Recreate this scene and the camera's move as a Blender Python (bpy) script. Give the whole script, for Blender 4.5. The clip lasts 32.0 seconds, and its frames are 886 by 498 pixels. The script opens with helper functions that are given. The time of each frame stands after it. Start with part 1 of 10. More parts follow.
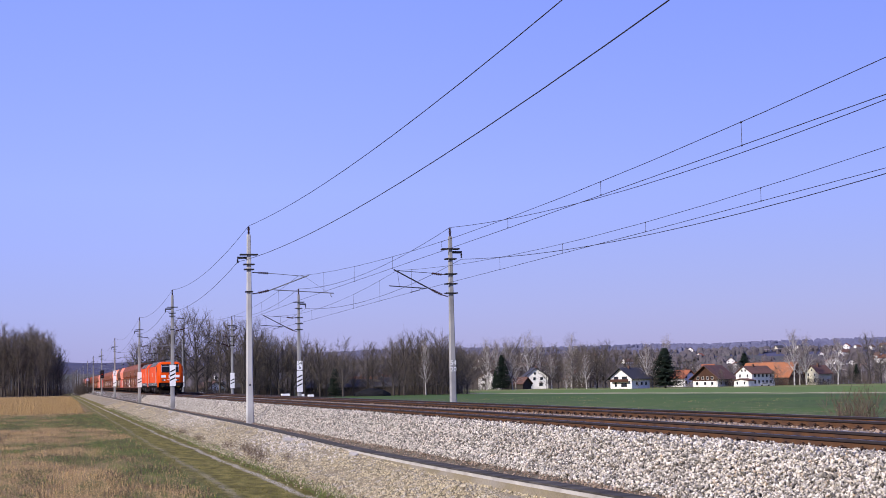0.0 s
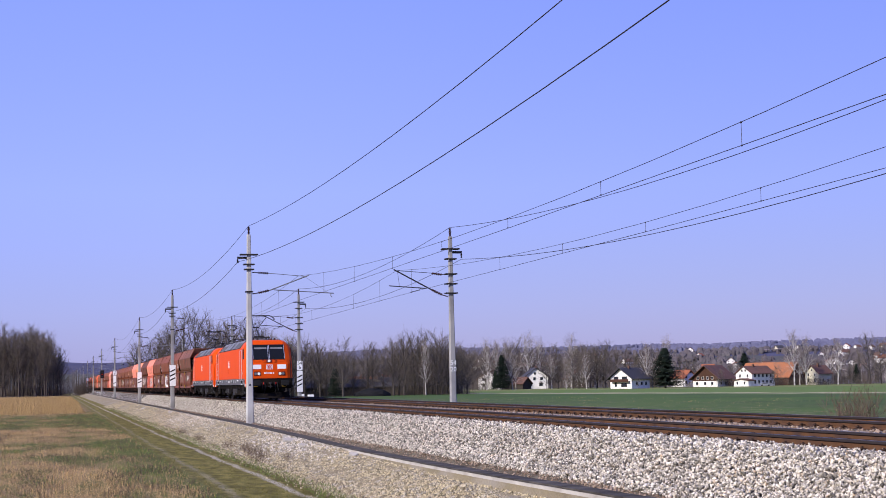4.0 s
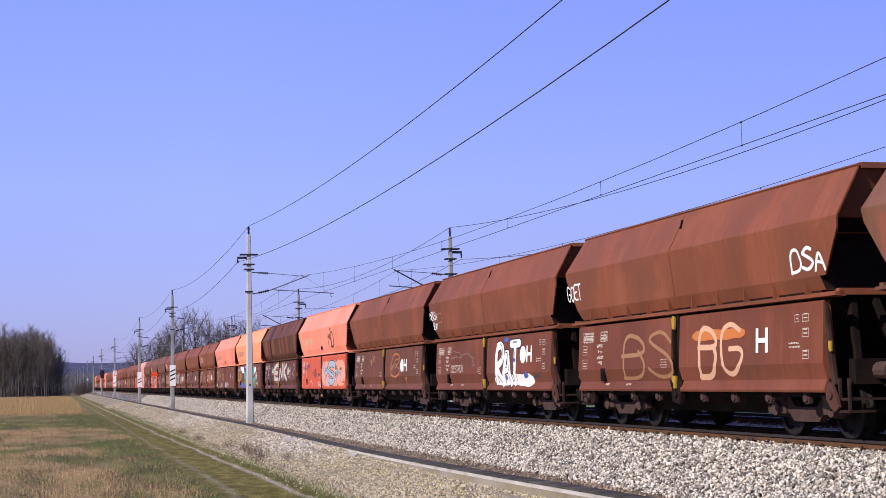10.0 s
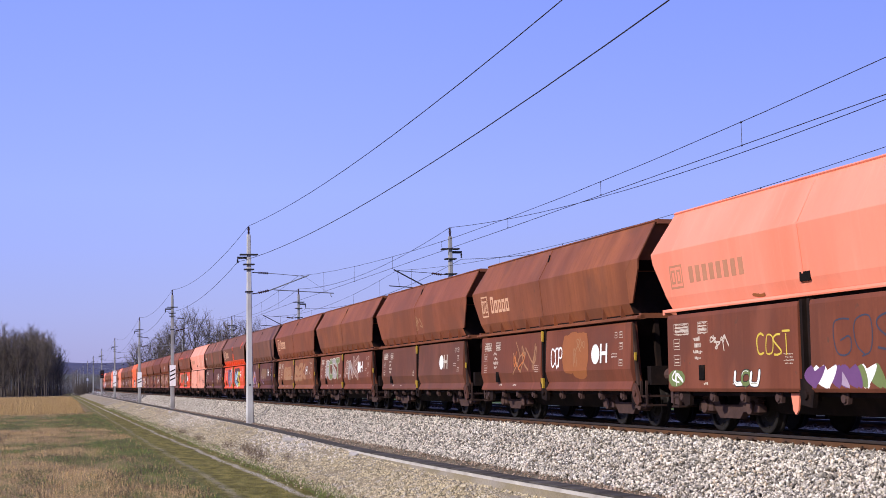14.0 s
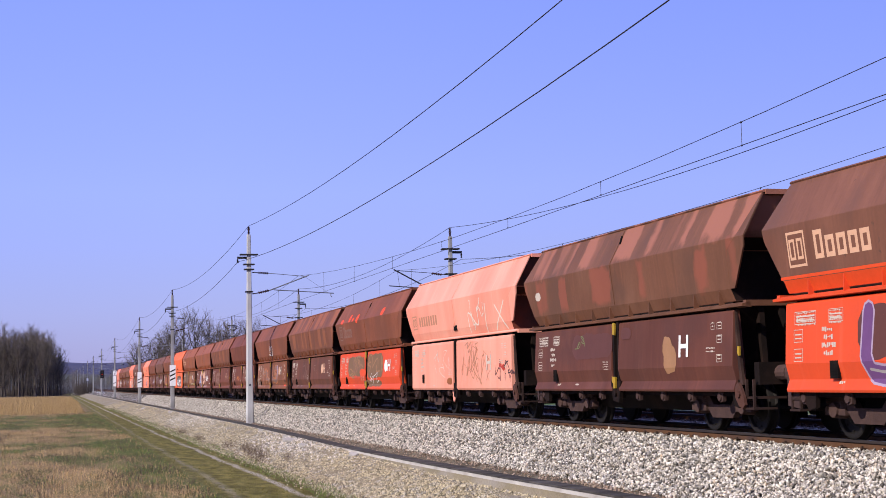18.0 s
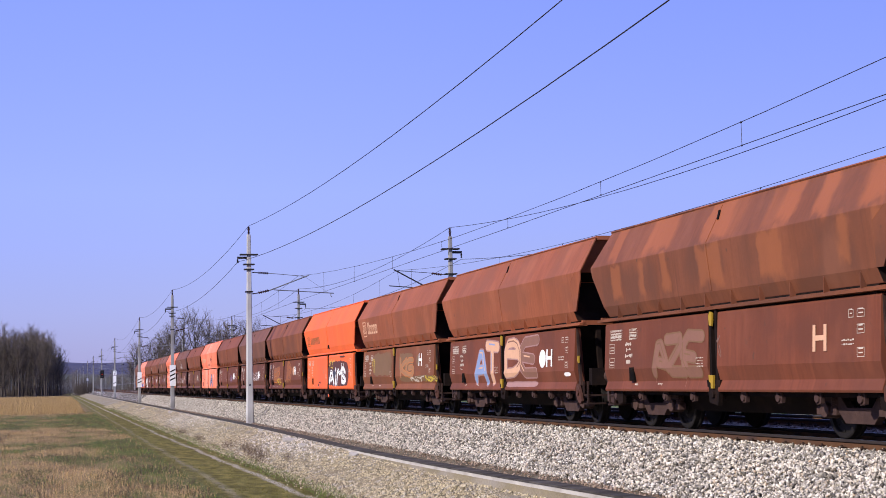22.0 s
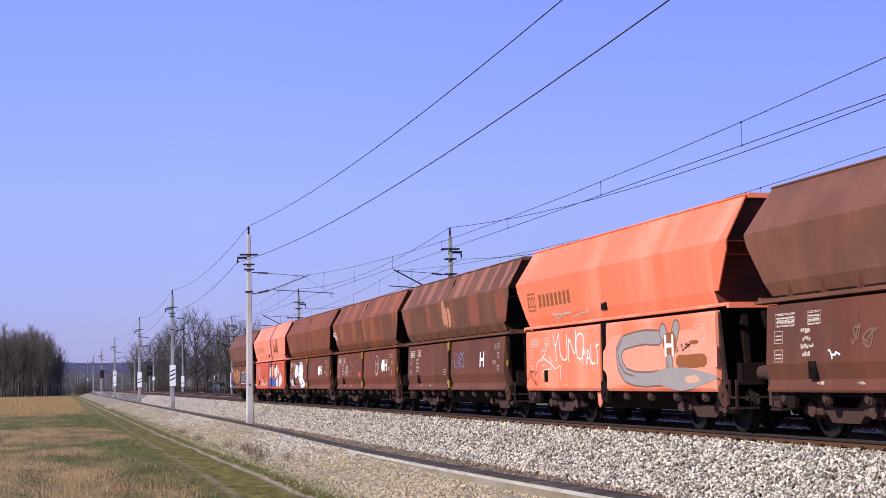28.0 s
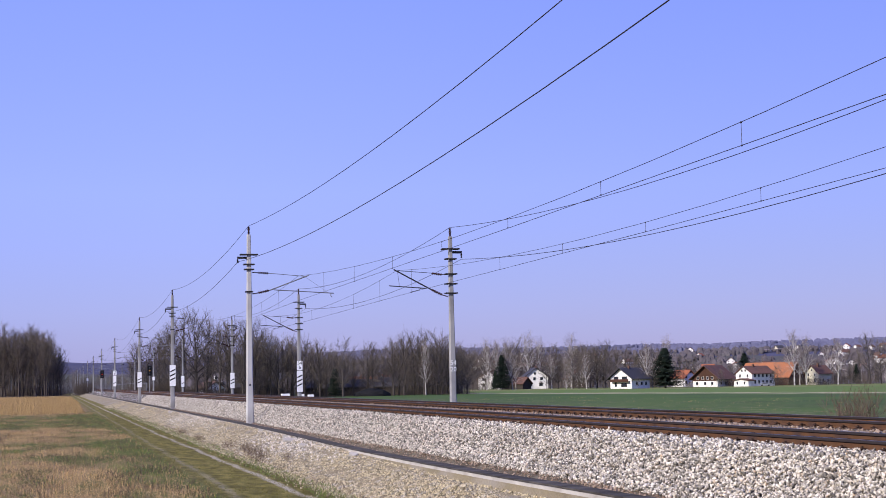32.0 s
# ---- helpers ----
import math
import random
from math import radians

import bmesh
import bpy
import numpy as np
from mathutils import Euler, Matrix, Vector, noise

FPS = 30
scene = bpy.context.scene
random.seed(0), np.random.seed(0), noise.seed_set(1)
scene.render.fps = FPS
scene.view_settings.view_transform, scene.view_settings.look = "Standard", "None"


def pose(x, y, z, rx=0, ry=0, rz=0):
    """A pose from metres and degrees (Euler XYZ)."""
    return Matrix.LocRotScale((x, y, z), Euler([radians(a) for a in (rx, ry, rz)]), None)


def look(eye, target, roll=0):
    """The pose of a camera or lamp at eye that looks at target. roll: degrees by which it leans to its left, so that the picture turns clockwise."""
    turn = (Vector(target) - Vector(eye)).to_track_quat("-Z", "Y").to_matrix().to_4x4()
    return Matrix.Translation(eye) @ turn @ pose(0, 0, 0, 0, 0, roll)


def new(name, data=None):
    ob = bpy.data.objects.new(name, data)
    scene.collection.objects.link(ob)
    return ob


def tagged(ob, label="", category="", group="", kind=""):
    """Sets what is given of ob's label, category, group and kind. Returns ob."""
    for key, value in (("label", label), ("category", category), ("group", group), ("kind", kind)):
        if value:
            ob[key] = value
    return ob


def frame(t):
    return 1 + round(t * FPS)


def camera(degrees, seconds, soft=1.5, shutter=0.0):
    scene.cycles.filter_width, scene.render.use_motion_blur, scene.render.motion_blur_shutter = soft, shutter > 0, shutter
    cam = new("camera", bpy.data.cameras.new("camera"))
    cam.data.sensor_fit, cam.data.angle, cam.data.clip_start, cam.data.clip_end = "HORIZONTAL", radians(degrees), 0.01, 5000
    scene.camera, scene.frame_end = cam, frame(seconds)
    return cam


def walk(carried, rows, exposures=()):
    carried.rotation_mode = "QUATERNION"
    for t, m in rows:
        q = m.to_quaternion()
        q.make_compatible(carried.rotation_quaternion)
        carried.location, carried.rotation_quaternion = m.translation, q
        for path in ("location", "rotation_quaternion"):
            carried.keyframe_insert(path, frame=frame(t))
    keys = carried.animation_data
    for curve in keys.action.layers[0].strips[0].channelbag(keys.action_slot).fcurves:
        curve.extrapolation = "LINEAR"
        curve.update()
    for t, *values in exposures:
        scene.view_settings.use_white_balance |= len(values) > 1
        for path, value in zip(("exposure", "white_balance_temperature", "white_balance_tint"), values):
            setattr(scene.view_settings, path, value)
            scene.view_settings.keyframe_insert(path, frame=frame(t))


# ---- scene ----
# World: x across the line (to its far side), y along the line, z up; z = 0 is the top of the near rail.
LINE = 12.72          # centre of the near track
FAR = LINE + 4.6      # centre of the far track
EYE = 1.042
YAW, TILT, LEAN = 15.04, 5.174, -1.10
SPEED, NOSE, RAKE = 20.0, 168.2, 206.0     # the train's pace, and where its front buffers and the first wagon are at 0 s

cam = camera(34.09, 32.0, soft=0.6, shutter=0.0)
_d = Vector((math.sin(radians(YAW)) * math.cos(radians(TILT)), math.cos(radians(YAW)) * math.cos(radians(TILT)), math.sin(radians(TILT))))
_view = look((0, 0, EYE), Vector((0, 0, EYE)) + _d * 100, LEAN)
walk(cam, [(0.0, _view), (32.0, _view)], exposures=[(0.0, 0.35, 6300, 14), (32.0, 0.35, 6300, 14)])

# ---- daylight: midday sun from the left, a little behind the camera ----
SUN_EL, SUN_TO = 33.0, Vector((0.9, 0.44))      # height, and the way along which the light goes over the ground
world = bpy.data.worlds.new("sky")
world.use_nodes = True
scene.world = world
_n = world.node_tree.nodes
_sky = _n.new("ShaderNodeTexSky")
_sky.sky_type, _sky.sun_disc = "NISHITA", False
_sky.sun_elevation = radians(SUN_EL)
_sky.sun_rotation = math.atan2(-SUN_TO.x, -SUN_TO.y)
_sky.air_density, _sky.dust_density, _sky.ozone_density, _sky.altitude = 1.0, 0.6, 2.5, 300
_n["Background"].inputs["Strength"].default_value = 0.085
_tint = _n.new("ShaderNodeMix")
_tint.data_type, _tint.blend_type = "RGBA", "MULTIPLY"
_tint.inputs[0].default_value = 1.0
_tint.inputs[7].default_value = (0.42, 0.31, 0.13, 1)
world.node_tree.links.new(_sky.outputs[0], _tint.inputs[6])
_haze = _n.new("ShaderNodeMix")
_haze.data_type, _haze.blend_type = "RGBA", "ADD"
_haze.inputs[0].default_value = 1.0
# violet-blue spring haze, paler towards the horizon all round
_tc, _up, _hz = _n.new("ShaderNodeTexCoord"), _n.new("ShaderNodeSeparateXYZ"), _n.new("ShaderNodeValToRGB")
_hz.color_ramp.elements[0].position, _hz.color_ramp.elements[0].color = 0.0, (0.150, 0.200, 0.545, 1)
_hz.color_ramp.elements[1].position, _hz.color_ramp.elements[1].color = 0.34, (0.166, 0.252, 0.895, 1)
_hz.color_ramp.elements.new(0.05).color = (0.188, 0.256, 0.720, 1)
_hz.color_ramp.elements.new(0.13).color = (0.224, 0.312, 0.925, 1)
_gain = _n.new("ShaderNodeMix")
_gain.data_type, _gain.blend_type = "RGBA", "MULTIPLY"
_gain.inputs[0].default_value = 1.0
world.node_tree.links.new(_tc.outputs["Generated"], _up.inputs[0])
world.node_tree.links.new(_up.outputs["Z"], _hz.inputs[0])
world.node_tree.links.new(_hz.outputs[0], _gain.inputs[6])
# the haze thins out away from the sun
_side, _thin = _n.new("ShaderNodeVectorMath"), _n.new("ShaderNodeMapRange")
_side.operation, _side.inputs[1].default_value = "DOT_PRODUCT", (0.966, 0.259, 0.0)
_thin.inputs["From Min"].default_value, _thin.inputs["From Max"].default_value = 0.35, 0.82
_pale = _n.new("ShaderNodeMix")
_pale.data_type = "RGBA"
_pale.inputs[6].default_value, _pale.inputs[7].default_value = (10.0, 9.85, 9.7, 1), (7.1, 7.4, 8.7, 1)
world.node_tree.links.new(_tc.outputs["Generated"], _side.inputs[0])
world.node_tree.links.new(_side.outputs["Value"], _thin.inputs["Value"])
world.node_tree.links.new(_thin.outputs[0], _pale.inputs[0])
world.node_tree.links.new(_pale.outputs[2], _gain.inputs[7])
world.node_tree.links.new(_gain.outputs[2], _haze.inputs[7])
world.node_tree.links.new(_tint.outputs[2], _haze.inputs[6])
world.node_tree.links.new(_haze.outputs[2], _n["Background"].inputs["Color"])
_sun = new("sun", bpy.data.lights.new("sun", "SUN"))
_sun.data.energy, _sun.data.angle, _sun.data.color = 4.7, radians(0.53), (1.0, 0.92, 0.79)
_to = SUN_TO.normalized() * math.cos(radians(SUN_EL))
_sun.matrix_world = look((-200, -150, 150), Vector((-200, -150, 150)) + Vector((_to.x, _to.y, -math.sin(radians(SUN_EL)))))


# ---- materials ----
def material(name, base, rough=0.6, metal=0.0, vary=0.25, size=2.0, fine=40.0, bump=0.2, second=None, amount=0.5, per_object=0.0,
             streak=0.0, emit=None, coords="Object", spec=0.2, bump_far=0.02, island=0.0, drift=0.0, panel=0.0):
    """A surface with its base colour, blotches of a second colour, fine grain, relief and, if asked, streaks that run down."""
    m = bpy.data.materials.new(name)
    m.use_nodes = True
    nt = m.node_tree
    N, L = nt.nodes, nt.links
    bsdf = N["Principled BSDF"]
    bsdf.inputs["Roughness"].default_value, bsdf.inputs["Metallic"].default_value = rough, metal
    bsdf.inputs["Specular IOR Level"].default_value = spec
    tc = N.new("ShaderNodeTexCoord")
    place = tc.outputs[coords]
    if drift:
        oi, ad = N.new("ShaderNodeObjectInfo"), N.new("ShaderNodeVectorMath")
        ad.operation = "MULTIPLY_ADD"
        L.new(oi.outputs["Random"], ad.inputs[0])
        ad.inputs[1].default_value = (drift, drift * 2.3, drift * 0.7)
        L.new(place, ad.inputs[2])
        place = ad.outputs[0]
    dark = tuple(c * (1 - vary) for c in base)
    lite = tuple(min(1, c * (1 + vary)) for c in base)
    n1 = N.new("ShaderNodeTexNoise")
    n1.inputs["Scale"].default_value, n1.inputs["Detail"].default_value = size, 5
    L.new(place, n1.inputs["Vector"])
    r1 = N.new("ShaderNodeMix")
    r1.data_type = "RGBA"
    r1.inputs[6].default_value, r1.inputs[7].default_value = (*dark, 1), (*lite, 1)
    L.new(n1.outputs["Fac"], r1.inputs[0])
    col = r1.outputs[2]
    if second:
        n2 = N.new("ShaderNodeTexNoise")
        n2.inputs["Scale"].default_value, n2.inputs["Detail"].default_value = size * 0.6, 6
        mp = N.new("ShaderNodeMapping")
        mp.inputs["Location"].default_value = (3.1, 7.7, 1.3)
        mp.inputs["Scale"].default_value = (1, 1, 1.0 - streak)
        L.new(place, mp.inputs["Vector"])
        L.new(mp.outputs[0], n2.inputs["Vector"])
        rp = N.new("ShaderNodeValToRGB")
        rp.color_ramp.elements[0].position, rp.color_ramp.elements[1].position = 0.62 - amount * 0.4, 0.80 - amount * 0.3
        L.new(n2.outputs["Fac"], rp.inputs[0])
        mx = N.new("ShaderNodeMix")
        mx.data_type = "RGBA"
        mx.inputs[7].default_value = (*second, 1)
        L.new(rp.outputs[0], mx.inputs[0])
        L.new(col, mx.inputs[6])
        col = mx.outputs[2]
    n3 = N.new("ShaderNodeTexNoise")
    n3.inputs["Scale"].default_value, n3.inputs["Detail"].default_value = fine, 4
    L.new(place, n3.inputs["Vector"])
    hsv = N.new("ShaderNodeHueSaturation")
    mr = N.new("ShaderNodeMapRange")
    mr.inputs["To Min"].default_value, mr.inputs["To Max"].default_value = 1 - vary * 0.7, 1 + vary * 0.7
    L.new(n3.outputs["Fac"], mr.inputs["Value"])
    val = mr.outputs[0]
    if per_object or island:
        if island:
            src = N.new("ShaderNodeNewGeometry").outputs["Random Per Island"]
        else:
            src = N.new("ShaderNodeObjectInfo").outputs["Random"]
        k = island or per_object
        m2 = N.new("ShaderNodeMapRange")
        m2.inputs["To Min"].default_value, m2.inputs["To Max"].default_value = 1 - k, 1 + k
        L.new(src, m2.inputs["Value"])
        mm = N.new("ShaderNodeMath")
        mm.operation = "MULTIPLY"
        L.new(val, mm.inputs[0])
        L.new(m2.outputs[0], mm.inputs[1])
        val = mm.outputs[0]
    if panel:
        # sheets along the side, each with a tone of its own
        sp, sn, wn, m3, mm = N.new("ShaderNodeSeparateXYZ"), N.new("ShaderNodeMath"), N.new("ShaderNodeTexWhiteNoise"), N.new("ShaderNodeMapRange"), N.new("ShaderNodeMath")
        wn.noise_dimensions = "1D"
        sn.operation, sn.inputs[1].default_value = "SNAP", panel
        L.new(place, sp.inputs[0])
        L.new(sp.outputs["Y"], sn.inputs[0])
        L.new(sn.outputs[0], wn.inputs["W"])
        m3.inputs["To Min"].default_value, m3.inputs["To Max"].default_value = 0.965, 1.035
        L.new(wn.outputs["Value"], m3.inputs["Value"])
        mm.operation = "MULTIPLY"
        L.new(val, mm.inputs[0])
        L.new(m3.outputs[0], mm.inputs[1])
        val = mm.outputs[0]
    L.new(val, hsv.inputs["Value"])
    L.new(col, hsv.inputs["Color"])
    L.new(hsv.outputs[0], bsdf.inputs["Base Color"])
    if bump:
        b = N.new("ShaderNodeBump")
        b.inputs["Strength"].default_value, b.inputs["Distance"].default_value = bump, bump_far
        L.new(n3.outputs["Fac"], b.inputs["Height"])
        L.new(b.outputs[0], bsdf.inputs["Normal"])
    if emit:
        bsdf.inputs["Emission Color"].default_value, bsdf.inputs["Emission Strength"].default_value = (*emit[:3], 1), emit[3]
    return m


# ---- mesh helpers ----
def box(bm, x0, x1, y0, y1, z0, z1):
    vs = [bm.verts.new(c) for c in ((x0, y0, z0), (x1, y0, z0), (x1, y1, z0), (x0, y1, z0), (x0, y0, z1), (x1, y0, z1), (x1, y1, z1), (x0, y1, z1))]
    for f in ((3, 2, 1, 0), (4, 5, 6, 7), (0, 1, 5, 4), (1, 2, 6, 5), (2, 3, 7, 6), (3, 0, 4, 7)):
        bm.faces.new([vs[i] for i in f])
    return vs


def tube(bm, a, b, r0, r1=None, n=8, caps=True):
    """A round bar from a to b, from radius r0 to r1."""
    a, b = Vector(a), Vector(b)
    r1 = r0 if r1 is None else r1
    q = (b - a).to_track_quat("Z", "Y").to_matrix()
    ra = [bm.verts.new(a + q @ Vector((r0 * math.cos(6.2832 * i / n), r0 * math.sin(6.2832 * i / n), 0))) for i in range(n)]
    rb = [bm.verts.new(b + q @ Vector((r1 * math.cos(6.2832 * i / n), r1 * math.sin(6.2832 * i / n), 0))) for i in range(n)]
    for i in range(n):
        bm.faces.new((ra[i], ra[(i + 1) % n], rb[(i + 1) % n], rb[i]))
    if caps:
        bm.faces.new(ra[::-1])
        bm.faces.new(rb)


def pipe(bm, pts, r, n=6):
    for a, b in zip(pts[:-1], pts[1:]):
        tube(bm, a, b, r, r, n)


def prism(bm, pts, axis, a0, a1):
    """The outline pts (two coordinates each) drawn out along an axis from a0 to a1."""
    def put(p, a):
        return {"x": (a, p[0], p[1]), "y": (p[0], a, p[1]), "z": (p[0], p[1], a)}[axis]
    A = [bm.verts.new(put(p, a0)) for p in pts]
    B = [bm.verts.new(put(p, a1)) for p in pts]
    n = len(pts)
    for i in range(n):
        bm.faces.new((A[i], A[(i + 1) % n], B[(i + 1) % n], B[i]))
    bm.faces.new(A[::-1])
    bm.faces.new(B)


def loft(bm, rings, close=True):
    """Skin rings of equal count; close caps both ends."""
    R = [[bm.verts.new(p) for p in ring] for ring in rings]
    n = len(R[0])
    for a, b in zip(R[:-1], R[1:]):
        for i in range(n):
            bm.faces.new((a[i], a[(i + 1) % n], b[(i + 1) % n], b[i]))
    if close:
        bm.faces.new(R[0][::-1])
        bm.faces.new(R[-1])
    return R


def finish(bm, name, mats, bevel=0.0, smooth=False):
    bmesh.ops.recalc_face_normals(bm, faces=bm.faces)
    if bevel:
        es = [e for e in bm.edges if len(e.link_faces) == 2 and e.calc_face_angle(0) > 0.5]
        bmesh.ops.bevel(bm, geom=es, offset=bevel, segments=2, affect="EDGES", profile=0.6, clamp_overlap=True)
    me = bpy.data.meshes.new(name)
    bm.to_mesh(me)
    bm.free()
    for m in (mats if isinstance(mats, (list, tuple)) else [mats]):
        me.materials.append(m)
    if smooth:
        for p in me.polygons:
            p.use_smooth = True
    return me


def part(name, bm, mat, parent=None, label="", bevel=0.0, smooth=False):
    me = bm if isinstance(bm, bpy.types.Mesh) else finish(bm, name, mat, bevel, smooth)
    ob = new(name, me)
    if parent:
        ob.parent = parent
    if label:
        ob["label"] = label
    return ob


def raw(name, verts, faces, mat, smooth=False):
    me = bpy.data.meshes.new(name)
    me.from_pydata([tuple(v) for v in verts], [], [tuple(f) for f in faces])
    for m in (mat if isinstance(mat, (list, tuple)) else [mat]):
        me.materials.append(m)
    if smooth:
        for p in me.polygons:
            p.use_smooth = True
    return me


def thing(name, m, label, category, group="", kind=""):
    ob = new(name)
    ob.empty_display_size = 0.3
    ob.matrix_basis = m
    return tagged(ob, label, category, group, kind)


def mesh_thing(name, bm, mat, label, category, group="", kind="", m=None, bevel=0.0, smooth=False):
    ob = part(name, bm, mat, None, "", bevel, smooth)
    if m is not None:
        ob.matrix_basis = m
    return tagged(ob, label, category, group, kind)


def bm_new():
    return bmesh.new()
# ---- the lie of the land ----
def smooth(a, b, v):
    v = max(0.0, min(1.0, (v - a) / (b - a)))
    return v * v * (3 - 2 * v)


def polar(bearing, r):
    """A place r metres from the camera's foot; bearing in degrees from the line's direction towards its far side."""
    return r * math.sin(radians(bearing)), r * math.cos(radians(bearing))


SECTION = [(-4500, -1.8), (6.4, -1.8), (6.9, -1.74), (9.12, -1.15), (9.2, -1.12), (9.9, -1.12), (10.3, -1.02), (20.4, -1.02), (23.5, -1.35), (30, -1.5)]


def settle(y):
    """The trough and its bank sink a little along a stretch of the line."""
    return -0.10 * math.exp(-((y - 45) / 17.0) ** 2) + 0.06 * math.exp(-((y - 20) / 8.0) ** 2)


def land(x, y):
    z = SECTION[-1][1]
    for (x0, z0), (x1, z1) in zip(SECTION[:-1], SECTION[1:]):
        if x0 <= x <= x1:
            z = z0 + (z1 - z0) * (x - x0) / (x1 - x0)
            break
    if 7.0 < x < 10.2:
        z += settle(y) * smooth(7.0, 9.0, x) * (1 - smooth(9.9, 10.2, x))
    if 6.9 < x < 9.3 and y > 8:
        z += 0.07 * noise.noise(Vector((x * 1.1, y * 0.30, 6))) * smooth(6.9, 7.6, x) * (1 - smooth(8.8, 9.2, x))
    if 8.7 < x < 9.2:
        z += 0.075 * smooth(40, 52, y) * smooth(8.7, 9.05, x)
    if 8.4 < x < 9.2:
        z -= 0.15 * (1 - smooth(26, 48, y)) * smooth(8.4, 9.1, x)
    r = math.hypot(x, y)
    if x > 23:
        z -= 1.9 * smooth(30, 560, r) * smooth(23, 60, x)
        z -= 0.5 * smooth(450, 590, r) * smooth(19, 24, math.degrees(math.atan2(x, max(1.0, y))))
    if x < 5:
        z += 0.10 * noise.noise(Vector((x * 0.25, y * 0.12, 0))) * (1 - smooth(3, 5, x)) * smooth(12, 30, y)
    if r > 700:
        k = smooth(800, 3300, r)
        b = math.degrees(math.atan2(x, max(1.0, y)))
        z += k * (48 + 13 * smooth(4, 16, b) + 6 * smooth(25, 28, b) + 17 * noise.noise(Vector((x / 900, y / 900, 4)))) + smooth(700, 1400, r) * 6 * noise.noise(Vector((x / 260, y / 260, 1)))
    return z


# ---- ground materials ----
def field_material():
    """Last year's dry grass and fresh green in uneven bands across the meadow, a mown way along the bank with two wheel tracks."""
    m = bpy.data.materials.new("meadow")
    m.use_nodes = True
    N, L = m.node_tree.nodes, m.node_tree.links
    bsdf = N["Principled BSDF"]
    bsdf.inputs["Roughness"].default_value = 0.95
    bsdf.inputs["Specular IOR Level"].default_value = 0.1
    tc = N.new("ShaderNodeTexCoord")
    sep = N.new("ShaderNodeSeparateXYZ")
    L.new(tc.outputs["Object"], sep.inputs[0])

    def noise_at(scale, sx, sy, detail=5):
        mp = N.new("ShaderNodeMapping")
        mp.inputs["Scale"].default_value = (sx, sy, 1)
        L.new(tc.outputs["Object"], mp.inputs["Vector"])
        n = N.new("ShaderNodeTexNoise")
        n.inputs["Scale"].default_value, n.inputs["Detail"].default_value = scale, detail
        L.new(mp.outputs[0], n.inputs["Vector"])
        return n.outputs["Fac"]

    def math_node(op, a, b):
        k = N.new("ShaderNodeMath")
        k.operation = op
        for i, v in enumerate((a, b)):
            if isinstance(v, (int, float)):
                k.inputs[i].default_value = v
            else:
                L.new(v, k.inputs[i])
        return k.outputs[0]

    def mix(f, a, b):
        k = N.new("ShaderNodeMix")
        k.data_type = "RGBA"
        L.new(f, k.inputs[0])
        for i, v in ((6, a), (7, b)):
            if isinstance(v, tuple):
                k.inputs[i].default_value = (*v, 1)
            else:
                L.new(v, k.inputs[i])
        return k.outputs[2]

    def ramp(f, stops):
        k = N.new("ShaderNodeValToRGB")
        e = k.color_ramp.elements
        while len(e) < len(stops):
            e.new(0.5)
        for el, (p, c) in zip(e, stops):
            el.position, el.color = p, (c, c, c, 1) if isinstance(c, (int, float)) else (*c, 1)
        L.new(f, k.inputs[0])
        return k.outputs[0]

    along = math_node("DIVIDE", sep.outputs["Y"], 500)
    wob = math_node("MULTIPLY", math_node("SUBTRACT", noise_at(0.12, 1, 0.4), 0.5), 0.05)
    along = math_node("ADD", along, wob)
    # share of dry grass along the meadow
    dry = ramp(along, [(0.04, 0.62), (0.11, 0.60), (0.15, 0.32), (0.165, 0.82), (0.20, 0.74), (0.215, 0.16), (0.30, 0.30), (0.325, 1.0), (0.9, 1.0)])
    patch = noise_at(0.55, 1, 0.35, 8)
    grain = noise_at(9, 1, 0.5, 5)
    f = math_node("ADD", math_node("MULTIPLY", math_node("SUBTRACT", patch, 0.5), 2.6), dry)
    f = math_node("ADD", f, math_node("MULTIPLY", math_node("SUBTRACT", grain, 0.5), 1.3))
    f = math_node("SUBTRACT", f, ramp(math_node("DIVIDE", sep.outputs["X"], 10), [(0.02, 0.0), (0.42, 0.48)]))
    f = ramp(f, [(0.18, 0.0), (0.72, 1.0)])
    dry_c = mix(grain, (0.112, 0.074, 0.033), (0.31, 0.215, 0.10))
    green_c = mix(grain, (0.034, 0.038, 0.009), (0.108, 0.122, 0.030))
    meadow = mix(f, green_c, dry_c)
    # the way: moss and short grass, pale wheel tracks
    way_c = mix(ramp(noise_at(2.6, 1, 0.4, 9), [(0.34, 0.0), (0.66, 1.0)]), (0.074, 0.064, 0.014), (0.198, 0.164, 0.045))
    sway = math_node("MULTIPLY", math_node("SUBTRACT", noise_at(0.25, 0.01, 1, 2), 0.5), 0.5)
    xx = math_node("ADD", sep.outputs["X"], sway)
    on_way = ramp(math_node("DIVIDE", math_node("ADD", xx, math_node("MULTIPLY", grain, 0.8)), 10), [(0.43, 0.0), (0.47, 1.0)])
    t1 = ramp(math_node("ABSOLUTE", math_node("SUBTRACT", math_node("SUBTRACT", xx, ramp(math_node("DIVIDE", sep.outputs["Y"], 500), [(0.07, 0.34), (0.2, 0.0)])), 5.76), 0), [(0.06, 1.0), (0.16, 0.0)])
    t2 = ramp(math_node("ABSOLUTE", math_node("SUBTRACT", xx, 4.5), 0), [(0.04, 0.34), (0.20, 0.0)])
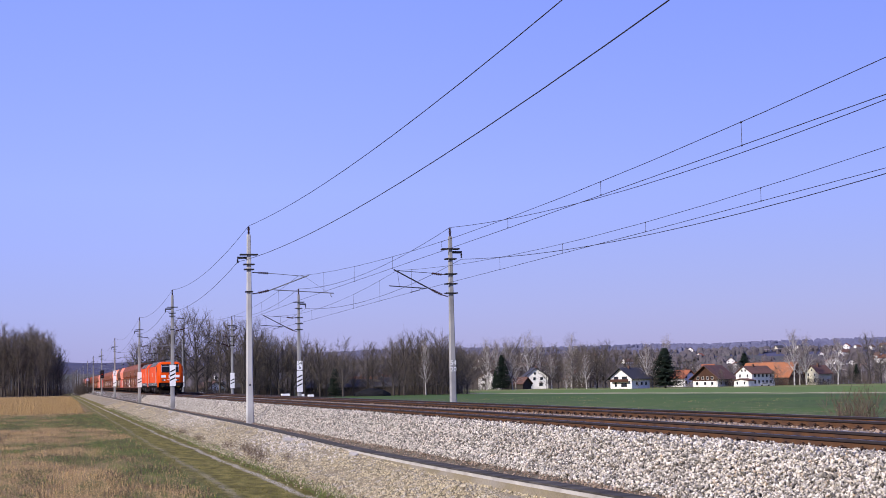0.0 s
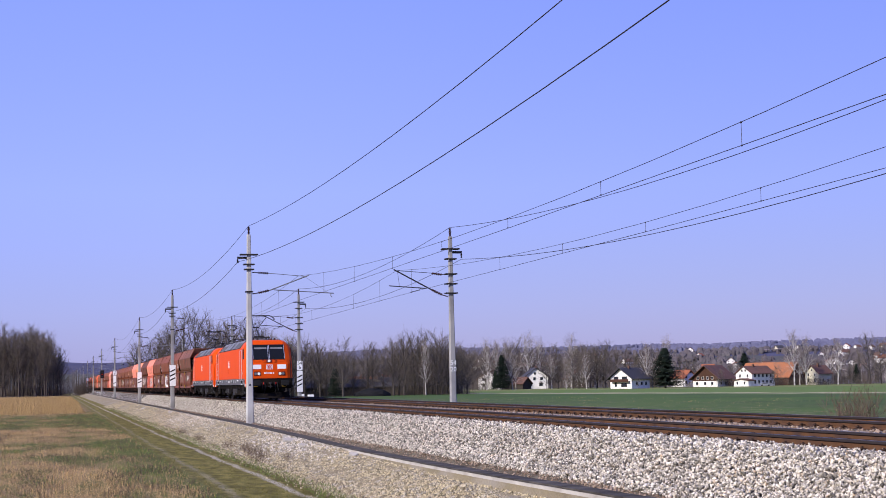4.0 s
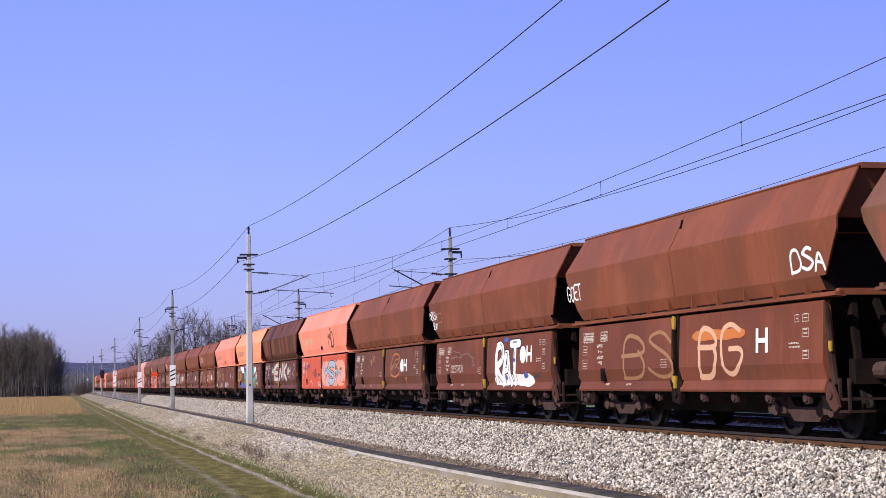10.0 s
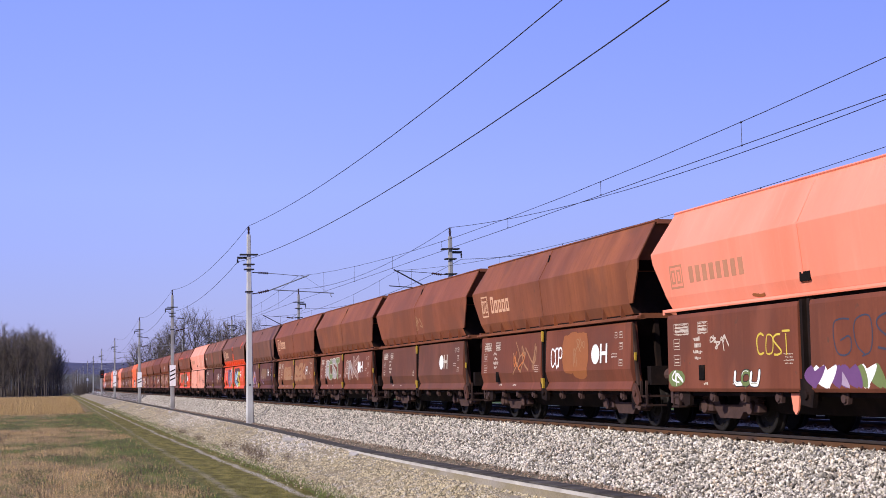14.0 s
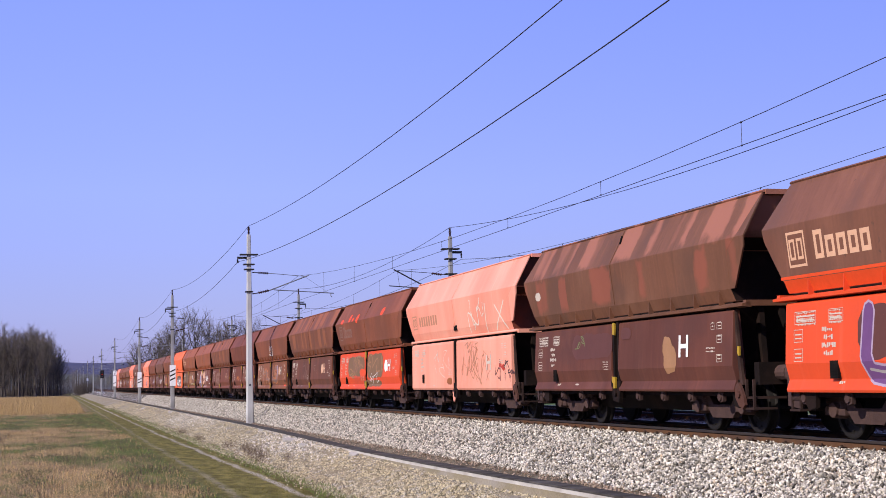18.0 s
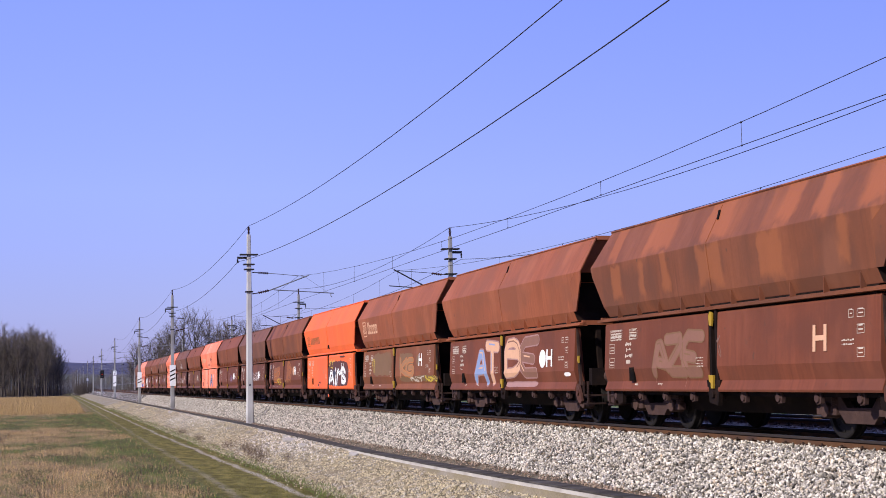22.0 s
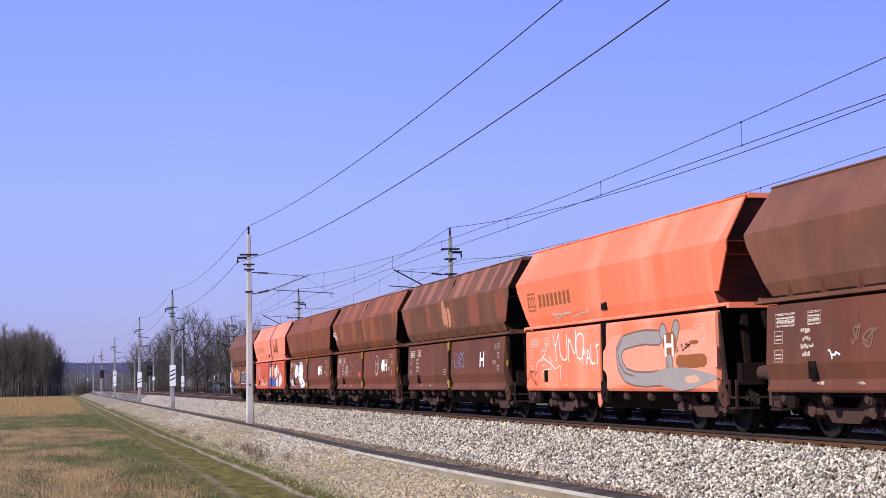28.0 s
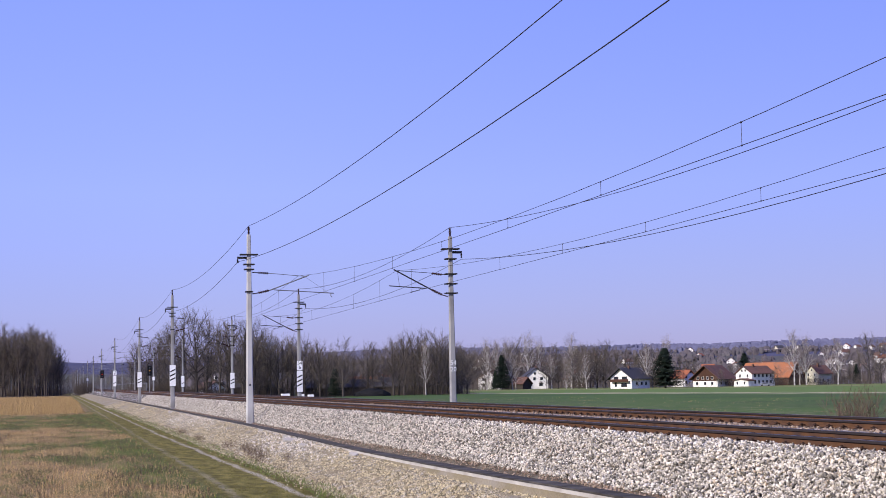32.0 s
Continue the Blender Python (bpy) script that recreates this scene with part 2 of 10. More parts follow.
    worn = math_node("MULTIPLY", math_node("MAXIMUM", t1, t2), ramp(noise_at(2.5, 1, 0.25, 6), [(0.32, 0.25), (0.52, 1.0)]))
    col = mix(on_way, meadow, way_c)
    col = mix(worn, col, mix(grain, (0.19, 0.165, 0.115), (0.45, 0.40, 0.31)))
    L.new(col, bsdf.inputs["Base Color"])
    b = N.new("ShaderNodeBump")
    b.inputs["Strength"].default_value, b.inputs["Distance"].default_value = 0.7, 0.10
    L.new(grain, b.inputs["Height"])
    L.new(b.outputs[0], bsdf.inputs["Normal"])
    return m


MEADOW = field_material()
GRAVEL = material("bank_gravel", (0.225, 0.185, 0.110), 0.9, vary=0.45, size=0.8, fine=24, bump=1.0, second=(0.26, 0.23, 0.18), amount=0.4, bump_far=0.05, spec=0.2)
DEBRIS = material("trackside_dirt", (0.082, 0.067, 0.045), 0.95, vary=0.4, size=2.5, fine=30, bump=0.8, second=(0.175, 0.15, 0.10), amount=0.45, bump_far=0.04, spec=0.2)


def crushed_stone(name, per_metre, dark, lite, rusty):
    """Close-packed broken stones: each cell with its own tone, deep dark joints between them."""
    m = material(name, lite, 0.9, vary=0.3, size=5, fine=40, bump=0.0, spec=0.2)
    N, L = m.node_tree.nodes, m.node_tree.links
    bsdf = N["Principled BSDF"]
    tc = N.new("ShaderNodeTexCoord")
    cell, edge = N.new("ShaderNodeTexVoronoi"), N.new("ShaderNodeTexVoronoi")
    edge.feature = "DISTANCE_TO_EDGE"
    for v in (cell, edge):
        v.inputs["Scale"].default_value = per_metre
        L.new(tc.outputs["Object"], v.inputs["Vector"])
    sep = N.new("ShaderNodeSeparateColor")
    L.new(cell.outputs["Color"], sep.inputs[0])
    tone = N.new("ShaderNodeValToRGB")
    for el, (p, c) in zip([tone.color_ramp.elements[0], tone.color_ramp.elements[1], tone.color_ramp.elements.new(0.45), tone.color_ramp.elements.new(0.8)], ((0.0, dark), (1.0, lite), (0.45, tuple(0.55 * a + 0.45 * b for a, b in zip(dark, lite))), (0.8, rusty))):
        el.position, el.color = p, (*c, 1)
    L.new(sep.outputs[0], tone.inputs[0])
    gap = N.new("ShaderNodeValToRGB")
    gap.color_ramp.elements[0].position, gap.color_ramp.elements[0].color = 0.02, (0.12, 0.11, 0.10, 1)
    gap.color_ramp.elements[1].position = 0.16
    L.new(edge.outputs["Distance"], gap.inputs[0])
    mul = N.new("ShaderNodeMix")
    mul.data_type, mul.blend_type = "RGBA", "MULTIPLY"
    mul.inputs[0].default_value = 1.0
    L.new(tone.outputs[0], mul.inputs[6])
    L.new(gap.outputs[0], mul.inputs[7])
    L.new(mul.outputs[2], bsdf.inputs["Base Color"])
    b = N.new("ShaderNodeBump")
    b.inputs["Strength"].default_value, b.inputs["Distance"].default_value = 1.0, 0.05
    L.new(sep.outputs[1], b.inputs["Height"])
    L.new(b.outputs[0], bsdf.inputs["Normal"])
    return m


BALLAST = crushed_stone("ballast_bed", 17, (0.040, 0.034, 0.028), (0.34, 0.315, 0.28), (0.17, 0.11, 0.065))
STONE = material("ballast_stone", (0.415, 0.380, 0.322), 0.85, vary=0.3, size=16, fine=60, bump=0.3, second=(0.27, 0.18, 0.098), amount=0.17, island=0.80, spec=0.2)
RUSTSTONE = material("rusty_ballast", (0.235, 0.178, 0.132), 0.9, vary=0.2, size=12, fine=60, bump=0.3, second=(0.13, 0.075, 0.042), amount=0.3, island=0.5, spec=0.1)
PEBBLE = material("bank_pebble", (0.335, 0.278, 0.168), 0.9, vary=0.2, size=7, fine=60, bump=0.2, second=(0.345, 0.315, 0.262), amount=0.35, island=0.65, spec=0.2)
WHEAT = material("young_wheat", (0.050, 0.080, 0.022), 0.9, vary=0.36, size=0.05, fine=1.4, bump=0.6, second=(0.062, 0.104, 0.02), amount=0.5, bump_far=0.1, spec=0.1)


def field_bands(m):
    """The wheat turns to lighter grassland past a pale dry strip; another pale strip lies before the farmsteads; dry tufts near the line."""
    N, L = m.node_tree.nodes, m.node_tree.links
    bsdf = N["Principled BSDF"]
    col = bsdf.inputs["Base Color"].links[0].from_socket
    tc, sep = N.new("ShaderNodeTexCoord"), N.new("ShaderNodeSeparateXYZ")
    L.new(tc.outputs["Object"], sep.inputs[0])

    def calc(op, a, b):
        k = N.new("ShaderNodeMath")
        k.operation = op
        for i, v in enumerate((a, b)):
            if isinstance(v, (int, float)):
                k.inputs[i].default_value = v
            else:
                L.new(v, k.inputs[i])
        return k.outputs[0]

    def wash(f, c):
        nonlocal col
        k = N.new("ShaderNodeMix")
        k.data_type = "RGBA"
        k.inputs[7].default_value = (*c, 1)
        L.new(f, k.inputs[0])
        L.new(col, k.inputs[6])
        col = k.outputs[2]

    def step(v, a, b):
        k = N.new("ShaderNodeMapRange")
        k.inputs["From Min"].default_value, k.inputs["From Max"].default_value = a, b
        L.new(v, k.inputs["Value"])
        return k.outputs[0]

    n = N.new("ShaderNodeTexNoise")
    n.inputs["Scale"].default_value, n.inputs["Detail"].default_value = 0.06, 6
    L.new(tc.outputs["Object"], n.inputs["Vector"])
    wob = calc("MULTIPLY", calc("SUBTRACT", n.outputs["Fac"], 0.5), 12.0)
    x = calc("ADD", sep.outputs["X"], wob)
    wash(step(x, 116, 122), (0.10, 0.148, 0.034))
    n3 = N.new("ShaderNodeTexNoise")
    n3.inputs["Scale"].default_value, n3.inputs["Detail"].default_value = 0.16, 9
    L.new(tc.outputs["Object"], n3.inputs["Vector"])
    torn = step(n3.outputs["Fac"], 0.36, 0.52)
    wash(calc("MULTIPLY", torn, step(calc("ABSOLUTE", calc("SUBTRACT", x, 119), 0), 10.0, 3.0)), (0.34, 0.30, 0.18))
    d = calc("ADD", calc("MULTIPLY", calc("SUBTRACT", x, 190), 0.665), calc("MULTIPLY", calc("SUBTRACT", sep.outputs["Y"], 521), 0.747))
    wash(step(d, -45, -25), (0.13, 0.15, 0.045))
    wash(calc("MULTIPLY", torn, step(calc("ABSOLUTE", d, 0), 13.0, 2.0)), (0.30, 0.26, 0.15))
    n2 = N.new("ShaderNodeTexNoise")
    n2.inputs["Scale"].default_value, n2.inputs["Detail"].default_value = 0.9, 7
    L.new(tc.outputs["Object"], n2.inputs["Vector"])
    near = calc("MULTIPLY", step(sep.outputs["X"], 75, 28), step(n2.outputs["Fac"], 0.52, 0.62))
    wash(near, (0.20, 0.165, 0.085))
    L.new(col, bsdf.inputs["Base Color"])


field_bands(WHEAT)
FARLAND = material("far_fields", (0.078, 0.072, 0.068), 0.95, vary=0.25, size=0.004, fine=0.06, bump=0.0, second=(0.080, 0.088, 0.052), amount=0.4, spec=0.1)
# the blue of distance haze is mixed into the hill's base colours
FARHILL_HAZE = material("haze_tinted_hill", (0.080, 0.081, 0.124), 0.95, vary=0.12, size=0.004, fine=0.05, bump=0.0, second=(0.088, 0.087, 0.12), amount=0.35, spec=0.0)
CONCRETE = material("weathered_concrete", (0.43, 0.405, 0.36), 0.85, vary=0.25, size=1.5, fine=35, bump=0.4, second=(0.30, 0.275, 0.235), amount=0.4)
LID = material("trough_lid", (0.052, 0.046, 0.041), 0.85, vary=0.2, size=2.5, fine=30, bump=0.5, second=(0.085, 0.078, 0.068), amount=0.3, per_object=0.2, spec=0.05)


def ground_sheet():
    xs = [-4500, -3300, -2400, -1700, -1200, -800, -500, -320, -200, -130, -90, -60, -42, -30, -22, -16, -12, -9, -7, -5, -3.5, -2, -1, 0, 1, 2, 3, 4, 4.8, 5.6, 6.4,
          6.9, 7.5, 8.1, 8.6, 9.1, 9.15, 9.2, 9.9, 10.1, 10.3, 12, 16, 19, 20.4, 21.5, 23.5, 26, 30, 36, 45, 56, 70, 86, 105, 128, 155, 185, 220, 260, 310, 370, 440, 520, 620,
          740, 860, 1000, 1160, 1340, 1540, 1780, 2050, 2350, 2700, 3100, 3600, 4500]
    ys = [-4500, -2500, -1200, -500, -200, -80, -30, -10]
    y = 0.0
    while y < 4500:
        ys.append(y)
        y += max(1.2, y * 0.035)
    ys.append(4600)
    vs = [(x, y, land(x, y)) for y in ys for x in xs]
    nx = len(xs)
    fs, ids = [], []
    for j in range(len(ys) - 1):
        for i in range(nx - 1):
            fs.append((j * nx + i, j * nx + i + 1, (j + 1) * nx + i + 1, (j + 1) * nx + i))
            x, y = (xs[i] + xs[i + 1]) / 2, (ys[j] + ys[j + 1]) / 2
            r = math.hypot(x, y)
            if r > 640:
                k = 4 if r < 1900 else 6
            elif x < 6.9:
                k = 0
            elif x < 9.2:
                k = 1
            elif x < 10.3:
                k = 2
            elif x < 20.4:
                k = 5
            else:
                k = 3
            ids.append(k)
    me = raw("ground", vs, fs, [MEADOW, GRAVEL, DEBRIS, WHEAT, FARLAND, BALLAST, FARHILL_HAZE], True)
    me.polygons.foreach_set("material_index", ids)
    ob = new("ground", me)
    return tagged(ob, "wide flat meadow and fields running out to low hills", "ground", kind="structure")


ground_sheet()


# ---- ballast bed: one raised bank under both tracks ----
def bank_strip(name, pts, mat, y0, y1, step, rough, label, category):
    """A bank with the cross-section pts, in steps along the line, its surface a little uneven."""
    ys = []
    y = y0
    while y < y1:
        ys.append(y)
        y += max(step, (y - y0) * 0.02)
    ys.append(y1)
    vs, fs = [], []
    n = len(pts)
    for y in ys:
        for i, (x, z) in enumerate(pts):
            k = rough * noise.noise(Vector((x * 1.7, y * 0.9, 2))) if 0 < i < n - 1 else 0
            vs.append((x + k, y, z + k * 0.5))
    for j in range(len(ys) - 1):
        for i in range(n - 1):
            fs.append((j * n + i, j * n + i + 1, (j + 1) * n + i + 1, (j + 1) * n + i))
    ob = new(name, raw(name, vs, fs, mat, True))
    return tagged(ob, label, category, kind="structure")


bank_strip("ballast_bed", [(10.22, -1.06), (10.6, -0.80), (10.95, -0.50), (11.28, -0.25), (11.5, -0.205), (12.2, -0.21), (13.2, -0.21), (13.9, -0.205), (14.4, -0.23), (15.0, -0.26), (15.6, -0.23),
                           (16.1, -0.205), (17.0, -0.21), (18.6, -0.205), (19.2, -0.25), (20.3, -1.06)], BALLAST, -60, 1500, 1.0, 0.035, "grey and rusty crushed-stone ballast bed under two tracks", "ballast")


def stones(name, n, place, r0, r1, mat, label, category, sides, seed):
    """Loose broken stones, each a lump with edges of its own."""
    rng = np.random.default_rng(seed)
    if sides == 12:
        base = np.array([(x, y, z) for x in (-1, 1) for y in (-1, 1) for z in (-1, 1)], float) * 0.66
        tri = np.array([(0, 1, 3), (0, 3, 2), (4, 6, 7), (4, 7, 5), (0, 4, 5), (0, 5, 1), (2, 3, 7), (2, 7, 6), (0, 2, 6), (0, 6, 4), (1, 5, 7), (1, 7, 3)])
    else:
        base = np.array([(1, 0, 0), (-1, 0, 0), (0, 1, 0), (0, -1, 0), (0, 0, 1), (0, 0, -1)], float)
        tri = np.array([(0, 2, 4), (2, 1, 4), (1, 3, 4), (3, 0, 4), (2, 0, 5), (1, 2, 5), (3, 1, 5), (0, 3, 5)])
    k = len(base)
    P = place(rng, n)
    n = len(P)
    q = rng.normal(size=(n, 4))
    q /= np.linalg.norm(q, axis=1)[:, None]
    w, x, y, z = q.T
    R = np.stack([1 - 2 * (y * y + z * z), 2 * (x * y - z * w), 2 * (x * z + y * w), 2 * (x * y + z * w), 1 - 2 * (x * x + z * z), 2 * (y * z - x * w),
                  2 * (x * z - y * w), 2 * (y * z + x * w), 1 - 2 * (x * x + y * y)], 1).reshape(n, 3, 3)
    B = base[None] * rng.uniform(0.45, 1.35, (n, k, 1)) * rng.uniform(0.42, 1.5, (n, 1, 3))
    V = np.einsum("nij,nkj->nki", R, B) * rng.uniform(r0, r1, (n, 1, 1)) + P[:, None]
    F = tri[None] + (np.arange(n) * k)[:, None, None]
    me = bpy.data.meshes.new(name)
    me.vertices.add(n * k)
    me.vertices.foreach_set("co", V.reshape(-1))
    nt = n * len(tri)
    me.loops.add(nt * 3)
    me.loops.foreach_set("vertex_index", F.reshape(-1).astype(np.int32))
    me.polygons.add(nt)
    me.polygons.foreach_set("loop_start", np.arange(nt, dtype=np.int32) * 3)
    me.polygons.foreach_set("loop_total", np.full(nt, 3, dtype=np.int32))
    me.update(calc_edges=True)
    me.materials.append(mat)
    return tagged(new(name, me), label, category, kind="stuff")


def along_line(rng, n, y0, y1, power):
    """Places along the line, crowded towards the near end."""
    return y0 + (y1 - y0) * rng.random(n) ** power


def on_slope(rng, n):
    y = along_line(rng, n, 16, 190, 2.1)
    u = rng.random(n)
    x = 10.2 + 1.72 * u
    z = np.interp(x, [10.2, 10.6, 10.95, 11.28, 11.5, 11.95], [-1.05, -0.80, -0.50, -0.25, -0.205, -0.215])
    return np.stack([x + rng.normal(0, 0.02, n), y, z + rng.normal(0.004, 0.030, n)], 1)


def between_tracks(rng, n):
    y = along_line(rng, n, 20, 110, 1.6)
    x = rng.uniform(13.6, 16.45, n)
    z = np.interp(x, [13.6, 13.9, 14.4, 15.0, 15.6, 16.1, 16.5], [-0.21, -0.205, -0.23, -0.26, -0.23, -0.205, -0.21])
    return np.stack([x, y, z + rng.normal(0.005, 0.015, n)], 1)


def on_bank(rng, n):
    y = along_line(rng, n, 24, 210, 2.0)
    x = rng.uniform(6.75, 9.18, n)
    x -= (9.18 - x) / 2.43 * 0.32 * np.clip((y - 45) / 20, 0, 1)
    x[: n // 12] = rng.normal(6.75, 0.18, n // 12)
    z = np.array([land(float(a), float(b)) for a, b in zip(x, y)])
    return np.stack([x, y, z + 0.004], 1)


stones("ballast_stones", 165000, on_slope, 0.017, 0.036, STONE, "pale grey and rusty broken ballast stones heaped beside the rails", "ballast", 12, 3)
stones("ballast_stones", 22000, between_tracks, 0.022, 0.045, RUSTSTONE, "rust-tinged ballast stones lying between the two tracks", "ballast", 12, 5)


def on_spill(rng, n):
    """Ballast that has rolled over the trough onto the bank."""
    y = np.concatenate([rng.normal(56, 5.0, n // 2), rng.normal(98, 9, n - n // 2)])
    x = 9.15 - np.abs(rng.normal(0, 0.85, n))
    keep = x > 7.0
    x, y = x[keep], y[keep]
    return np.stack([x, y, np.array([land(float(a), float(b)) for a, b in zip(x, y)]) + 0.01], 1)




def along_trough(rng, n):
    y = along_line(rng, n, 18, 130, 1.6)
    x = rng.uniform(9.66, 10.35, n)
    return np.stack([x, y, np.array([land(float(a), float(b)) for a, b in zip(x, y)]) + 0.004], 1)


stones("ballast_stones", 9000, along_trough, 0.012, 0.034, RUSTSTONE, "dirty loose stones lying between trough and ballast", "ballast", 12, 8)
stones("ballast_stones", 5200, on_spill, 0.018, 0.040, STONE, "pale ballast stones spilled down the gravel bank", "ballast", 12, 6)
stones("bank_gravel", 76000, on_bank, 0.019, 0.040, PEBBLE, "fine yellowish gravel spread over the railway bank", "gravel", 8, 4)


# ---- cable trough with its lids along the foot of the ballast ----
def trough():
    th = thing("cable_trough", pose(0, 0, 0), "low concrete cable trough with dark lids beside the ballast", "cable trough", kind="structure")
    bm = bm_new()
    ys = [-40 + 2.0 * i for i in range(110)] + [190 + 20 * i for i in range(20)]
    rings = []
    for y in ys:
        z = land(9.5, y) + 0.02
        rings.append([(9.20, y, z - 0.22), (9.64, y, z - 0.22), (9.64, y, z + 0.05), (9.20, y, z + 0.05)])
    loft(bm, rings)
    part("trough_wall", bm, CONCRETE, th)
    bm = bm_new()
    box(bm, -0.215, 0.215, 0.004, 0.996, 0.0, 0.04)
    lid = finish(bm, "lid", LID, 0.008)
    rng = random.Random(4)
    for i in range(85):
        y = 18 + i
        z = land(9.5, y + 0.5) + 0.07 + rng.uniform(-0.004, 0.006)
        o = part("lid", lid, None, th)
        o.matrix_basis = pose(9.43 + rng.uniform(-0.006, 0.006), y, z + 0.003, math.degrees(math.atan2(land(9.5, y + 1) - land(9.5, y), 1)), rng.uniform(-0.8, 0.8), rng.uniform(-0.3, 0.3))
    bm = bm_new()
    for i in range(150):
        y = 103 + 3 * i
        z = land(9.5, y) + 0.075
        box(bm, 9.24, 9.62, y + 0.01, y + 2.99, z, z + 0.035)
    tagged(part("lid_row", bm, LID, th), kind="stuff")
    # broken pieces of lid left on the bank
    for x, y, s, rz in ((8.85, 56.2, 0.36, 80), (9.0, 58.5, 0.15, 70), (8.95, 44.5, 0.22, 15), (8.8, 53.0, 0.22, 50), (9.0, 66.0, 0.14, 20), (8.55, 150, 0.4, 0), (8.9, 118, 0.3, 40)):
        bm = bm_new()
        prism(bm, [(-s * 0.45, -s), (s * 0.30, -s * 0.85), (s * 0.5, s * 0.4), (s * 0.1, s), (-s * 0.4, s * 0.7)], "z", -0.05, 0.045)
        mesh_thing("concrete_slab", bm, CONCRETE, "broken pale concrete slab lying on the gravel bank", "slab", "slabs on the bank", m=pose(x, y, land(x, y) + 0.045, 8, -18, rz), bevel=0.015)


trough()
# ---- the two tracks ----
RUST = material("rail_rust", (0.098, 0.05, 0.027), 0.85, 0.0, vary=0.3, size=3, fine=25, bump=0.3, second=(0.0532, 0.0342, 0.0304), amount=0.35, spec=0.06)
RAILSIDE = material("rail_head_side", (0.032, 0.025, 0.024), 0.7, 0.0, vary=0.25, size=3, fine=25, bump=0.1, spec=0.1)
RAILTOP = material("rail_head", (0.12, 0.115, 0.115), 0.38, 0.9, vary=0.1, size=2, fine=40, bump=0.05)
SLEEPER = material("concrete_sleeper", (0.274, 0.243, 0.213), 0.9, vary=0.2, size=3, fine=40, bump=0.4, second=(0.152, 0.106, 0.076), amount=0.4, per_object=0.12)
CLIP = material("rusty_clip", (0.0418, 0.0243, 0.0167), 0.75, 0.3, vary=0.3, size=9, fine=60, bump=0.2)

RAIL_OUT = [(-0.075, -0.172), (0.075, -0.172), (0.075, -0.160), (0.022, -0.145), (0.0085, -0.132), (0.0085, -0.058), (0.036, -0.044), (0.036, -0.009), (0.026, -0.002),
            (-0.026, -0.002), (-0.036, -0.009), (-0.036, -0.044), (-0.0085, -0.058), (-0.0085, -0.132), (-0.022, -0.145), (-0.075, -0.160)]


def track(centre, label, near):
    th = thing("railway_track", pose(centre, 0, 0), label, "railway track", "tracks of the line", "structure")
    for side in (-0.7535, 0.7535):
        bm = bm_new()
        ys = [-80, 0, 60, 160, 400, 900, 1500]
        loft(bm, [[(side + x, y, z) for x, z in RAIL_OUT] for y in ys])
        bmesh.ops.recalc_face_normals(bm, faces=bm.faces)
        for f in bm.faces:
            f.material_index = 1 if f.calc_center_median().z > -0.056 else 0
        rail = part("rail", bm, [RUST, RAILSIDE], th)
        bm = bm_new()
        box(bm, side - 0.024, side + 0.024, -80, 1500, -0.0015, 0.001)
        part("running_surface", bm, RAILTOP, rail, "polished steel running surface")
    bm = bm_new()
    loft(bm, [[(x, y, z) for x, z in ((-0.15, -0.30), (0.15, -0.30), (0.12, -0.172 - d), (-0.12, -0.172 - d))] for y, d in ((-1.3, 0.03), (-1.25, 0.012), (-0.42, 0.004), (-0.2, 0.03), (0.2, 0.03), (0.42, 0.004), (1.25, 0.012), (1.3, 0.03))])
    sl = finish(bm, "sleeper", SLEEPER)
    bm = bm_new()
    # a tension clip with its bolt and plate
    prism(bm, [(-0.085, -0.172), (0.085, -0.172), (0.085, -0.150), (-0.085, -0.150)], "x", -0.175, -0.07)
    tube(bm, (-0.125, 0.0, -0.15), (-0.125, 0.0, -0.085), 0.024, 0.02, 6)
    pipe(bm, [(-0.07, -0.055, -0.13), (-0.15, -0.06, -0.115), (-0.165, -0.02, -0.12), (-0.10, 0.0, -0.112), (-0.165, 0.02, -0.12), (-0.15, 0.06, -0.115), (-0.07, 0.055, -0.13)], 0.012, 5)
    clip = finish(bm, "rail_clip", CLIP)
    n = 150 if near else 60
    for i in range(n):
        o = part("sleeper", sl, None, th)
        o.matrix_basis = pose(0, 16.15 + 0.6 * i, 0, 0, 0, 90 + random.uniform(-0.4, 0.4))
        if i < (110 if near else 60):
            o = part("rail_clip", clip, None, th)
            o.matrix_basis = pose(-0.7535, 16.15 + 0.6 * i, 0.0)
    # the rest of the row, too far off to tell apart
    bm = bm_new()
    for i in range(n, 520):
        y = 16.15 + 0.6 * i
        box(bm, -1.3, 1.3, y - 0.13, y + 0.13, -0.3, -0.18)
    tagged(part("sleeper_row", bm, SLEEPER, th), kind="stuff")
    bm = bm_new()
    for i in range(110 if near else 60, 330):
        y = 16.15 + 0.6 * i
        box(bm, -0.7535 - 0.17, -0.7535 - 0.075, y - 0.07, y + 0.07, -0.18, -0.10)
    tagged(part("rail_clip_row", bm, CLIP, th), kind="stuff")
    bm = bm_new()
    for i in range(0, 330):
        y = 16.15 + 0.6 * i
        box(bm, -0.7535 + 0.078, -0.7535 + 0.17, y - 0.06, y + 0.06, -0.18, -0.11)
        box(bm, 0.7535 - 0.17, 0.7535 - 0.078, y - 0.06, y + 0.06, -0.18, -0.11)
    tagged(part("inner_clip_row", bm, CLIP, th), kind="stuff")
    return th


track(LINE, "rust-brown steel rails clipped to concrete sleepers in ballast, the travelled track", True)
track(FAR, "rust-brown steel rails on concrete sleepers, the empty second track", False)


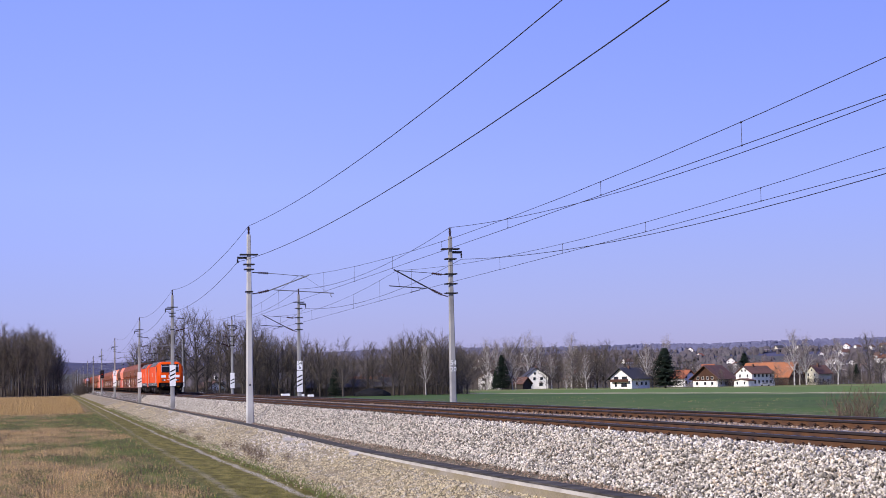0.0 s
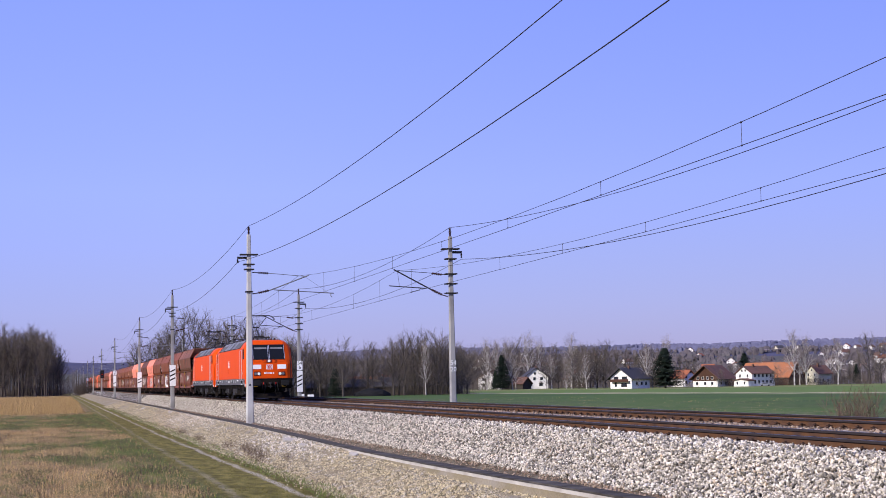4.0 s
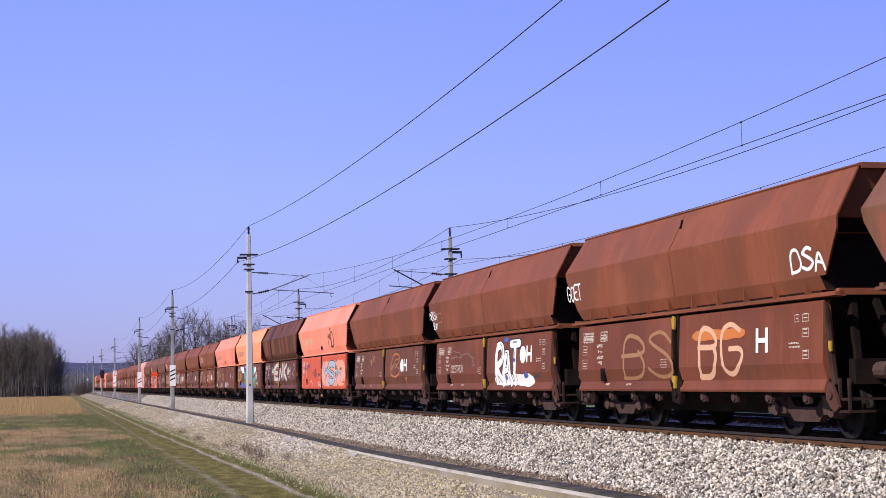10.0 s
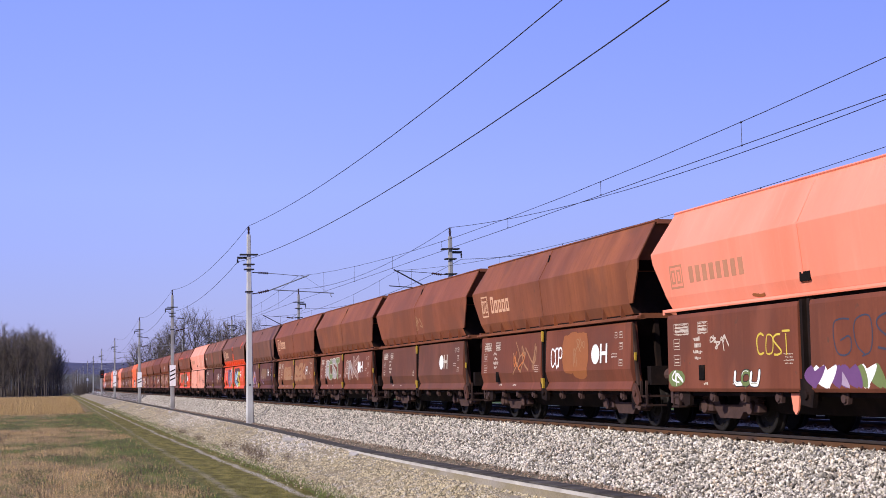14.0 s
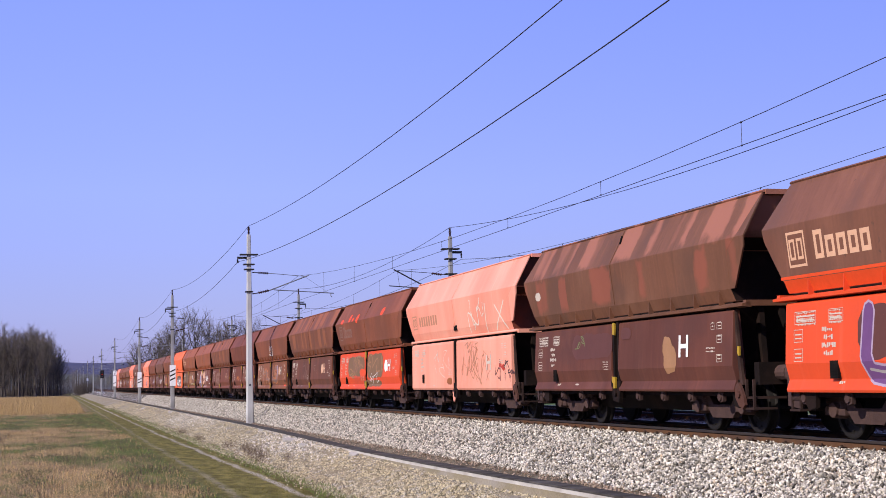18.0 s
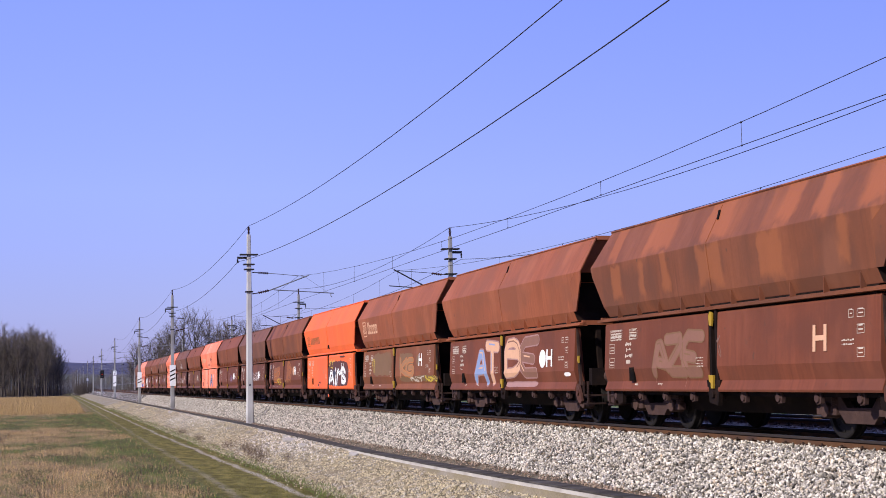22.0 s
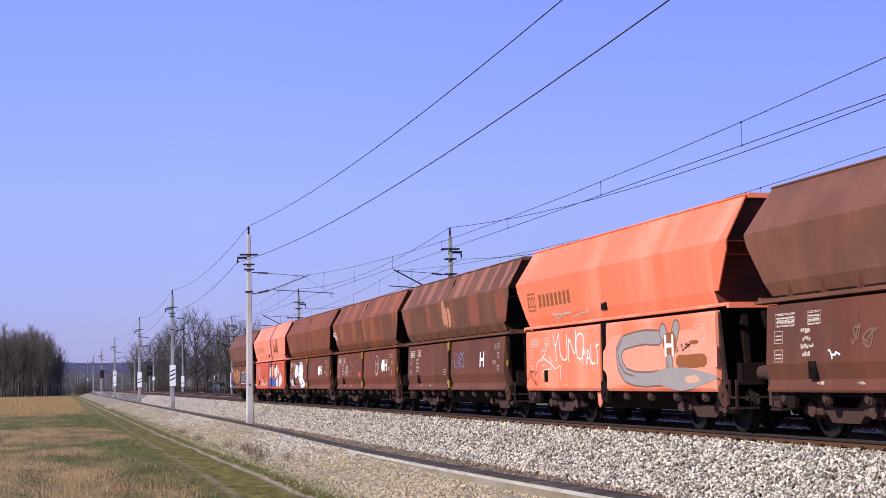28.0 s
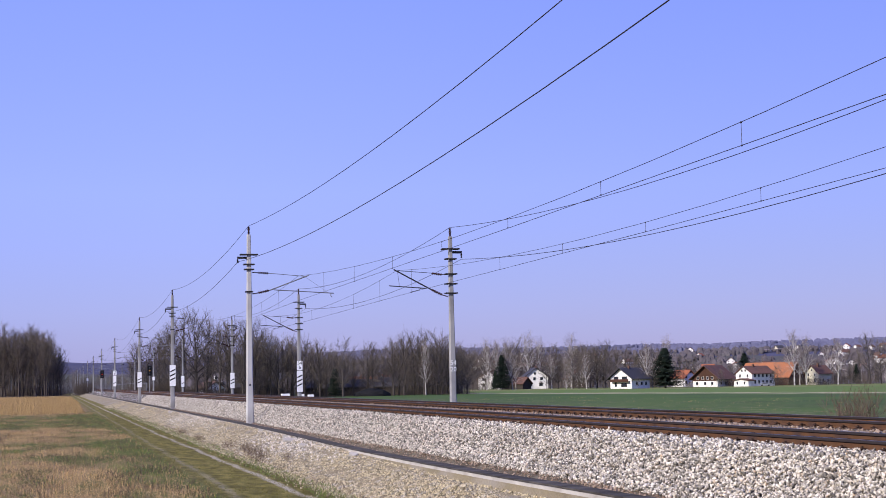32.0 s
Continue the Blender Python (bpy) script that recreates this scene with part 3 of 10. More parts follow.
# ---- overhead line: concrete masts, arms, wires ----
MAST = material("mast_concrete", (0.43, 0.425, 0.415), 0.8, vary=0.12, size=1.2, fine=30, bump=0.25, second=(0.335, 0.325, 0.31), amount=0.35, per_object=0.06)
STEEL = material("galvanised_steel", (0.228, 0.228, 0.236), 0.5, 0.6, vary=0.2, size=4, fine=40, bump=0.1)
IRON = material("dark_iron", (0.0342, 0.0304, 0.0304), 0.6, 0.4, vary=0.2, size=4, fine=40, bump=0.1)
INSUL = material("brown_porcelain", (0.0418, 0.019, 0.0152), 0.25, 0.0, vary=0.2, size=6, fine=40, bump=0.0)
WIRE = material("copper_wire", (0.038, 0.0319, 0.0342), 0.55, 0.5, vary=0.1, size=1, fine=10, bump=0.0)
WHITE = material("white_board", (0.78, 0.78, 0.77), 0.6, vary=0.05, size=2, fine=30, bump=0.05)
BLACK = material("black_paint", (0.0114, 0.0114, 0.0122), 0.5, vary=0.1, size=2, fine=30, bump=0.0)
GREYMARK = material("pale_marking", (0.72, 0.72, 0.70), 0.7, vary=0.08, size=8, fine=40, bump=0.0)

NEAR_X, FAR_X = 10.0, 20.2
NEAR_Y = [3.0, 77.5, 130.5, 183.0, 261, 336, 412, 488, 565, 640, 715, 790]
FAR_Y = [8.0, 73.7, 123.5, 172.6, 242.0, 316, 392, 468, 544, 620, 695]


def insulator(bm, a, b, r, n=5):
    a, b = Vector(a), Vector(b)
    tube(bm, a, b, r * 0.45, n=6)
    for i in range(n):
        p, q = a.lerp(b, (i + 0.2) / n), a.lerp(b, (i + 0.7) / n)
        tube(bm, p, q, r, r * 0.6, 8)


def words(parent, text, size, m, mat, name):
    """Painted writing, as a flat mesh."""
    cu = bpy.data.curves.new(name, "FONT")
    cu.body, cu.size, cu.align_x, cu.align_y = text, size, "CENTER", "CENTER"
    tmp = bpy.data.objects.new("tmp_" + name, cu)
    scene.collection.objects.link(tmp)
    bpy.context.view_layer.update()
    me = bpy.data.meshes.new_from_object(tmp.evaluated_get(bpy.context.evaluated_depsgraph_get()))
    bpy.data.objects.remove(tmp)
    me.materials.clear()
    me.materials.append(mat)
    o = new(name, me)
    o.parent = parent
    o.matrix_basis = m
    return o


# darker grey version of the mast concrete, for the far row and the distant masts
MAST_GREY = material("mast_concrete_grey", (0.275, 0.27, 0.265), 0.85, vary=0.16, size=1.2, fine=30, bump=0.25, second=(0.20, 0.195, 0.19), amount=0.4, per_object=0.06)


def mast_meshes(s, top, concrete):
    """The parts of a mast; s = +1 when its arm reaches to +x, -1 when it reaches to -x. Origin at the foot of the shaft, at rail height."""
    P = []
    bm = bm_new()
    loft(bm, [[(x * w, y * w, z) for x, y in ((-1, -0.75), (-0.75, -1), (0.75, -1), (1, -0.75), (1, 0.75), (0.75, 1), (-0.75, 1), (-1, 0.75))] for z, w in ((-1.6, 0.19 if s > 0 else 0.168), (8.62 + top, 0.10 if s > 0 else 0.092))])
    P.append(("shaft", bm, concrete, ""))
    bm = bm_new()
    tube(bm, (0, 0, 8.60 + top), (0, 0, 8.77 + top), 0.05, n=6)
    insulator(bm, (0, 0, 8.74 + top), (0, 0, 9.07 + top), 0.09)
    P.append(("top_insulator", bm, INSUL, "dark ribbed insulator"))
    for z, w in ((7.95, 0.48), (7.42, 0.30), (6.62 if s < 0 else 7.15, 0.26), *(((6.62, 0.32), (6.1, 0.32), (5.6, 0.32)) if s < 0 else ((5.95, 0.2),))):
        bm = bm_new()
        for sy in (-1, 1):
            box(bm, -w, w, sy * 0.15 - 0.03, sy * 0.15 + 0.03, z - 0.035, z + 0.035)
        for sx in (-1, 1):
            box(bm, sx * w * 0.9 - 0.025, sx * w * 0.9 + 0.025, -0.15, 0.15, z - 0.02, z + 0.02)
        P.append(("mast_clamp", bm, IRON, "dark iron clamp"))
    bm = bm_new()
    box(bm, min(-s * 0.62, 0), max(-s * 0.62, 0), -0.06, 0.06, 7.72, 7.84)
    tube(bm, (-s * 0.60, 0, 7.8), (-s * 0.60, 0, 7.66), 0.03, n=6)
    insulator(bm, (-s * 0.60, 0, 7.68), (-s * 0.60, 0, 7.48), 0.07, 3)
    P.append(("bracket", bm, IRON, "dark bracket with a hanging insulator"))
    # the arm
    up = (s * 0.15, 0, 7.0) if s > 0 else (s * 0.15, 0, 6.62)
    lo = (s * 0.16, 0, 5.83) if s > 0 else (s * 0.17, 0, 5.42)
    head = (s * 3.05, 0, 6.78)
    bm = bm_new()
    if s > 0:
        pipe(bm, [(s * 1.05, 0, 6.95), head], 0.018, 6)
        pipe(bm, [(s * 1.1, 0, 6.02), (s * 3.25, 0, 6.84)], 0.032, 8)
        pipe(bm, [(s * 1.35, 0, 6.05), (s * 4.62, 0, 5.86)], 0.026, 8)
        pipe(bm, [(s * 4.45, 0, 5.86), (s * 4.45, 0, 5.70), (s * 4.5, 0, 5.66)], 0.02, 6)
        pipe(bm, [(s * 3.05, 0, 6.75), (s * 4.3, 0, 5.9)], 0.008, 5)
    else:
        pipe(bm, [(s * 0.9, 0, 6.66), (s * 2.95, 0, 6.80)], 0.016, 6)
        pipe(bm, [(s * 0.75, 0, 5.62), (s * 3.1, 0, 6.86)], 0.036, 8)
        pipe(bm, [(s * 1.35, 0, 5.86), (s * 3.35, 0, 6.0)], 0.026, 8)
        pipe(bm, [(s * 2.25, 0, 5.66), (s * 1.75, 0, 5.78), (s * 1.6, 0, 5.9)], 0.016, 6)
        pipe(bm, [(s * 2.9, 0, 6.78), (s * 2.8, 0, 5.97)], 0.008, 5)
    P.append(("cantilever_arm", bm, STEEL if s > 0 else IRON, "tubular registration arm"))
    bm = bm_new()
    tube(bm, up, (s * 0.5, 0, up[2] - 0.03), 0.025, n=6)
    insulator(bm, (s * 0.5, 0, up[2] - 0.03), (s * 1.05, 0, 6.95 if s > 0 else 6.66), 0.075, 5)
    P.append(("upper_insulator", bm, INSUL, "brown ribbed insulator"))
    bm = bm_new()
    tube(bm, lo, (s * 0.5, 0, lo[2] + (0.06 if s > 0 else 0.10)), 0.03, n=6)
    insulator(bm, (s * 0.5, 0, lo[2] + (0.06 if s > 0 else 0.10)), (s * 1.08, 0, 6.02 if s > 0 else 5.80), 0.08, 5)
    P.append(("lower_insulator", bm, INSUL, "brown ribbed insulator"))
    return [(n, finish(b, n, m), lab) for n, b, m, lab in P]


NEAR_PARTS, FAR_PARTS = mast_meshes(1, 0.41, MAST), mast_meshes(-1, 0.0, MAST_GREY)
NEAR_GREY = [(n, me.copy(), lab) for n, me, lab in NEAR_PARTS]
NEAR_GREY[0][1].materials[0] = MAST_GREY


def mast(x, y, parts, label, group, tall=1.0):
    th = thing("catenary_mast", pose(x, y, 0), label, "catenary mast", group)
    for n, me, lab in parts:
        part(n, me, None, th, lab)
    return th


def stripe_board(parent, z0, h, w, stripes, up):
    """A white board with slanting black bars, facing down the line."""
    bm = bm_new()
    box(bm, -w / 2, w / 2, -0.235, -0.215, z0, z0 + h)
    b = part("distance_board", bm, WHITE, parent, "white board with slanting black bars", 0.004)
    for k in range(stripes):
        zc = z0 + h * (0.30 + 0.20 * k)
        bm = bm_new()
        prism(bm, [(-w / 2 + 0.03, zc - 0.10), (w / 2 - 0.03, zc + 0.12), (w / 2 - 0.03, zc + 0.24), (-w / 2 + 0.03, zc + 0.02)], "y", -0.243, -0.238)
        part("black_bar", bm, BLACK, b)


for i, y in enumerate(NEAR_Y):
    m = mast(NEAR_X, y, NEAR_PARTS if i < 2 else NEAR_GREY, "pale concrete catenary mast with a tubular arm over the track" if i != 2 else "concrete catenary mast bearing a white board with three black bars", "near row of masts")
    if i == 1:
        bm = bm_new()
        box(bm, -0.045, 0.03, -0.176, -0.165, 0.92, 1.02)
        part("number_plate", bm, IRON, m)
    if i in (2, 3, 4):
        stripe_board(m, (0.95, 0.85, 1.0)[i - 2], 1.85, 0.52, (3, 2, 1)[i - 2], True)
    if i in (4, 7):
        bm = bm_new()
        box(bm, -0.3, 0.3, -0.24, -0.22, 2.95, 3.75)
        b = part("kilometre_plate", bm, WHITE, m, "white plate with black figures", 0.004)
        if i == 4:
            words(b, "54", 0.42, Matrix.Translation((0, -0.243, 3.54)) @ pose(0, 0, 0, 90), BLACK, "figures")
            words(b, "8", 0.42, Matrix.Translation((0, -0.243, 3.17)) @ pose(0, 0, 0, 90), BLACK, "figures")
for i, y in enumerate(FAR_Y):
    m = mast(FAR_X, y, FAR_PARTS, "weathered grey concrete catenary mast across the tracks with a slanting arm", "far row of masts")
    if i == 1:
        words(m, "54", 0.34, pose(0.0, -0.185, 1.92, 90), GREYMARK, "figures")
        words(m, "20", 0.34, pose(0.0, -0.185, 1.58, 90), GREYMARK, "figures")
    if i in (2, 3, 4):
        stripe_board(m, (0.25, 0.55, 0.7)[i - 2], 1.8, 0.5, (3, 2, 1)[i - 2], False)
    if i in (2, 5):
        bm = bm_new()
        box(bm, -0.24, 0.24, -0.24, -0.22, 2.12, 2.9)
        b = part("kilometre_plate", bm, WHITE, m, "white plate with black figures", 0.004)
        if i == 2:
            words(b, "54", 0.4, Matrix.Translation((0, -0.243, 2.70)) @ pose(0, 0, 0, 90), BLACK, "figures")
            words(b, "6", 0.4, Matrix.Translation((0, -0.243, 2.33)) @ pose(0, 0, 0, 90), BLACK, "figures")


def span(bm, a, b, sag, r, n=14):
    pts = []
    for k in range(n + 1):
        t = k / n
        p = Vector(a).lerp(Vector(b), t)
        p.z -= 4 * sag * t * (1 - t)
        pts.append(p)
    pipe(bm, pts, r, 5)
    return pts


def overhead(centre, ys, side, label):
    th = thing("overhead_line", pose(0, 0, 0), label, "overhead line", "wires of the line")
    hw, mx = centre, centre
    side_y = 25.1 if side > 0 else 33.2      # where the droppers hang
    bm, bm2, bm3 = bm_new(), bm_new(), bm_new()
    for j, (y0, y1) in enumerate(zip(ys[:-1], ys[1:])):
        st0, st1 = 0.06 * (-1) ** j, 0.06 * (-1) ** (j + 1)
        pipe(bm, [(hw + st0, y0, 5.46), (hw + st0 * 0.5 + st1 * 0.5, (y0 + y1) / 2, 5.41), (hw + st1, y1, 5.46)], 0.0085, 5)
        zt = 6.80
        span(bm2, (mx + st0, y0, zt), (mx + st1, y1, zt), 1.10 if y1 < 100 else 0.75, 0.008)
        y = side_y + 7.45 * math.ceil((y0 + 1.5 - side_y) / 7.45)
        while y < y1 - 1.5 and y1 < 300:
            t = (y - y0) / (y1 - y0)
            x = mx + st0 * (1 - t) + st1 * t
            zm = zt - 4 * (1.10 if y1 < 100 else 0.75) * t * (1 - t)
            pipe(bm3, [(x, y, zm), (x, y, 5.43)], 0.006, 4)
            for z in (zm, 5.43):
                box(bm3, x - 0.012, x + 0.012, y - 0.016, y + 0.016, z - 0.02, z + 0.014)
            y += 7.45
    tagged(part("contact_wire", bm, WIRE, th), kind="stuff")
    part("catenary_wire", bm2, WIRE, th)
    part("droppers", bm3, WIRE, th)


overhead(LINE, NEAR_Y, 1, "thin contact wire hung on droppers above the travelled track")
overhead(FAR, FAR_Y, -1, "thin contact wire hung on droppers above the empty track")


def feeder(x, ys, z, sags, label):
    bm = bm_new()
    for j, (y0, y1) in enumerate(zip(ys[:-1], ys[1:])):
        span(bm, (x, y0, z), (x, y1, z), sags[min(j, len(sags) - 1)], 0.013, 18)
    mesh_thing("feeder_cable", bm, WIRE, label, "power cable", "feeders on the masts")


feeder(NEAR_X, [8.0] + NEAR_Y[1:], 9.50, [0.92, 0.75, 0.75, 1.3], "dark sagging cable strung along the tops of the masts")
feeder(NEAR_X - 0.6, [8.0] + NEAR_Y[1:], 7.55, [0.93, 0.75, 0.75, 1.3], "dark sagging cable hung from the brackets of the masts")
feeder(FAR_X, FAR_Y, 9.1, [1.33, 0.8, 0.8, 1.2], "dark sagging cable strung along the far mast tops")
feeder(FAR_X + 0.6, FAR_Y, 7.41, [1.33, 0.8, 0.8, 1.2], "dark sagging cable hung from the far brackets")
# ---- train materials ----
RED = material("traffic_red", (0.58, 0.063, 0.003), 0.5, vary=0.05, size=0.7, fine=8, bump=0.02, second=(0.52, 0.052, 0.005), amount=0.10, streak=0.7, spec=0.06)
DKGREY = material("frame_grey", (0.088, 0.09, 0.1), 0.55, vary=0.1, size=1.5, fine=20, bump=0.05, second=(0.0836, 0.076, 0.0722), amount=0.3, streak=0.6)
ROOFGREY = material("roof_grey", (0.16, 0.163, 0.175), 0.5, vary=0.1, size=1.0, fine=20, bump=0.05, second=(0.0988, 0.0912, 0.0874), amount=0.4, streak=0.5)
GRILLE = material("roof_grille", (0.095, 0.092, 0.082), 0.6, 0.2, vary=0.2, size=6, fine=60, bump=0.4)
UNDER = material("underframe_black", (0.008, 0.007, 0.0068), 0.95, 0.0, vary=0.35, size=3, fine=30, bump=0.2, second=(0.02, 0.014, 0.011), amount=0.25, spec=0.03)
RUNGEAR = material("running_gear", (0.031, 0.030, 0.031), 0.65, 0.2, vary=0.3, size=4, fine=30, bump=0.2, second=(0.035, 0.025, 0.02), amount=0.25, spec=0.12)
WHEELSTEEL = material("wheel_steel", (0.013, 0.011, 0.010), 0.7, 0.2, vary=0.3, size=6, fine=30, bump=0.1)
TREAD = material("wheel_tread", (0.319, 0.312, 0.304), 0.3, 0.9, vary=0.1, size=6, fine=30, bump=0.0)
CHROME = material("handrail_steel", (0.66, 0.65, 0.63), 0.35, 0.7, vary=0.1, size=6, fine=30, bump=0.0)
GLASS = material("cab_glass", (0.00912, 0.0106, 0.0137), 0.06, 0.0, vary=0.1, size=1, fine=4, bump=0.0, spec=0.10)
LAMP = material("headlight_lit", (0.70, 0.68, 0.62), 0.15, emit=(1.0, 0.93, 0.75, 0.10), bump=0.0, vary=0.05)
LENS = material("headlight_dark", (0.19, 0.19, 0.205), 0.1, 0.3, bump=0.0, vary=0.2, size=20)
LAMPBOX = material("lamp_housing_red", (0.10, 0.012, 0.006), 0.5, vary=0.2, size=6, fine=40, bump=0.0)
PAPER = material("white_marking", (0.74, 0.74, 0.73), 0.55, vary=0.08, size=6, fine=40, bump=0.0)
LOGORED = material("logo_red", (0.471, 0.0152, 0.00912), 0.5, vary=0.05, size=6, fine=40, bump=0.0)
YELLOW = material("yellow_lever", (0.33, 0.21, 0.02), 0.6, vary=0.15, size=6, fine=40, bump=0.0)
RUBBER = material("black_rubber", (0.0167, 0.0167, 0.0175), 0.9, vary=0.2, size=6, fine=40, bump=0.05, spec=0.04)


def wheelset_mesh(r, mat_side=WHEELSTEEL):
    """Axle with two wheels: tyre with flange, dished disc, bolts in the disc."""
    bm = bm_new()
    tube(bm, (-0.95, 0, 0), (0.95, 0, 0), 0.085, n=10)
    for s in (-1, 1):
        prof = [(0.62, r * 0.99), (0.67, r + 0.03), (0.695, r + 0.02), (0.71, r), (0.80, r - 0.006), (0.81, r - 0.03), (0.805, r - 0.085), (0.76, r - 0.10), (0.745, r * 0.55), (0.78, 0.19), (0.83, 0.17), (0.83, 0.1)]
        n = 32
        rows = [[bm.verts.new((s * x, rr * math.cos(6.28319 * i / n), rr * math.sin(6.28319 * i / n))) for i in range(n)] for x, rr in prof]
        for a, b in zip(rows[:-1], rows[1:]):
            for i in range(n):
                f = bm.faces.new((a[i], a[(i + 1) % n], b[(i + 1) % n], b[i]))
        bm.faces.new(rows[-1])
        bm.faces.new(rows[0])
        for k in range(10):
            a = 6.28319 * k / 10
            y, z = r * 0.72 * math.cos(a), r * 0.72 * math.sin(a)
            tube(bm, (s * 0.745, y, z), (s * 0.775, y, z), 0.018, n=6)
    bmesh.ops.recalc_face_normals(bm, faces=bm.faces)
    for f in bm.faces:
        c = f.calc_center_median()
        if abs(abs(c.x) - 0.755) < 0.05 and abs(math.hypot(c.y, c.z) - r) < 0.004:
            f.material_index = 1
    return finish(bm, "wheelset", [mat_side, TREAD])


def logo(parent, m, w, frame_mat, fill_mat):
    """The railway's mark as plain shapes: a rounded frame with two blocks in it."""
    h = w * 0.72
    bm = bm_new()
    box(bm, -w / 2, w / 2, -0.003, 0.0, -h / 2, h / 2)
    o = part("railway_mark", bm, fill_mat, parent, "rounded frame with two upright blocks")
    o.matrix_basis = m
    b = w * 0.09
    bm = bm_new()
    for x0, x1, z0, z1 in ((-w / 2, w / 2, h / 2 - b, h / 2), (-w / 2, w / 2, -h / 2, -h / 2 + b), (-w / 2, -w / 2 + b, -h / 2 + b, h / 2 - b), (w / 2 - b, w / 2, -h / 2 + b, h / 2 - b)):
        box(bm, x0, x1, -0.006, -0.003, z0, z1)
    for s in (-1, 1):
        c = s * w * 0.185
        q = w * 0.12
        t = w * 0.05
        # an upright block, two short arms and a rounded back, end to end
        for x0, x1, z0, z1 in ((c - q, c - q + t * 1.4, -h * 0.29, h * 0.29), (c - q + t * 1.4, c + q * 0.8, h * 0.29 - t, h * 0.29), (c - q + t * 1.4, c + q * 0.8, -h * 0.29, -h * 0.29 + t), (c + q * 0.8, c + q * 0.8 + t, -h * 0.26, h * 0.26)):
            box(bm, x0, x1, -0.006, -0.003, z0, z1)
    part("mark_lines", bm, frame_mat, o)
    return o


def bars(bm, x, y, z, w, h, n, rng, d=-0.004, axis="y"):
    """Lines of small writing that cannot be read, as plain bars on a side wall."""
    for k in range(n):
        ww = w * rng.uniform(0.6, 1.0)
        zz = z - k * h * 1.8
        y1 = y + rng.uniform(0, w * 0.1)
        box(bm, x + d, x, y1, y1 + ww, zz - h, zz)


LEN = 18.9
FRONT, BACK = 0.30, 0.0      # how far both noses stand back from the ends of the frame


def loco_ring(z, half, uf, nose, round_u):
    """One level of the shell seen from above: nose width, rounded corner, straight sides, the same at both ends."""
    pts = [(-half, uf + round_u), (-half * 0.985, uf + round_u * 0.55), (-(nose + (half - nose) * 0.55), uf + round_u * 0.2), (-nose, uf + 0.03), (-nose * 0.5, uf), (nose * 0.5, uf), (nose, uf + 0.03),
           (nose + (half - nose) * 0.55, uf + round_u * 0.2), (half * 0.985, uf + round_u * 0.55), (half, uf + round_u)]
    return [(x, u + FRONT * (1 - 0.6 * (u - uf) / round_u), z) for x, u in pts] + [(-x, LEN - u - BACK * (1 - 0.6 * (u - uf) / round_u), z) for x, u in pts]


def pantograph(th, flip):
    """The raised current collector with its frame, arms and bow."""
    def y(u):
        return LEN + 0.95 - u if flip else u
    pg = new("pantograph")
    pg.parent = th
    bm = bm_new()
    for x in (-0.55, 0.55):
        box(bm, x - 0.02, x + 0.02, min(y(4.5), y(5.7)), max(y(4.5), y(5.7)), 3.97, 4.01)
    for u in (4.52, 5.1, 5.68):
        box(bm, -0.55, 0.55, y(u) - 0.02, y(u) + 0.02, 3.95, 3.99)
    part("base_frame", bm, IRON, pg, bevel=0.006)
    for x in (-0.5, 0.5):
        for u in (4.55, 5.65):
            bm = bm_new()
            insulator(bm, (x, y(u), 3.78), (x, y(u), 3.96), 0.07, 4)
            part("insulator", bm, INSUL, pg, "ribbed porcelain insulator")
    knee = (0, y(7.0), 4.72)
    bm = bm_new()
    tube(bm, (0, y(5.5), 4.08), knee, 0.05, 0.04, 8)
    tube(bm, (-0.3, y(5.5), 4.08), (0.3, y(5.5), 4.08), 0.045, n=8)
    tube(bm, (-0.22, y(7.0), 4.72), (0.22, y(7.0), 4.72), 0.04, n=8)
    part("lower_arm", bm, IRON, pg)
    bm = bm_new()
    pipe(bm, [(0.08, y(5.8), 4.05), (0.12, y(6.85), 4.62)], 0.015)
    part("guide_rod", bm, IRON, pg)
    bm = bm_new()
    for s in (-1, 1):
        tube(bm, (s * 0.18, y(7.0), 4.72), (s * 0.48, y(5.35), 5.34), 0.026, 0.02, 7)
    tube(bm, (-0.5, y(5.35), 5.34), (0.5, y(5.35), 5.34), 0.02, n=6)
    pipe(bm, [(-0.25, y(6.4), 4.88), (0.36, y(5.9), 5.1)], 0.01)
    part("upper_arm", bm, IRON, pg)
    bm = bm_new()
    for u in (5.17, 5.53):
        pts = [(-0.98, y(u), 5.13), (-0.93, y(u), 5.24), (-0.80, y(u), 5.36), (-0.6, y(u), 5.415), (0.6, y(u), 5.415), (0.80, y(u), 5.36), (0.93, y(u), 5.24), (0.98, y(u), 5.13)]
        pipe(bm, pts, 0.02, 6)
    for x in (-0.62, -0.2, 0.2, 0.62):
        tube(bm, (x, y(5.17), 5.39), (x, y(5.53), 5.39), 0.016, n=5)
    part("collector_bow", bm, IRON, pg)


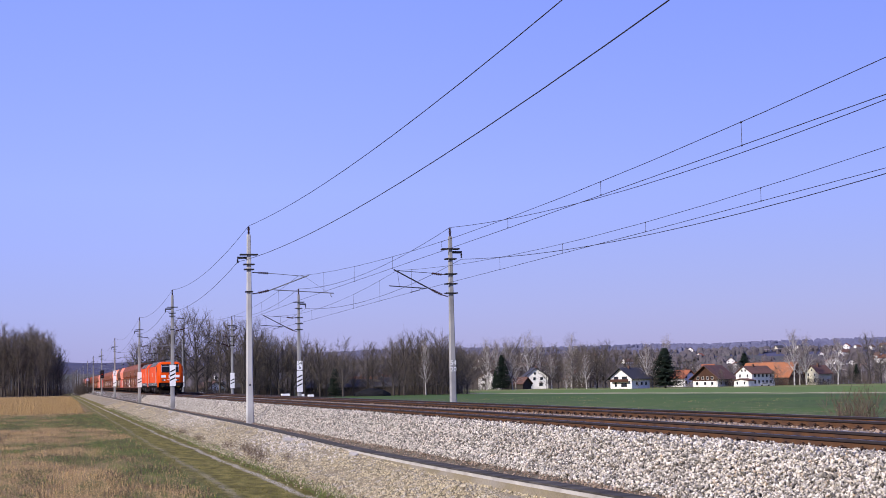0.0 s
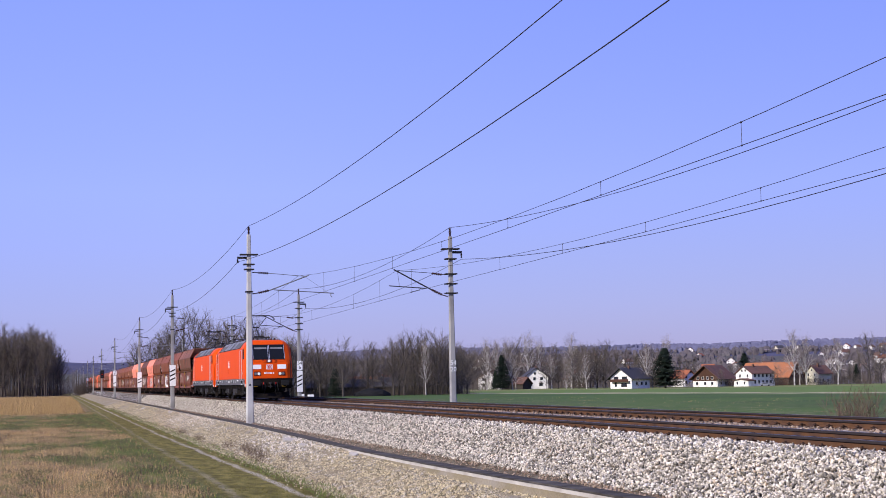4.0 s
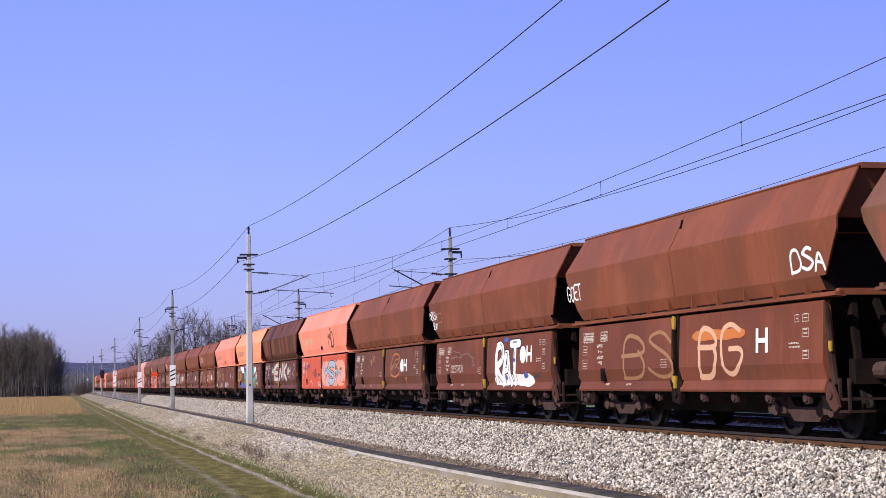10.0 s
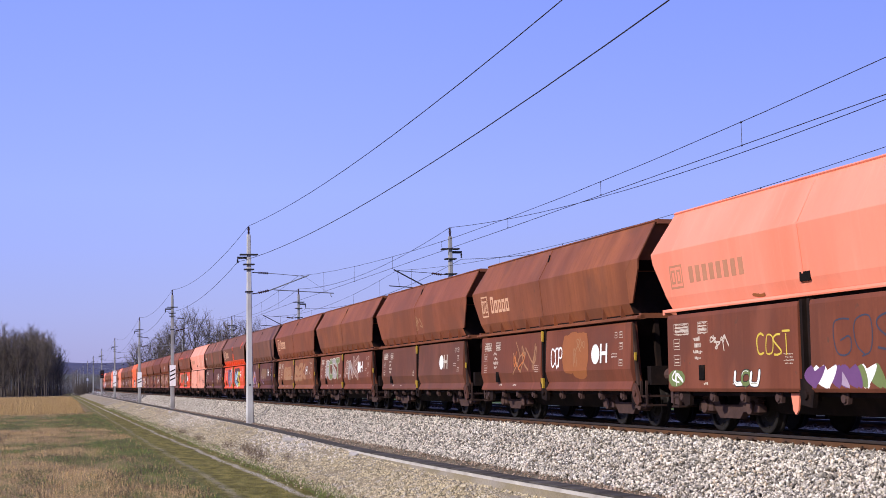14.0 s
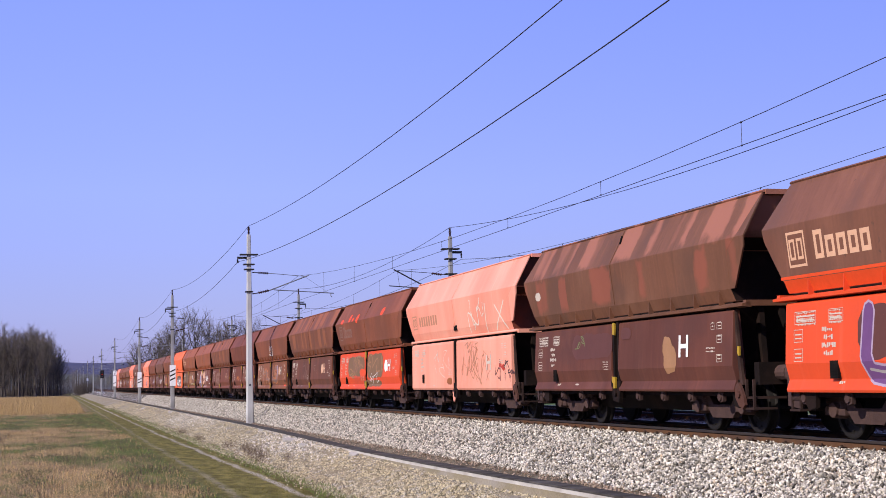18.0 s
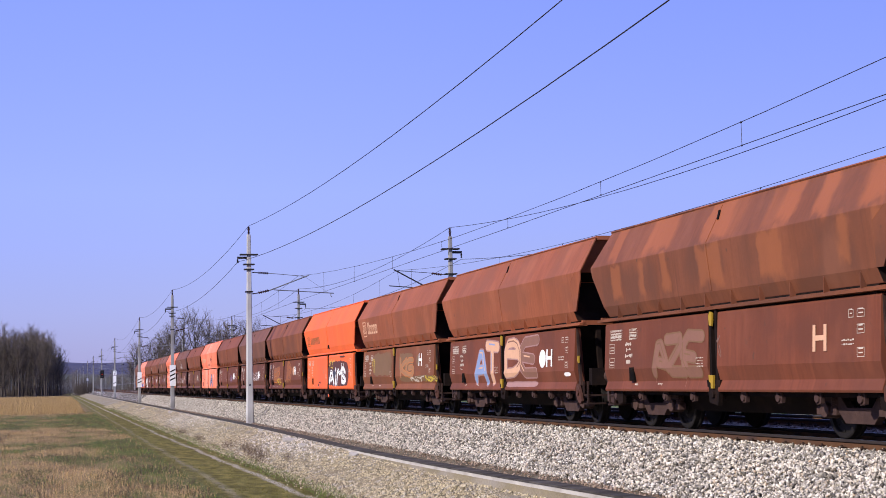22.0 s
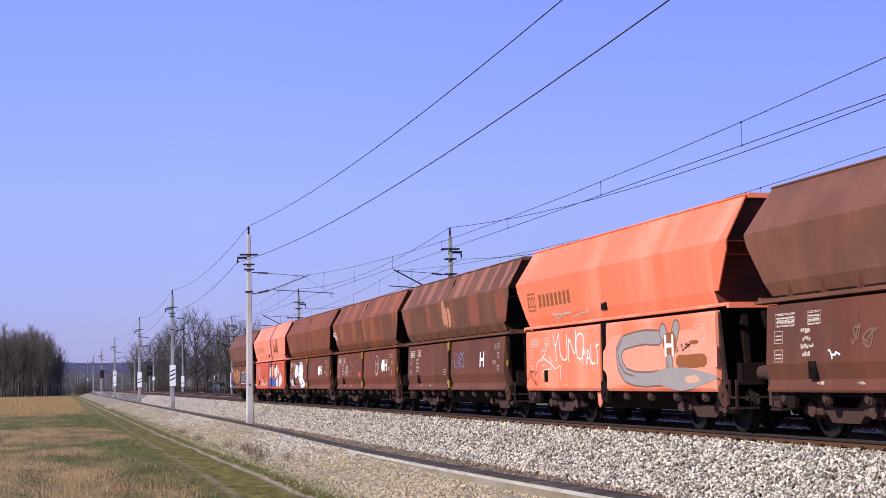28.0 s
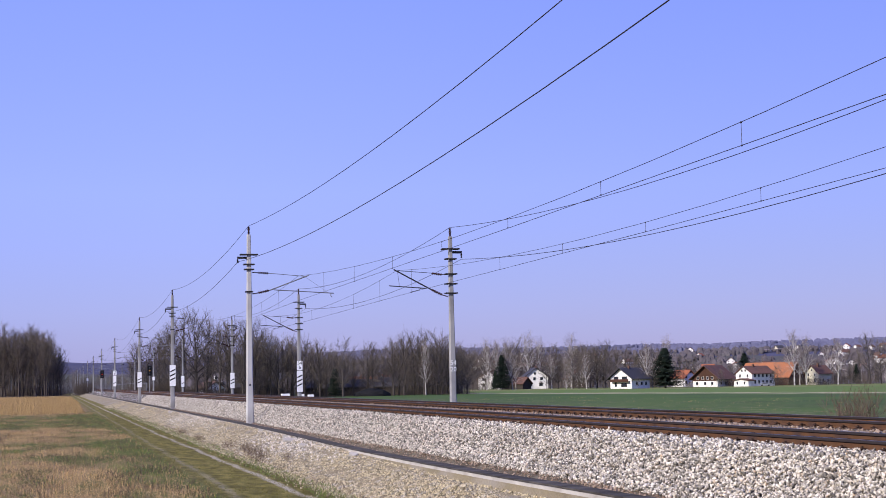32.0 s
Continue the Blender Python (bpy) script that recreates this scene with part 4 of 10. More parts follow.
def cab_front(th, sgn, lit):
    """What is fitted to one end. sgn = 1: the end that leads; -1: the trailing end."""
    end = new("cab_end")
    end.parent = th
    end.location.y = FRONT
    if sgn < 0:
        end.matrix_basis = Matrix.Translation((0, LEN - BACK, 0)) @ pose(0, 0, 0, 0, 0, 180)

    def u_at(z):
        return np.interp(z, [1.3, 2.2, 2.5, 3.25, 3.6], [0.58, 0.64, 0.76, 1.16, 1.36])

    def plate(name, x0, x1, z0, z1, mat, off, thick=0.012, label="", bevel=0.0):
        bm = bm_new()
        vs = []
        for d in (off + thick, off):
            vs.append([bm.verts.new((x, u_at(z) - d, z)) for x, z in ((x0, z0), (x1, z0), (x1, z1), (x0, z1))])
        a, b = vs
        bm.faces.new(a)
        bm.faces.new(b[::-1])
        for i in range(4):
            bm.faces.new((a[i], b[i], b[(i + 1) % 4], a[(i + 1) % 4]))
        return part(name, bm, mat, end, label, bevel)

    plate("window_frame", -0.99, 0.99, 2.50, 3.44, RUBBER, 0.0, 0.012, "black rubber window surround", 0.004)
    for s in (-1, 1):
        x0, x1 = sorted((s * 0.05, s * 0.94))
        plate("windscreen_pane", x0, x1, 2.55, 3.41, GLASS, 0.013, 0.006, "dark tinted windscreen pane")
        plate("sunblind", x0 + 0.06, x1 - 0.05, 3.16, 3.26, ROOFGREY, 0.0195, 0.003)
        for x in (0.028, 0.958):
            plate("window_seal", *sorted((s * x, s * (x + 0.022))), 2.56, 3.40, CHROME, 0.014, 0.008, "pale metal window seal")
        bm = bm_new()
        box(bm, s * 0.875 - 0.14, s * 0.875 + 0.14, 0.30, 0.42, 0.845, 0.862)
        part("warning_strip", bm, YELLOW, end, "narrow yellow strip under the buffer")
        bm = bm_new()
        tube(bm, (s * 0.38, 0.50, 0.98), (s * 0.38, 0.50, 1.10), 0.022, n=8)
        part("hose_tap", bm, LOGORED, end, "red hose tap")
        bm = bm_new()
        pipe(bm, [(s * 0.45, u_at(2.42) - 0.05, 2.42), (s * 0.30, u_at(2.75) - 0.05, 2.75)], 0.012)
        pipe(bm, [(s * 0.40, u_at(2.42) - 0.06, 2.40), (s * 0.22, u_at(2.62) - 0.06, 2.62)], 0.012)
        part("wiper", bm, RUBBER, end)
        x0, x1 = sorted((s * 0.50, s * 1.04))
        plate("white_panel", x0, x1, 1.92, 2.19, PAPER, 0.002, 0.006, "white reflective panel")
        plate("lamp_housing", *sorted((s * 0.54, s * 0.96)), 1.515, 1.745, LAMPBOX, 0.002, 0.02, "", 0.006)
        for x, mat in ((0.655, LAMP if lit else LENS), (0.845, LENS)):
            bm = bm_new()
            tube(bm, (s * x, u_at(1.63) - 0.022, 1.63), (s * x, u_at(1.63) - 0.05, 1.63), 0.088, 0.080, 16)
            part("headlight", bm, mat, end, "round glass headlight")
        bm = bm_new()
        pipe(bm, [(s * 1.12, 0.72, 1.92), (s * 1.12, 0.60, 1.95), (s * 1.12, 0.60, 2.30), (s * 1.12, 0.76, 2.34)], 0.016)
        part("grab_handle", bm, RED, end)
        bm = bm_new()
        pipe(bm, [(s * 0.62, 0.64, 1.90), (s * 0.62, 0.55, 1.88), (s * 1.05, 0.55, 1.88), (s * 1.05, 0.64, 1.90)], 0.012)
        pipe(bm, [(s * 0.62, u_at(2.44), 2.44), (s * 0.62, u_at(2.44) - 0.08, 2.42), (s * 1.0, u_at(2.44) - 0.08, 2.42), (s * 1.0, u_at(2.44), 2.44)], 0.012)
        part("foot_rail", bm, RED, end)
        # buffer with its broad rectangular plate
        bf = new("buffer")
        bf.parent = end
        bm = bm_new()
        tube(bm, (s * 0.875, 0.62, 1.06), (s * 0.875, 0.06, 1.06), 0.12, n=12)
        tube(bm, (s * 0.875, 0.62, 1.06), (s * 0.875, 0.34, 1.06), 0.16, n=12)
        part("shank", bm, UNDER, bf)
        bm = bm_new()
        box(bm, s * 0.875 - 0.245, s * 0.875 + 0.245, 0.0, 0.07, 0.90, 1.22)
        part("buffer_plate", bm, RUBBER, bf, "dark rectangular buffer plate", 0.03)
        # steps and rail at the corner
        bm = bm_new()
        for z in (0.46, 0.80):
            box(bm, *sorted((s * 1.04, s * 1.32)), 0.40, 0.62, z, z + 0.03)
        for x in (1.05, 1.31):
            box(bm, *sorted((s * x - 0.015, s * x + 0.015)), 0.40, 0.44, 0.46, 1.25)
        part("shunter_step", bm, UNDER, end)
        bm = bm_new()
        pipe(bm, [(s * 1.30, 0.50, 1.25), (s * 1.30, 0.46, 1.30), (s * 1.30, 0.58, 2.3), (s * 1.30, 0.72, 2.42), (s * 1.30, 0.95, 2.42)] if s > 0 else [(s * 1.40, 0.80, 1.42), (s * 1.40, 0.74, 1.46), (s * 1.40, 0.86, 2.55), (s * 1.40, 0.95, 2.6)], 0.02)
        part("corner_rail", bm, RUBBER if s > 0 else RED, end)
        bm = bm_new()
        pipe(bm, [(s * 0.30, 0.55, 1.1), (s * 0.30, 0.35, 0.9), (s * 0.33, 0.30, 0.55), (s * 0.42, 0.42, 0.35)], 0.03)
        pipe(bm, [(s * 0.48, 0.55, 1.1), (s * 0.46, 0.38, 0.85), (s * 0.52, 0.33, 0.6)], 0.024)
        part("brake_hose", bm, RUBBER, end)
    plate("top_lamp_housing", -0.18, 0.18, 2.31, 2.51, LAMPBOX, 0.002, 0.03, "", 0.006)
    bm = bm_new()
    tube(bm, (0, u_at(2.42) - 0.03, 2.415), (0, u_at(2.42) - 0.07, 2.415), 0.088, 0.080, 18)
    part("headlight", bm, LAMP if lit else LENS, end, "round glass headlight at the top")
    for s in (-1, 1):
        plate("lamp_bracket", *sorted((s * 0.28, s * 0.38)), 2.32, 2.42, RED, 0.002, 0.06)
    logo(end, Matrix.Translation((0, u_at(2.04) - 0.006, 2.04)), 0.40, PAPER, LOGORED)
    rng = random.Random(5)
    bm = bm_new()
    for x in (-0.33, -0.255, -0.18, -0.06, 0.015, 0.09, 0.23):
        box(bm, x, x + 0.052, u_at(1.66) - 0.006, u_at(1.66) - 0.001, 1.61, 1.72)
    box(bm, 0.155, 0.21, u_at(1.66) - 0.006, u_at(1.66) - 0.001, 1.655, 1.675)
    part("number_bars", bm, PAPER, end)
    bm = bm_new()
    box(bm, -1.43, 1.43, 0.55, 0.85, 0.80, 1.335)
    part("buffer_beam", bm, UNDER, end, "black buffer beam", 0.01)
    bm = bm_new()
    box(bm, -0.06, 0.06, 0.18, 0.56, 1.0, 1.12)
    pipe(bm, [(0, 0.22, 1.1), (0, 0.16, 1.0), (0, 0.2, 0.75)], 0.035)
    tube(bm, (-0.12, 0.30, 0.85), (0.12, 0.30, 0.85), 0.04, n=8)
    part("coupling_hook", bm, IRON, end)
    bm = bm_new()
    a = [(-1.28, 1.05, 0.52), (-0.75, 0.72, 0.46), (0.0, 0.62, 0.46), (0.75, 0.72, 0.46), (1.28, 1.05, 0.52)]
    b = [(-1.32, 0.85, 0.16), (-0.80, 0.48, 0.14), (0.0, 0.36, 0.14), (0.80, 0.48, 0.14), (1.32, 0.85, 0.16)]
    va, vb = [bm.verts.new(p) for p in a], [bm.verts.new(p) for p in b]
    vc = [bm.verts.new((p[0], p[1] + 0.05, p[2])) for p in a]
    vd = [bm.verts.new((p[0], p[1] + 0.05, p[2])) for p in b]
    for i in range(4):
        bm.faces.new((va[i], va[i + 1], vb[i + 1], vb[i]))
        bm.faces.new((vd[i], vd[i + 1], vc[i + 1], vc[i]))
        bm.faces.new((va[i], vc[i], vc[i + 1], va[i + 1]))
        bm.faces.new((vb[i + 1], vd[i + 1], vd[i], vb[i]))
    bm.faces.new((va[0], vb[0], vd[0], vc[0]))
    bm.faces.new((va[4], vc[4], vd[4], vb[4]))
    part("snowplough", bm, UNDER, end, "black snowplough")


LOCO_WHEELS = []


def locomotive(y0, flip):
    th = thing("locomotive", pose(LINE, y0, 0), "orange-red electric locomotive with grey underframe band and roof hatches", "locomotive", "locomotives of the train")
    # shell, from the top of the grey band to the cab roofs
    bm = bm_new()
    loft(bm, [loco_ring(1.34, 1.485, 0.58, 1.12, 0.75), loco_ring(2.2, 1.49, 0.64, 1.10, 0.85), loco_ring(2.5, 1.49, 0.76, 1.08, 0.90), loco_ring(3.25, 1.47, 1.16, 1.03, 0.95)])
    shell = part("body_shell", bm, RED, th, "glossy orange-red body shell", 0.02)
    # the two cab roofs, sloping down to the hatches between them
    for e in (0, 1):
        bm = bm_new()
        rings = []
        for z, half, uf, nose, ru, ub in ((3.25, 1.47, 1.16, 1.03, 0.95, 3.44), (3.42, 1.36, 1.26, 0.99, 0.9, 3.62), (3.58, 1.22, 1.37, 0.95, 0.9, 3.78), (3.69, 1.06, 1.50, 0.86, 0.9, 3.9), (3.735, 0.9, 1.72, 0.66, 0.9, 3.95)):
            pts = [p for p in loco_ring(z, half, uf, nose, ru)][:10]
            pts += [(half, ub, z), (-half, ub, z)]
            rings.append([(x, u if e == 0 else LEN + FRONT - BACK - u, z_) for x, u, z_ in pts])
        loft(bm, rings)
        part("cab_roof", bm, RED, th, "orange-red cab roof", 0.015)
    # grey band
    bm = bm_new()
    for s in (-1, 1):
        prism(bm, [(0.55 + FRONT, 1.338), (0.50 + FRONT, 0.90), (0.95 + FRONT, 0.90), (1.35, 0.93), (1.75, 0.97), (LEN - 1.75, 0.97), (LEN - 1.35, 0.93), (LEN - 0.95, 0.90), (LEN - 0.50, 0.90), (LEN - 0.55, 1.338)][::1], "x", *sorted((s * 1.42, s * 1.488)))
    part("side_sill", bm, DKGREY, th, "grey lower band", 0.006)
    for e in (0, 1):
        for s in (-1,):
            bm = bm_new()
            u0, u1 = (0.46 + FRONT, 0.90 + FRONT) if e == 0 else (LEN - 0.90 - BACK, LEN - 0.46 - BACK)
            box(bm, *sorted((s * 1.30, s * 1.494)), u0, u1, 0.84, 1.337)
            c = part("corner_piece", bm, RED, th, "", 0.02)
            bm = bm_new()
            box(bm, *sorted((s * 1.494, s * 1.498)), u0 + 0.06, u1 - 0.06, 0.87, 1.0)
            part("white_mark", bm, PAPER, c)
    bm = bm_new()
    box(bm, -1.36, 1.36, 1.15, LEN - 0.95, 0.72, 1.34)
    part("underframe", bm, UNDER, th)
    # roof hatches between the cabs
    bm = bm_new()
    prism(bm, [(-1.475, 3.25), (-1.485, 3.285), (-1.0, 3.80), (1.0, 3.80), (1.485, 3.285), (1.475, 3.25)], "y", 3.45, LEN - 3.45)
    roof = part("roof", bm, ROOFGREY, th, "grey sloping roof hatches")
    for s in (-1, 1):
        def slope(u0, u1, t0, t1, mat, name, off, rake=0.0):
            b = bm_new()
            def at(u, t, d):
                return (s * (1.485 - 0.485 * t + 0.75 * d), u + rake * t, 3.285 + 0.55 * t + 0.66 * d)
            A = [b.verts.new(at(u, t, off)) for u, t in ((u0, t0), (u1, t0), (u1, t1), (u0, t1))]
            B = [b.verts.new(at(u, t, 0.0)) for u, t in ((u0, t0), (u1, t0), (u1, t1), (u0, t1))]
            b.faces.new(A)
            for i in range(4):
                b.faces.new((A[i], B[i], B[(i + 1) % 4], A[(i + 1) % 4]))
            return part(name, b, mat, roof)
        for u0, u1 in ((3.7, 4.9), (5.0, 6.2), (12.6, 13.7), (13.8, 15.0), (8.35, 8.8)):
            slope(u0, u1, 0.10, 0.64, GRILLE, "ventilation_grille", 0.012)
        for u in (6.35, 8.2, 9.0, 10.7, 12.45):
            slope(u, u + 0.05, 0.0, 1.0, DKGREY, "hatch_joint", 0.02)
        slope(3.46, 3.52, 0.0, 1.0, RUBBER, "hatch_joint", 0.02)
        slope(LEN - 3.52, LEN - 3.46, 0.0, 1.0, RUBBER, "hatch_joint", 0.02)
        bm = bm_new()
        for k in range(40):
            u = 3.6 + k * 0.295
            box(bm, *sorted((s * 1.478, s * 1.495)), u, u + 0.22, 3.262, 3.287)
        part("roof_gutter", bm, RUBBER, roof)
    # roof gear
    bm = bm_new()
    for u, h in ((6.6, 0.14), (7.1, 0.2), (8.0, 0.16), (9.6, 0.18), (11.2, 0.2), (12.2, 0.14)):
        tube(bm, (-0.35, u, 3.83), (-0.35, u, 3.83 + h), 0.09, 0.06, 8)
    pipe(bm, [(-0.35, 6.6, 4.0), (-0.35, 12.2, 4.03)], 0.02)
    part("roof_busbar", bm, INSUL, th, "dark insulators with a bar along the roof")
    bm = bm_new()
    box(bm, 0.2, 0.75, 8.6, 10.2, 3.83, 4.0)
    part("roof_equipment", bm, ROOFGREY, th, "", 0.03)
    for u, x in ((2.3, -0.55), (2.5, 0.55), (3.0, 0.4)):
        bm = bm_new()
        tube(bm, (x, u + 0.1, 3.70), (x, u + 0.1, 3.80), 0.03, n=6)
        tube(bm, (x, u - 0.08, 3.80), (x, u + 0.16, 3.80), 0.055, 0.03, 10)
        part("horn", bm, IRON, th)
    pantograph(th, flip)
    # the folded collector at the other end
    bm = bm_new()
    def y(u):
        return u if flip else LEN - u
    for x in (-0.5, 0.5):
        pipe(bm, [(x, y(4.0), 4.0), (x, y(6.0), 4.0)], 0.03)
        for u in (4.1, 5.9):
            insulator(bm, (x, y(u), 3.8), (x, y(u), 4.0), 0.08, 3)
    pipe(bm, [(0, y(4.4), 4.05), (0, y(6.8), 4.12)], 0.05)
    for u in (4.45, 4.80):
        pipe(bm, [(-0.98, y(u), 3.88), (-0.93, y(u), 4.00), (-0.78, y(u), 4.12), (-0.6, y(u), 4.16), (0.6, y(u), 4.16), (0.78, y(u), 4.12), (0.93, y(u), 4.00), (0.98, y(u), 3.88)], 0.022)
    for x in (-0.6, -0.2, 0.2, 0.6):
        pipe(bm, [(x, y(4.45), 4.14), (x, y(4.8), 4.14)], 0.016)
    pipe(bm, [(-0.3, y(6.7), 4.10), (0.3, y(6.7), 4.10)], 0.06)
    for s in (-1, 1):
        pipe(bm, [(s * 0.2, y(6.8), 4.12), (s * 0.5, y(4.4), 4.14)], 0.024)
    part("folded_pantograph", bm, IRON, th, "folded pantograph on the roof")
    cab_front(th, 1, not flip)
    cab_front(th, -1, False)
    # doors, windows and rails on both sides, at both ends
    for s in (-1, 1):
        for e in (0, 1):
            def v(u):
                return u if e == 0 else LEN - u

            def plate(name, u0, u1, z0, z1, mat, off, parent=th, label="", bevel=0.0, x=1.49):
                b = bm_new()
                box(b, *sorted((s * (x - 0.01), s * (x + off))), *sorted((v(u0), v(u1))), z0, z1)
                return part(name, b, mat, parent, label, bevel)
            d = plate("cab_door", 2.42, 3.02, 1.42, 3.16, RED, 0.010, th, "orange cab door", 0.006)
            for z in (1.92, 2.42):
                plate("door_handle", 2.47, 2.66, z, z + 0.03, CHROME, 0.05, d)
            bm = bm_new()
            for u in (2.27, 3.2):
                pipe(bm, [(s * 1.47, v(u), 3.14), (s * 1.54, v(u), 3.12), (s * 1.54, v(u), 1.26), (s * 1.47, v(u), 1.22)], 0.0145, 8)
            part("handrail", bm, CHROME, th, "bright steel handrails")
            bm = bm_new()
            pts = [(1.64, 2.62), (1.70, 2.56), (2.08, 2.56), (2.14, 2.62), (2.14, 3.10), (2.08, 3.18), (1.92, 3.18), (1.80, 3.02)]
            prism(bm, [(v(u), z) for u, z in pts], "x", *sorted((s * 1.45, s * 1.502)))
            w = part("side_window", bm, RUBBER, th, "dark cab side window")
            bm = bm_new()
            cx, cz = 1.92, 2.86
            prism(bm, [(v(cx + (u - cx) * 0.84), cz + (z - cz) * 0.88) for u, z in pts], "x", *sorted((s * 1.49, s * 1.505)))
            part("pane", bm, GLASS, w)
            st = plate("step_recess", 2.45, 2.95, 1.05, 1.24, UNDER, 0.003)
            plate("step_tread", 2.5, 2.9, 0.99, 1.03, PAPER, 0.01, st)
            bm = bm_new()
            for x in (2.45, 2.95):
                box(bm, *sorted((s * 1.38, s * 1.45)), *sorted((v(x) - 0.015, v(x) + 0.015)), 0.36, 0.97)
            for z in (0.40, 0.70):
                box(bm, *sorted((s * 1.30, s * 1.45)), *sorted((v(2.45), v(2.95))), z, z + 0.03)
            part("boarding_step", bm, RUNGEAR, th)
            plate("socket_box", 1.05, 1.30, 1.06, 1.24, UNDER, 0.003)
            plate("jack_mark", 1.62, 1.66, 1.02, 1.12, PAPER, 0.003)
            plate("side_number_bar", 2.13, 2.19, 1.62, 1.76, PAPER, 0.003)
        logo(th, Matrix.Translation((s * 1.493, 9.55, 2.32)) @ pose(0, 0, 0, 0, 0, -90 if s < 0 else 90), 0.62, PAPER, LOGORED)
        if s < 0 and not flip:
            bm = bm_new()
            box(bm, -1.4935, -1.489, 9.83, 10.33, 1.73, 1.97)
            part("faded_square", bm, material("touched_up_red", (0.50, 0.048, 0.003), 0.5, vary=0.06, size=0.7, fine=8, bump=0.02, spec=0.06), th, "square of fresher, deeper red paint")
        # fine line low on the side and small writing on the band
        bm = bm_new()
        box(bm, *sorted((s * 1.489, s * 1.4925)), 3.3, LEN - 3.3, 1.475, 1.483)
        part("panel_joint", bm, LOGORED, th)
        rng = random.Random(8)
        for u, z, w_, h, n in ((6.0, 1.27, 0.3, 0.022, 4), (6.9, 1.27, 0.18, 0.022, 5), (8.0, 1.27, 0.5, 0.022, 2), (9.2, 1.22, 0.9, 0.09, 1), (11.0, 1.27, 0.45, 0.022, 2), (13.4, 1.27, 0.35, 0.022, 3), (14.6, 1.27, 0.8, 0.022, 2), (16.8, 1.27, 0.25, 0.022, 2)):
            bm = bm_new()
            bars(bm, s * 1.489, u, z, w_, h, n, rng, s * 0.004)
            part("small_writing", bm, PAPER, th)
        bm = bm_new()
        box(bm, *sorted((s * 1.488, s * 1.4925)), 4.5, 5.15, 1.20, 1.285)
        part("white_label", bm, PAPER, th)
        for u in (7.6, 13.0):
            bm = bm_new()
            box(bm, *sorted((s * 1.47, s * 1.4925)), u, u + 0.26, 1.08, 1.28)
            part("cable_socket", bm, UNDER, th, "", 0.01)
    # bogies
    for c in (4.23, LEN - 4.23):
        bg = new("bogie")
        bg.parent = th
        bg.location = (0, c, 0)
        for s in (-1, 1):
            bm = bm_new()
            prism(bm, [(-2.0, 0.62), (-1.75, 0.82), (-0.7, 0.80), (-0.45, 0.58), (0.45, 0.58), (0.7, 0.80), (1.75, 0.82), (2.0, 0.62), (1.7, 0.55), (0.9, 0.66), (0.55, 0.42), (-0.55, 0.42), (-0.9, 0.66), (-1.7, 0.55)], "x", *sorted((s * 0.93, s * 1.10)))
            part("side_frame", bm, RUNGEAR, bg, "", 0.01)
            for w in (-1.3, 1.3):
                bm = bm_new()
                tube(bm, (s * 0.9, w, 0.625), (s * 1.20, w, 0.625), 0.20, 0.17, 14)
                tube(bm, (s * 1.2, w, 0.625), (s * 1.25, w, 0.625), 0.11, 0.10, 10)
                part("axle_box", bm, RUNGEAR, bg)
                bm = bm_new()
                for k in range(5):
                    z = 0.84 + k * 0.045
                    tube(bm, (s * 1.05, w, z), (s * 1.05, w, z + 0.028), 0.12, n=12)
                part("axle_spring", bm, UNDER, bg)
                bm = bm_new()
                pipe(bm, [(s * 1.15, w + 0.45, 0.95), (s * 1.2, w + 0.2, 0.66), (s * 1.12, w - 0.1, 0.45)], 0.028)
                pipe(bm, [(s * 1.2, w - 0.35, 1.0), (s * 1.24, w - 0.15, 0.7), (s * 1.2, w + 0.05, 0.5)], 0.018)
                part("link_rod", bm, RUNGEAR, bg)
                bm = bm_new()
                box(bm, *sorted((s * 0.98, s * 1.12)), w + 0.62, w + 0.80, 0.28, 0.75)
                part("brake_unit", bm, RUNGEAR, bg, "", 0.02)
            bm = bm_new()
            tube(bm, (s * 1.18, -0.75, 0.86), (s * 1.18, 0.1, 0.86), 0.055, n=8)
            tube(bm, (s * 1.18, 0.1, 0.86), (s * 1.18, 0.6, 0.86), 0.03, n=8)
            part("yaw_damper", bm, RUNGEAR, bg)
            bm = bm_new()
            for k in range(7):
                z = 0.60 + k * 0.06
                tube(bm, (s * 1.0, 0.28, z), (s * 1.0, 0.28, z + 0.035), 0.14, n=12)
                tube(bm, (s * 1.0, -0.28, z), (s * 1.0, -0.28, z + 0.035), 0.14, n=12)
            part("body_spring", bm, UNDER, bg)
        bm = bm_new()
        box(bm, -0.9, 0.9, -1.0, 1.0, 0.45, 0.75)
        part("traction_motor", bm, UNDER, bg, "", 0.03)
        for w in (-1.3, 1.3):
            ws = part("wheelset", LOCO_WHEEL, None, bg)
            ws.location = (0, w, 0.625)
            LOCO_WHEELS.append((ws, w, c + w, 0.625, y0))
    # gear boxes between the bogies
    rng = random.Random(3)
    for s in (-1, 1):
        for u, w_, z0, mat in ((6.6, 0.7, 0.42, RUNGEAR), (7.45, 1.1, 0.30, RUNGEAR), (8.7, 0.8, 0.50, UNDER), (9.6, 1.2, 0.34, UNDER), (10.95, 0.7, 0.42, RUNGEAR), (11.8, 0.6, 0.5, RUNGEAR)):
            bm = bm_new()
            box(bm, *sorted((s * 0.75, s * 1.33)), u, u + w_, z0, 0.90)
            eq = part("equipment_box", bm, mat, th, "", 0.03)
            bm = bm_new()
            box(bm, *sorted((s * 1.33, s * 1.345)), u + 0.08, u + w_ - 0.08, z0 + 0.08, 0.82)
            part("box_cover", bm, mat, eq, "", 0.008)
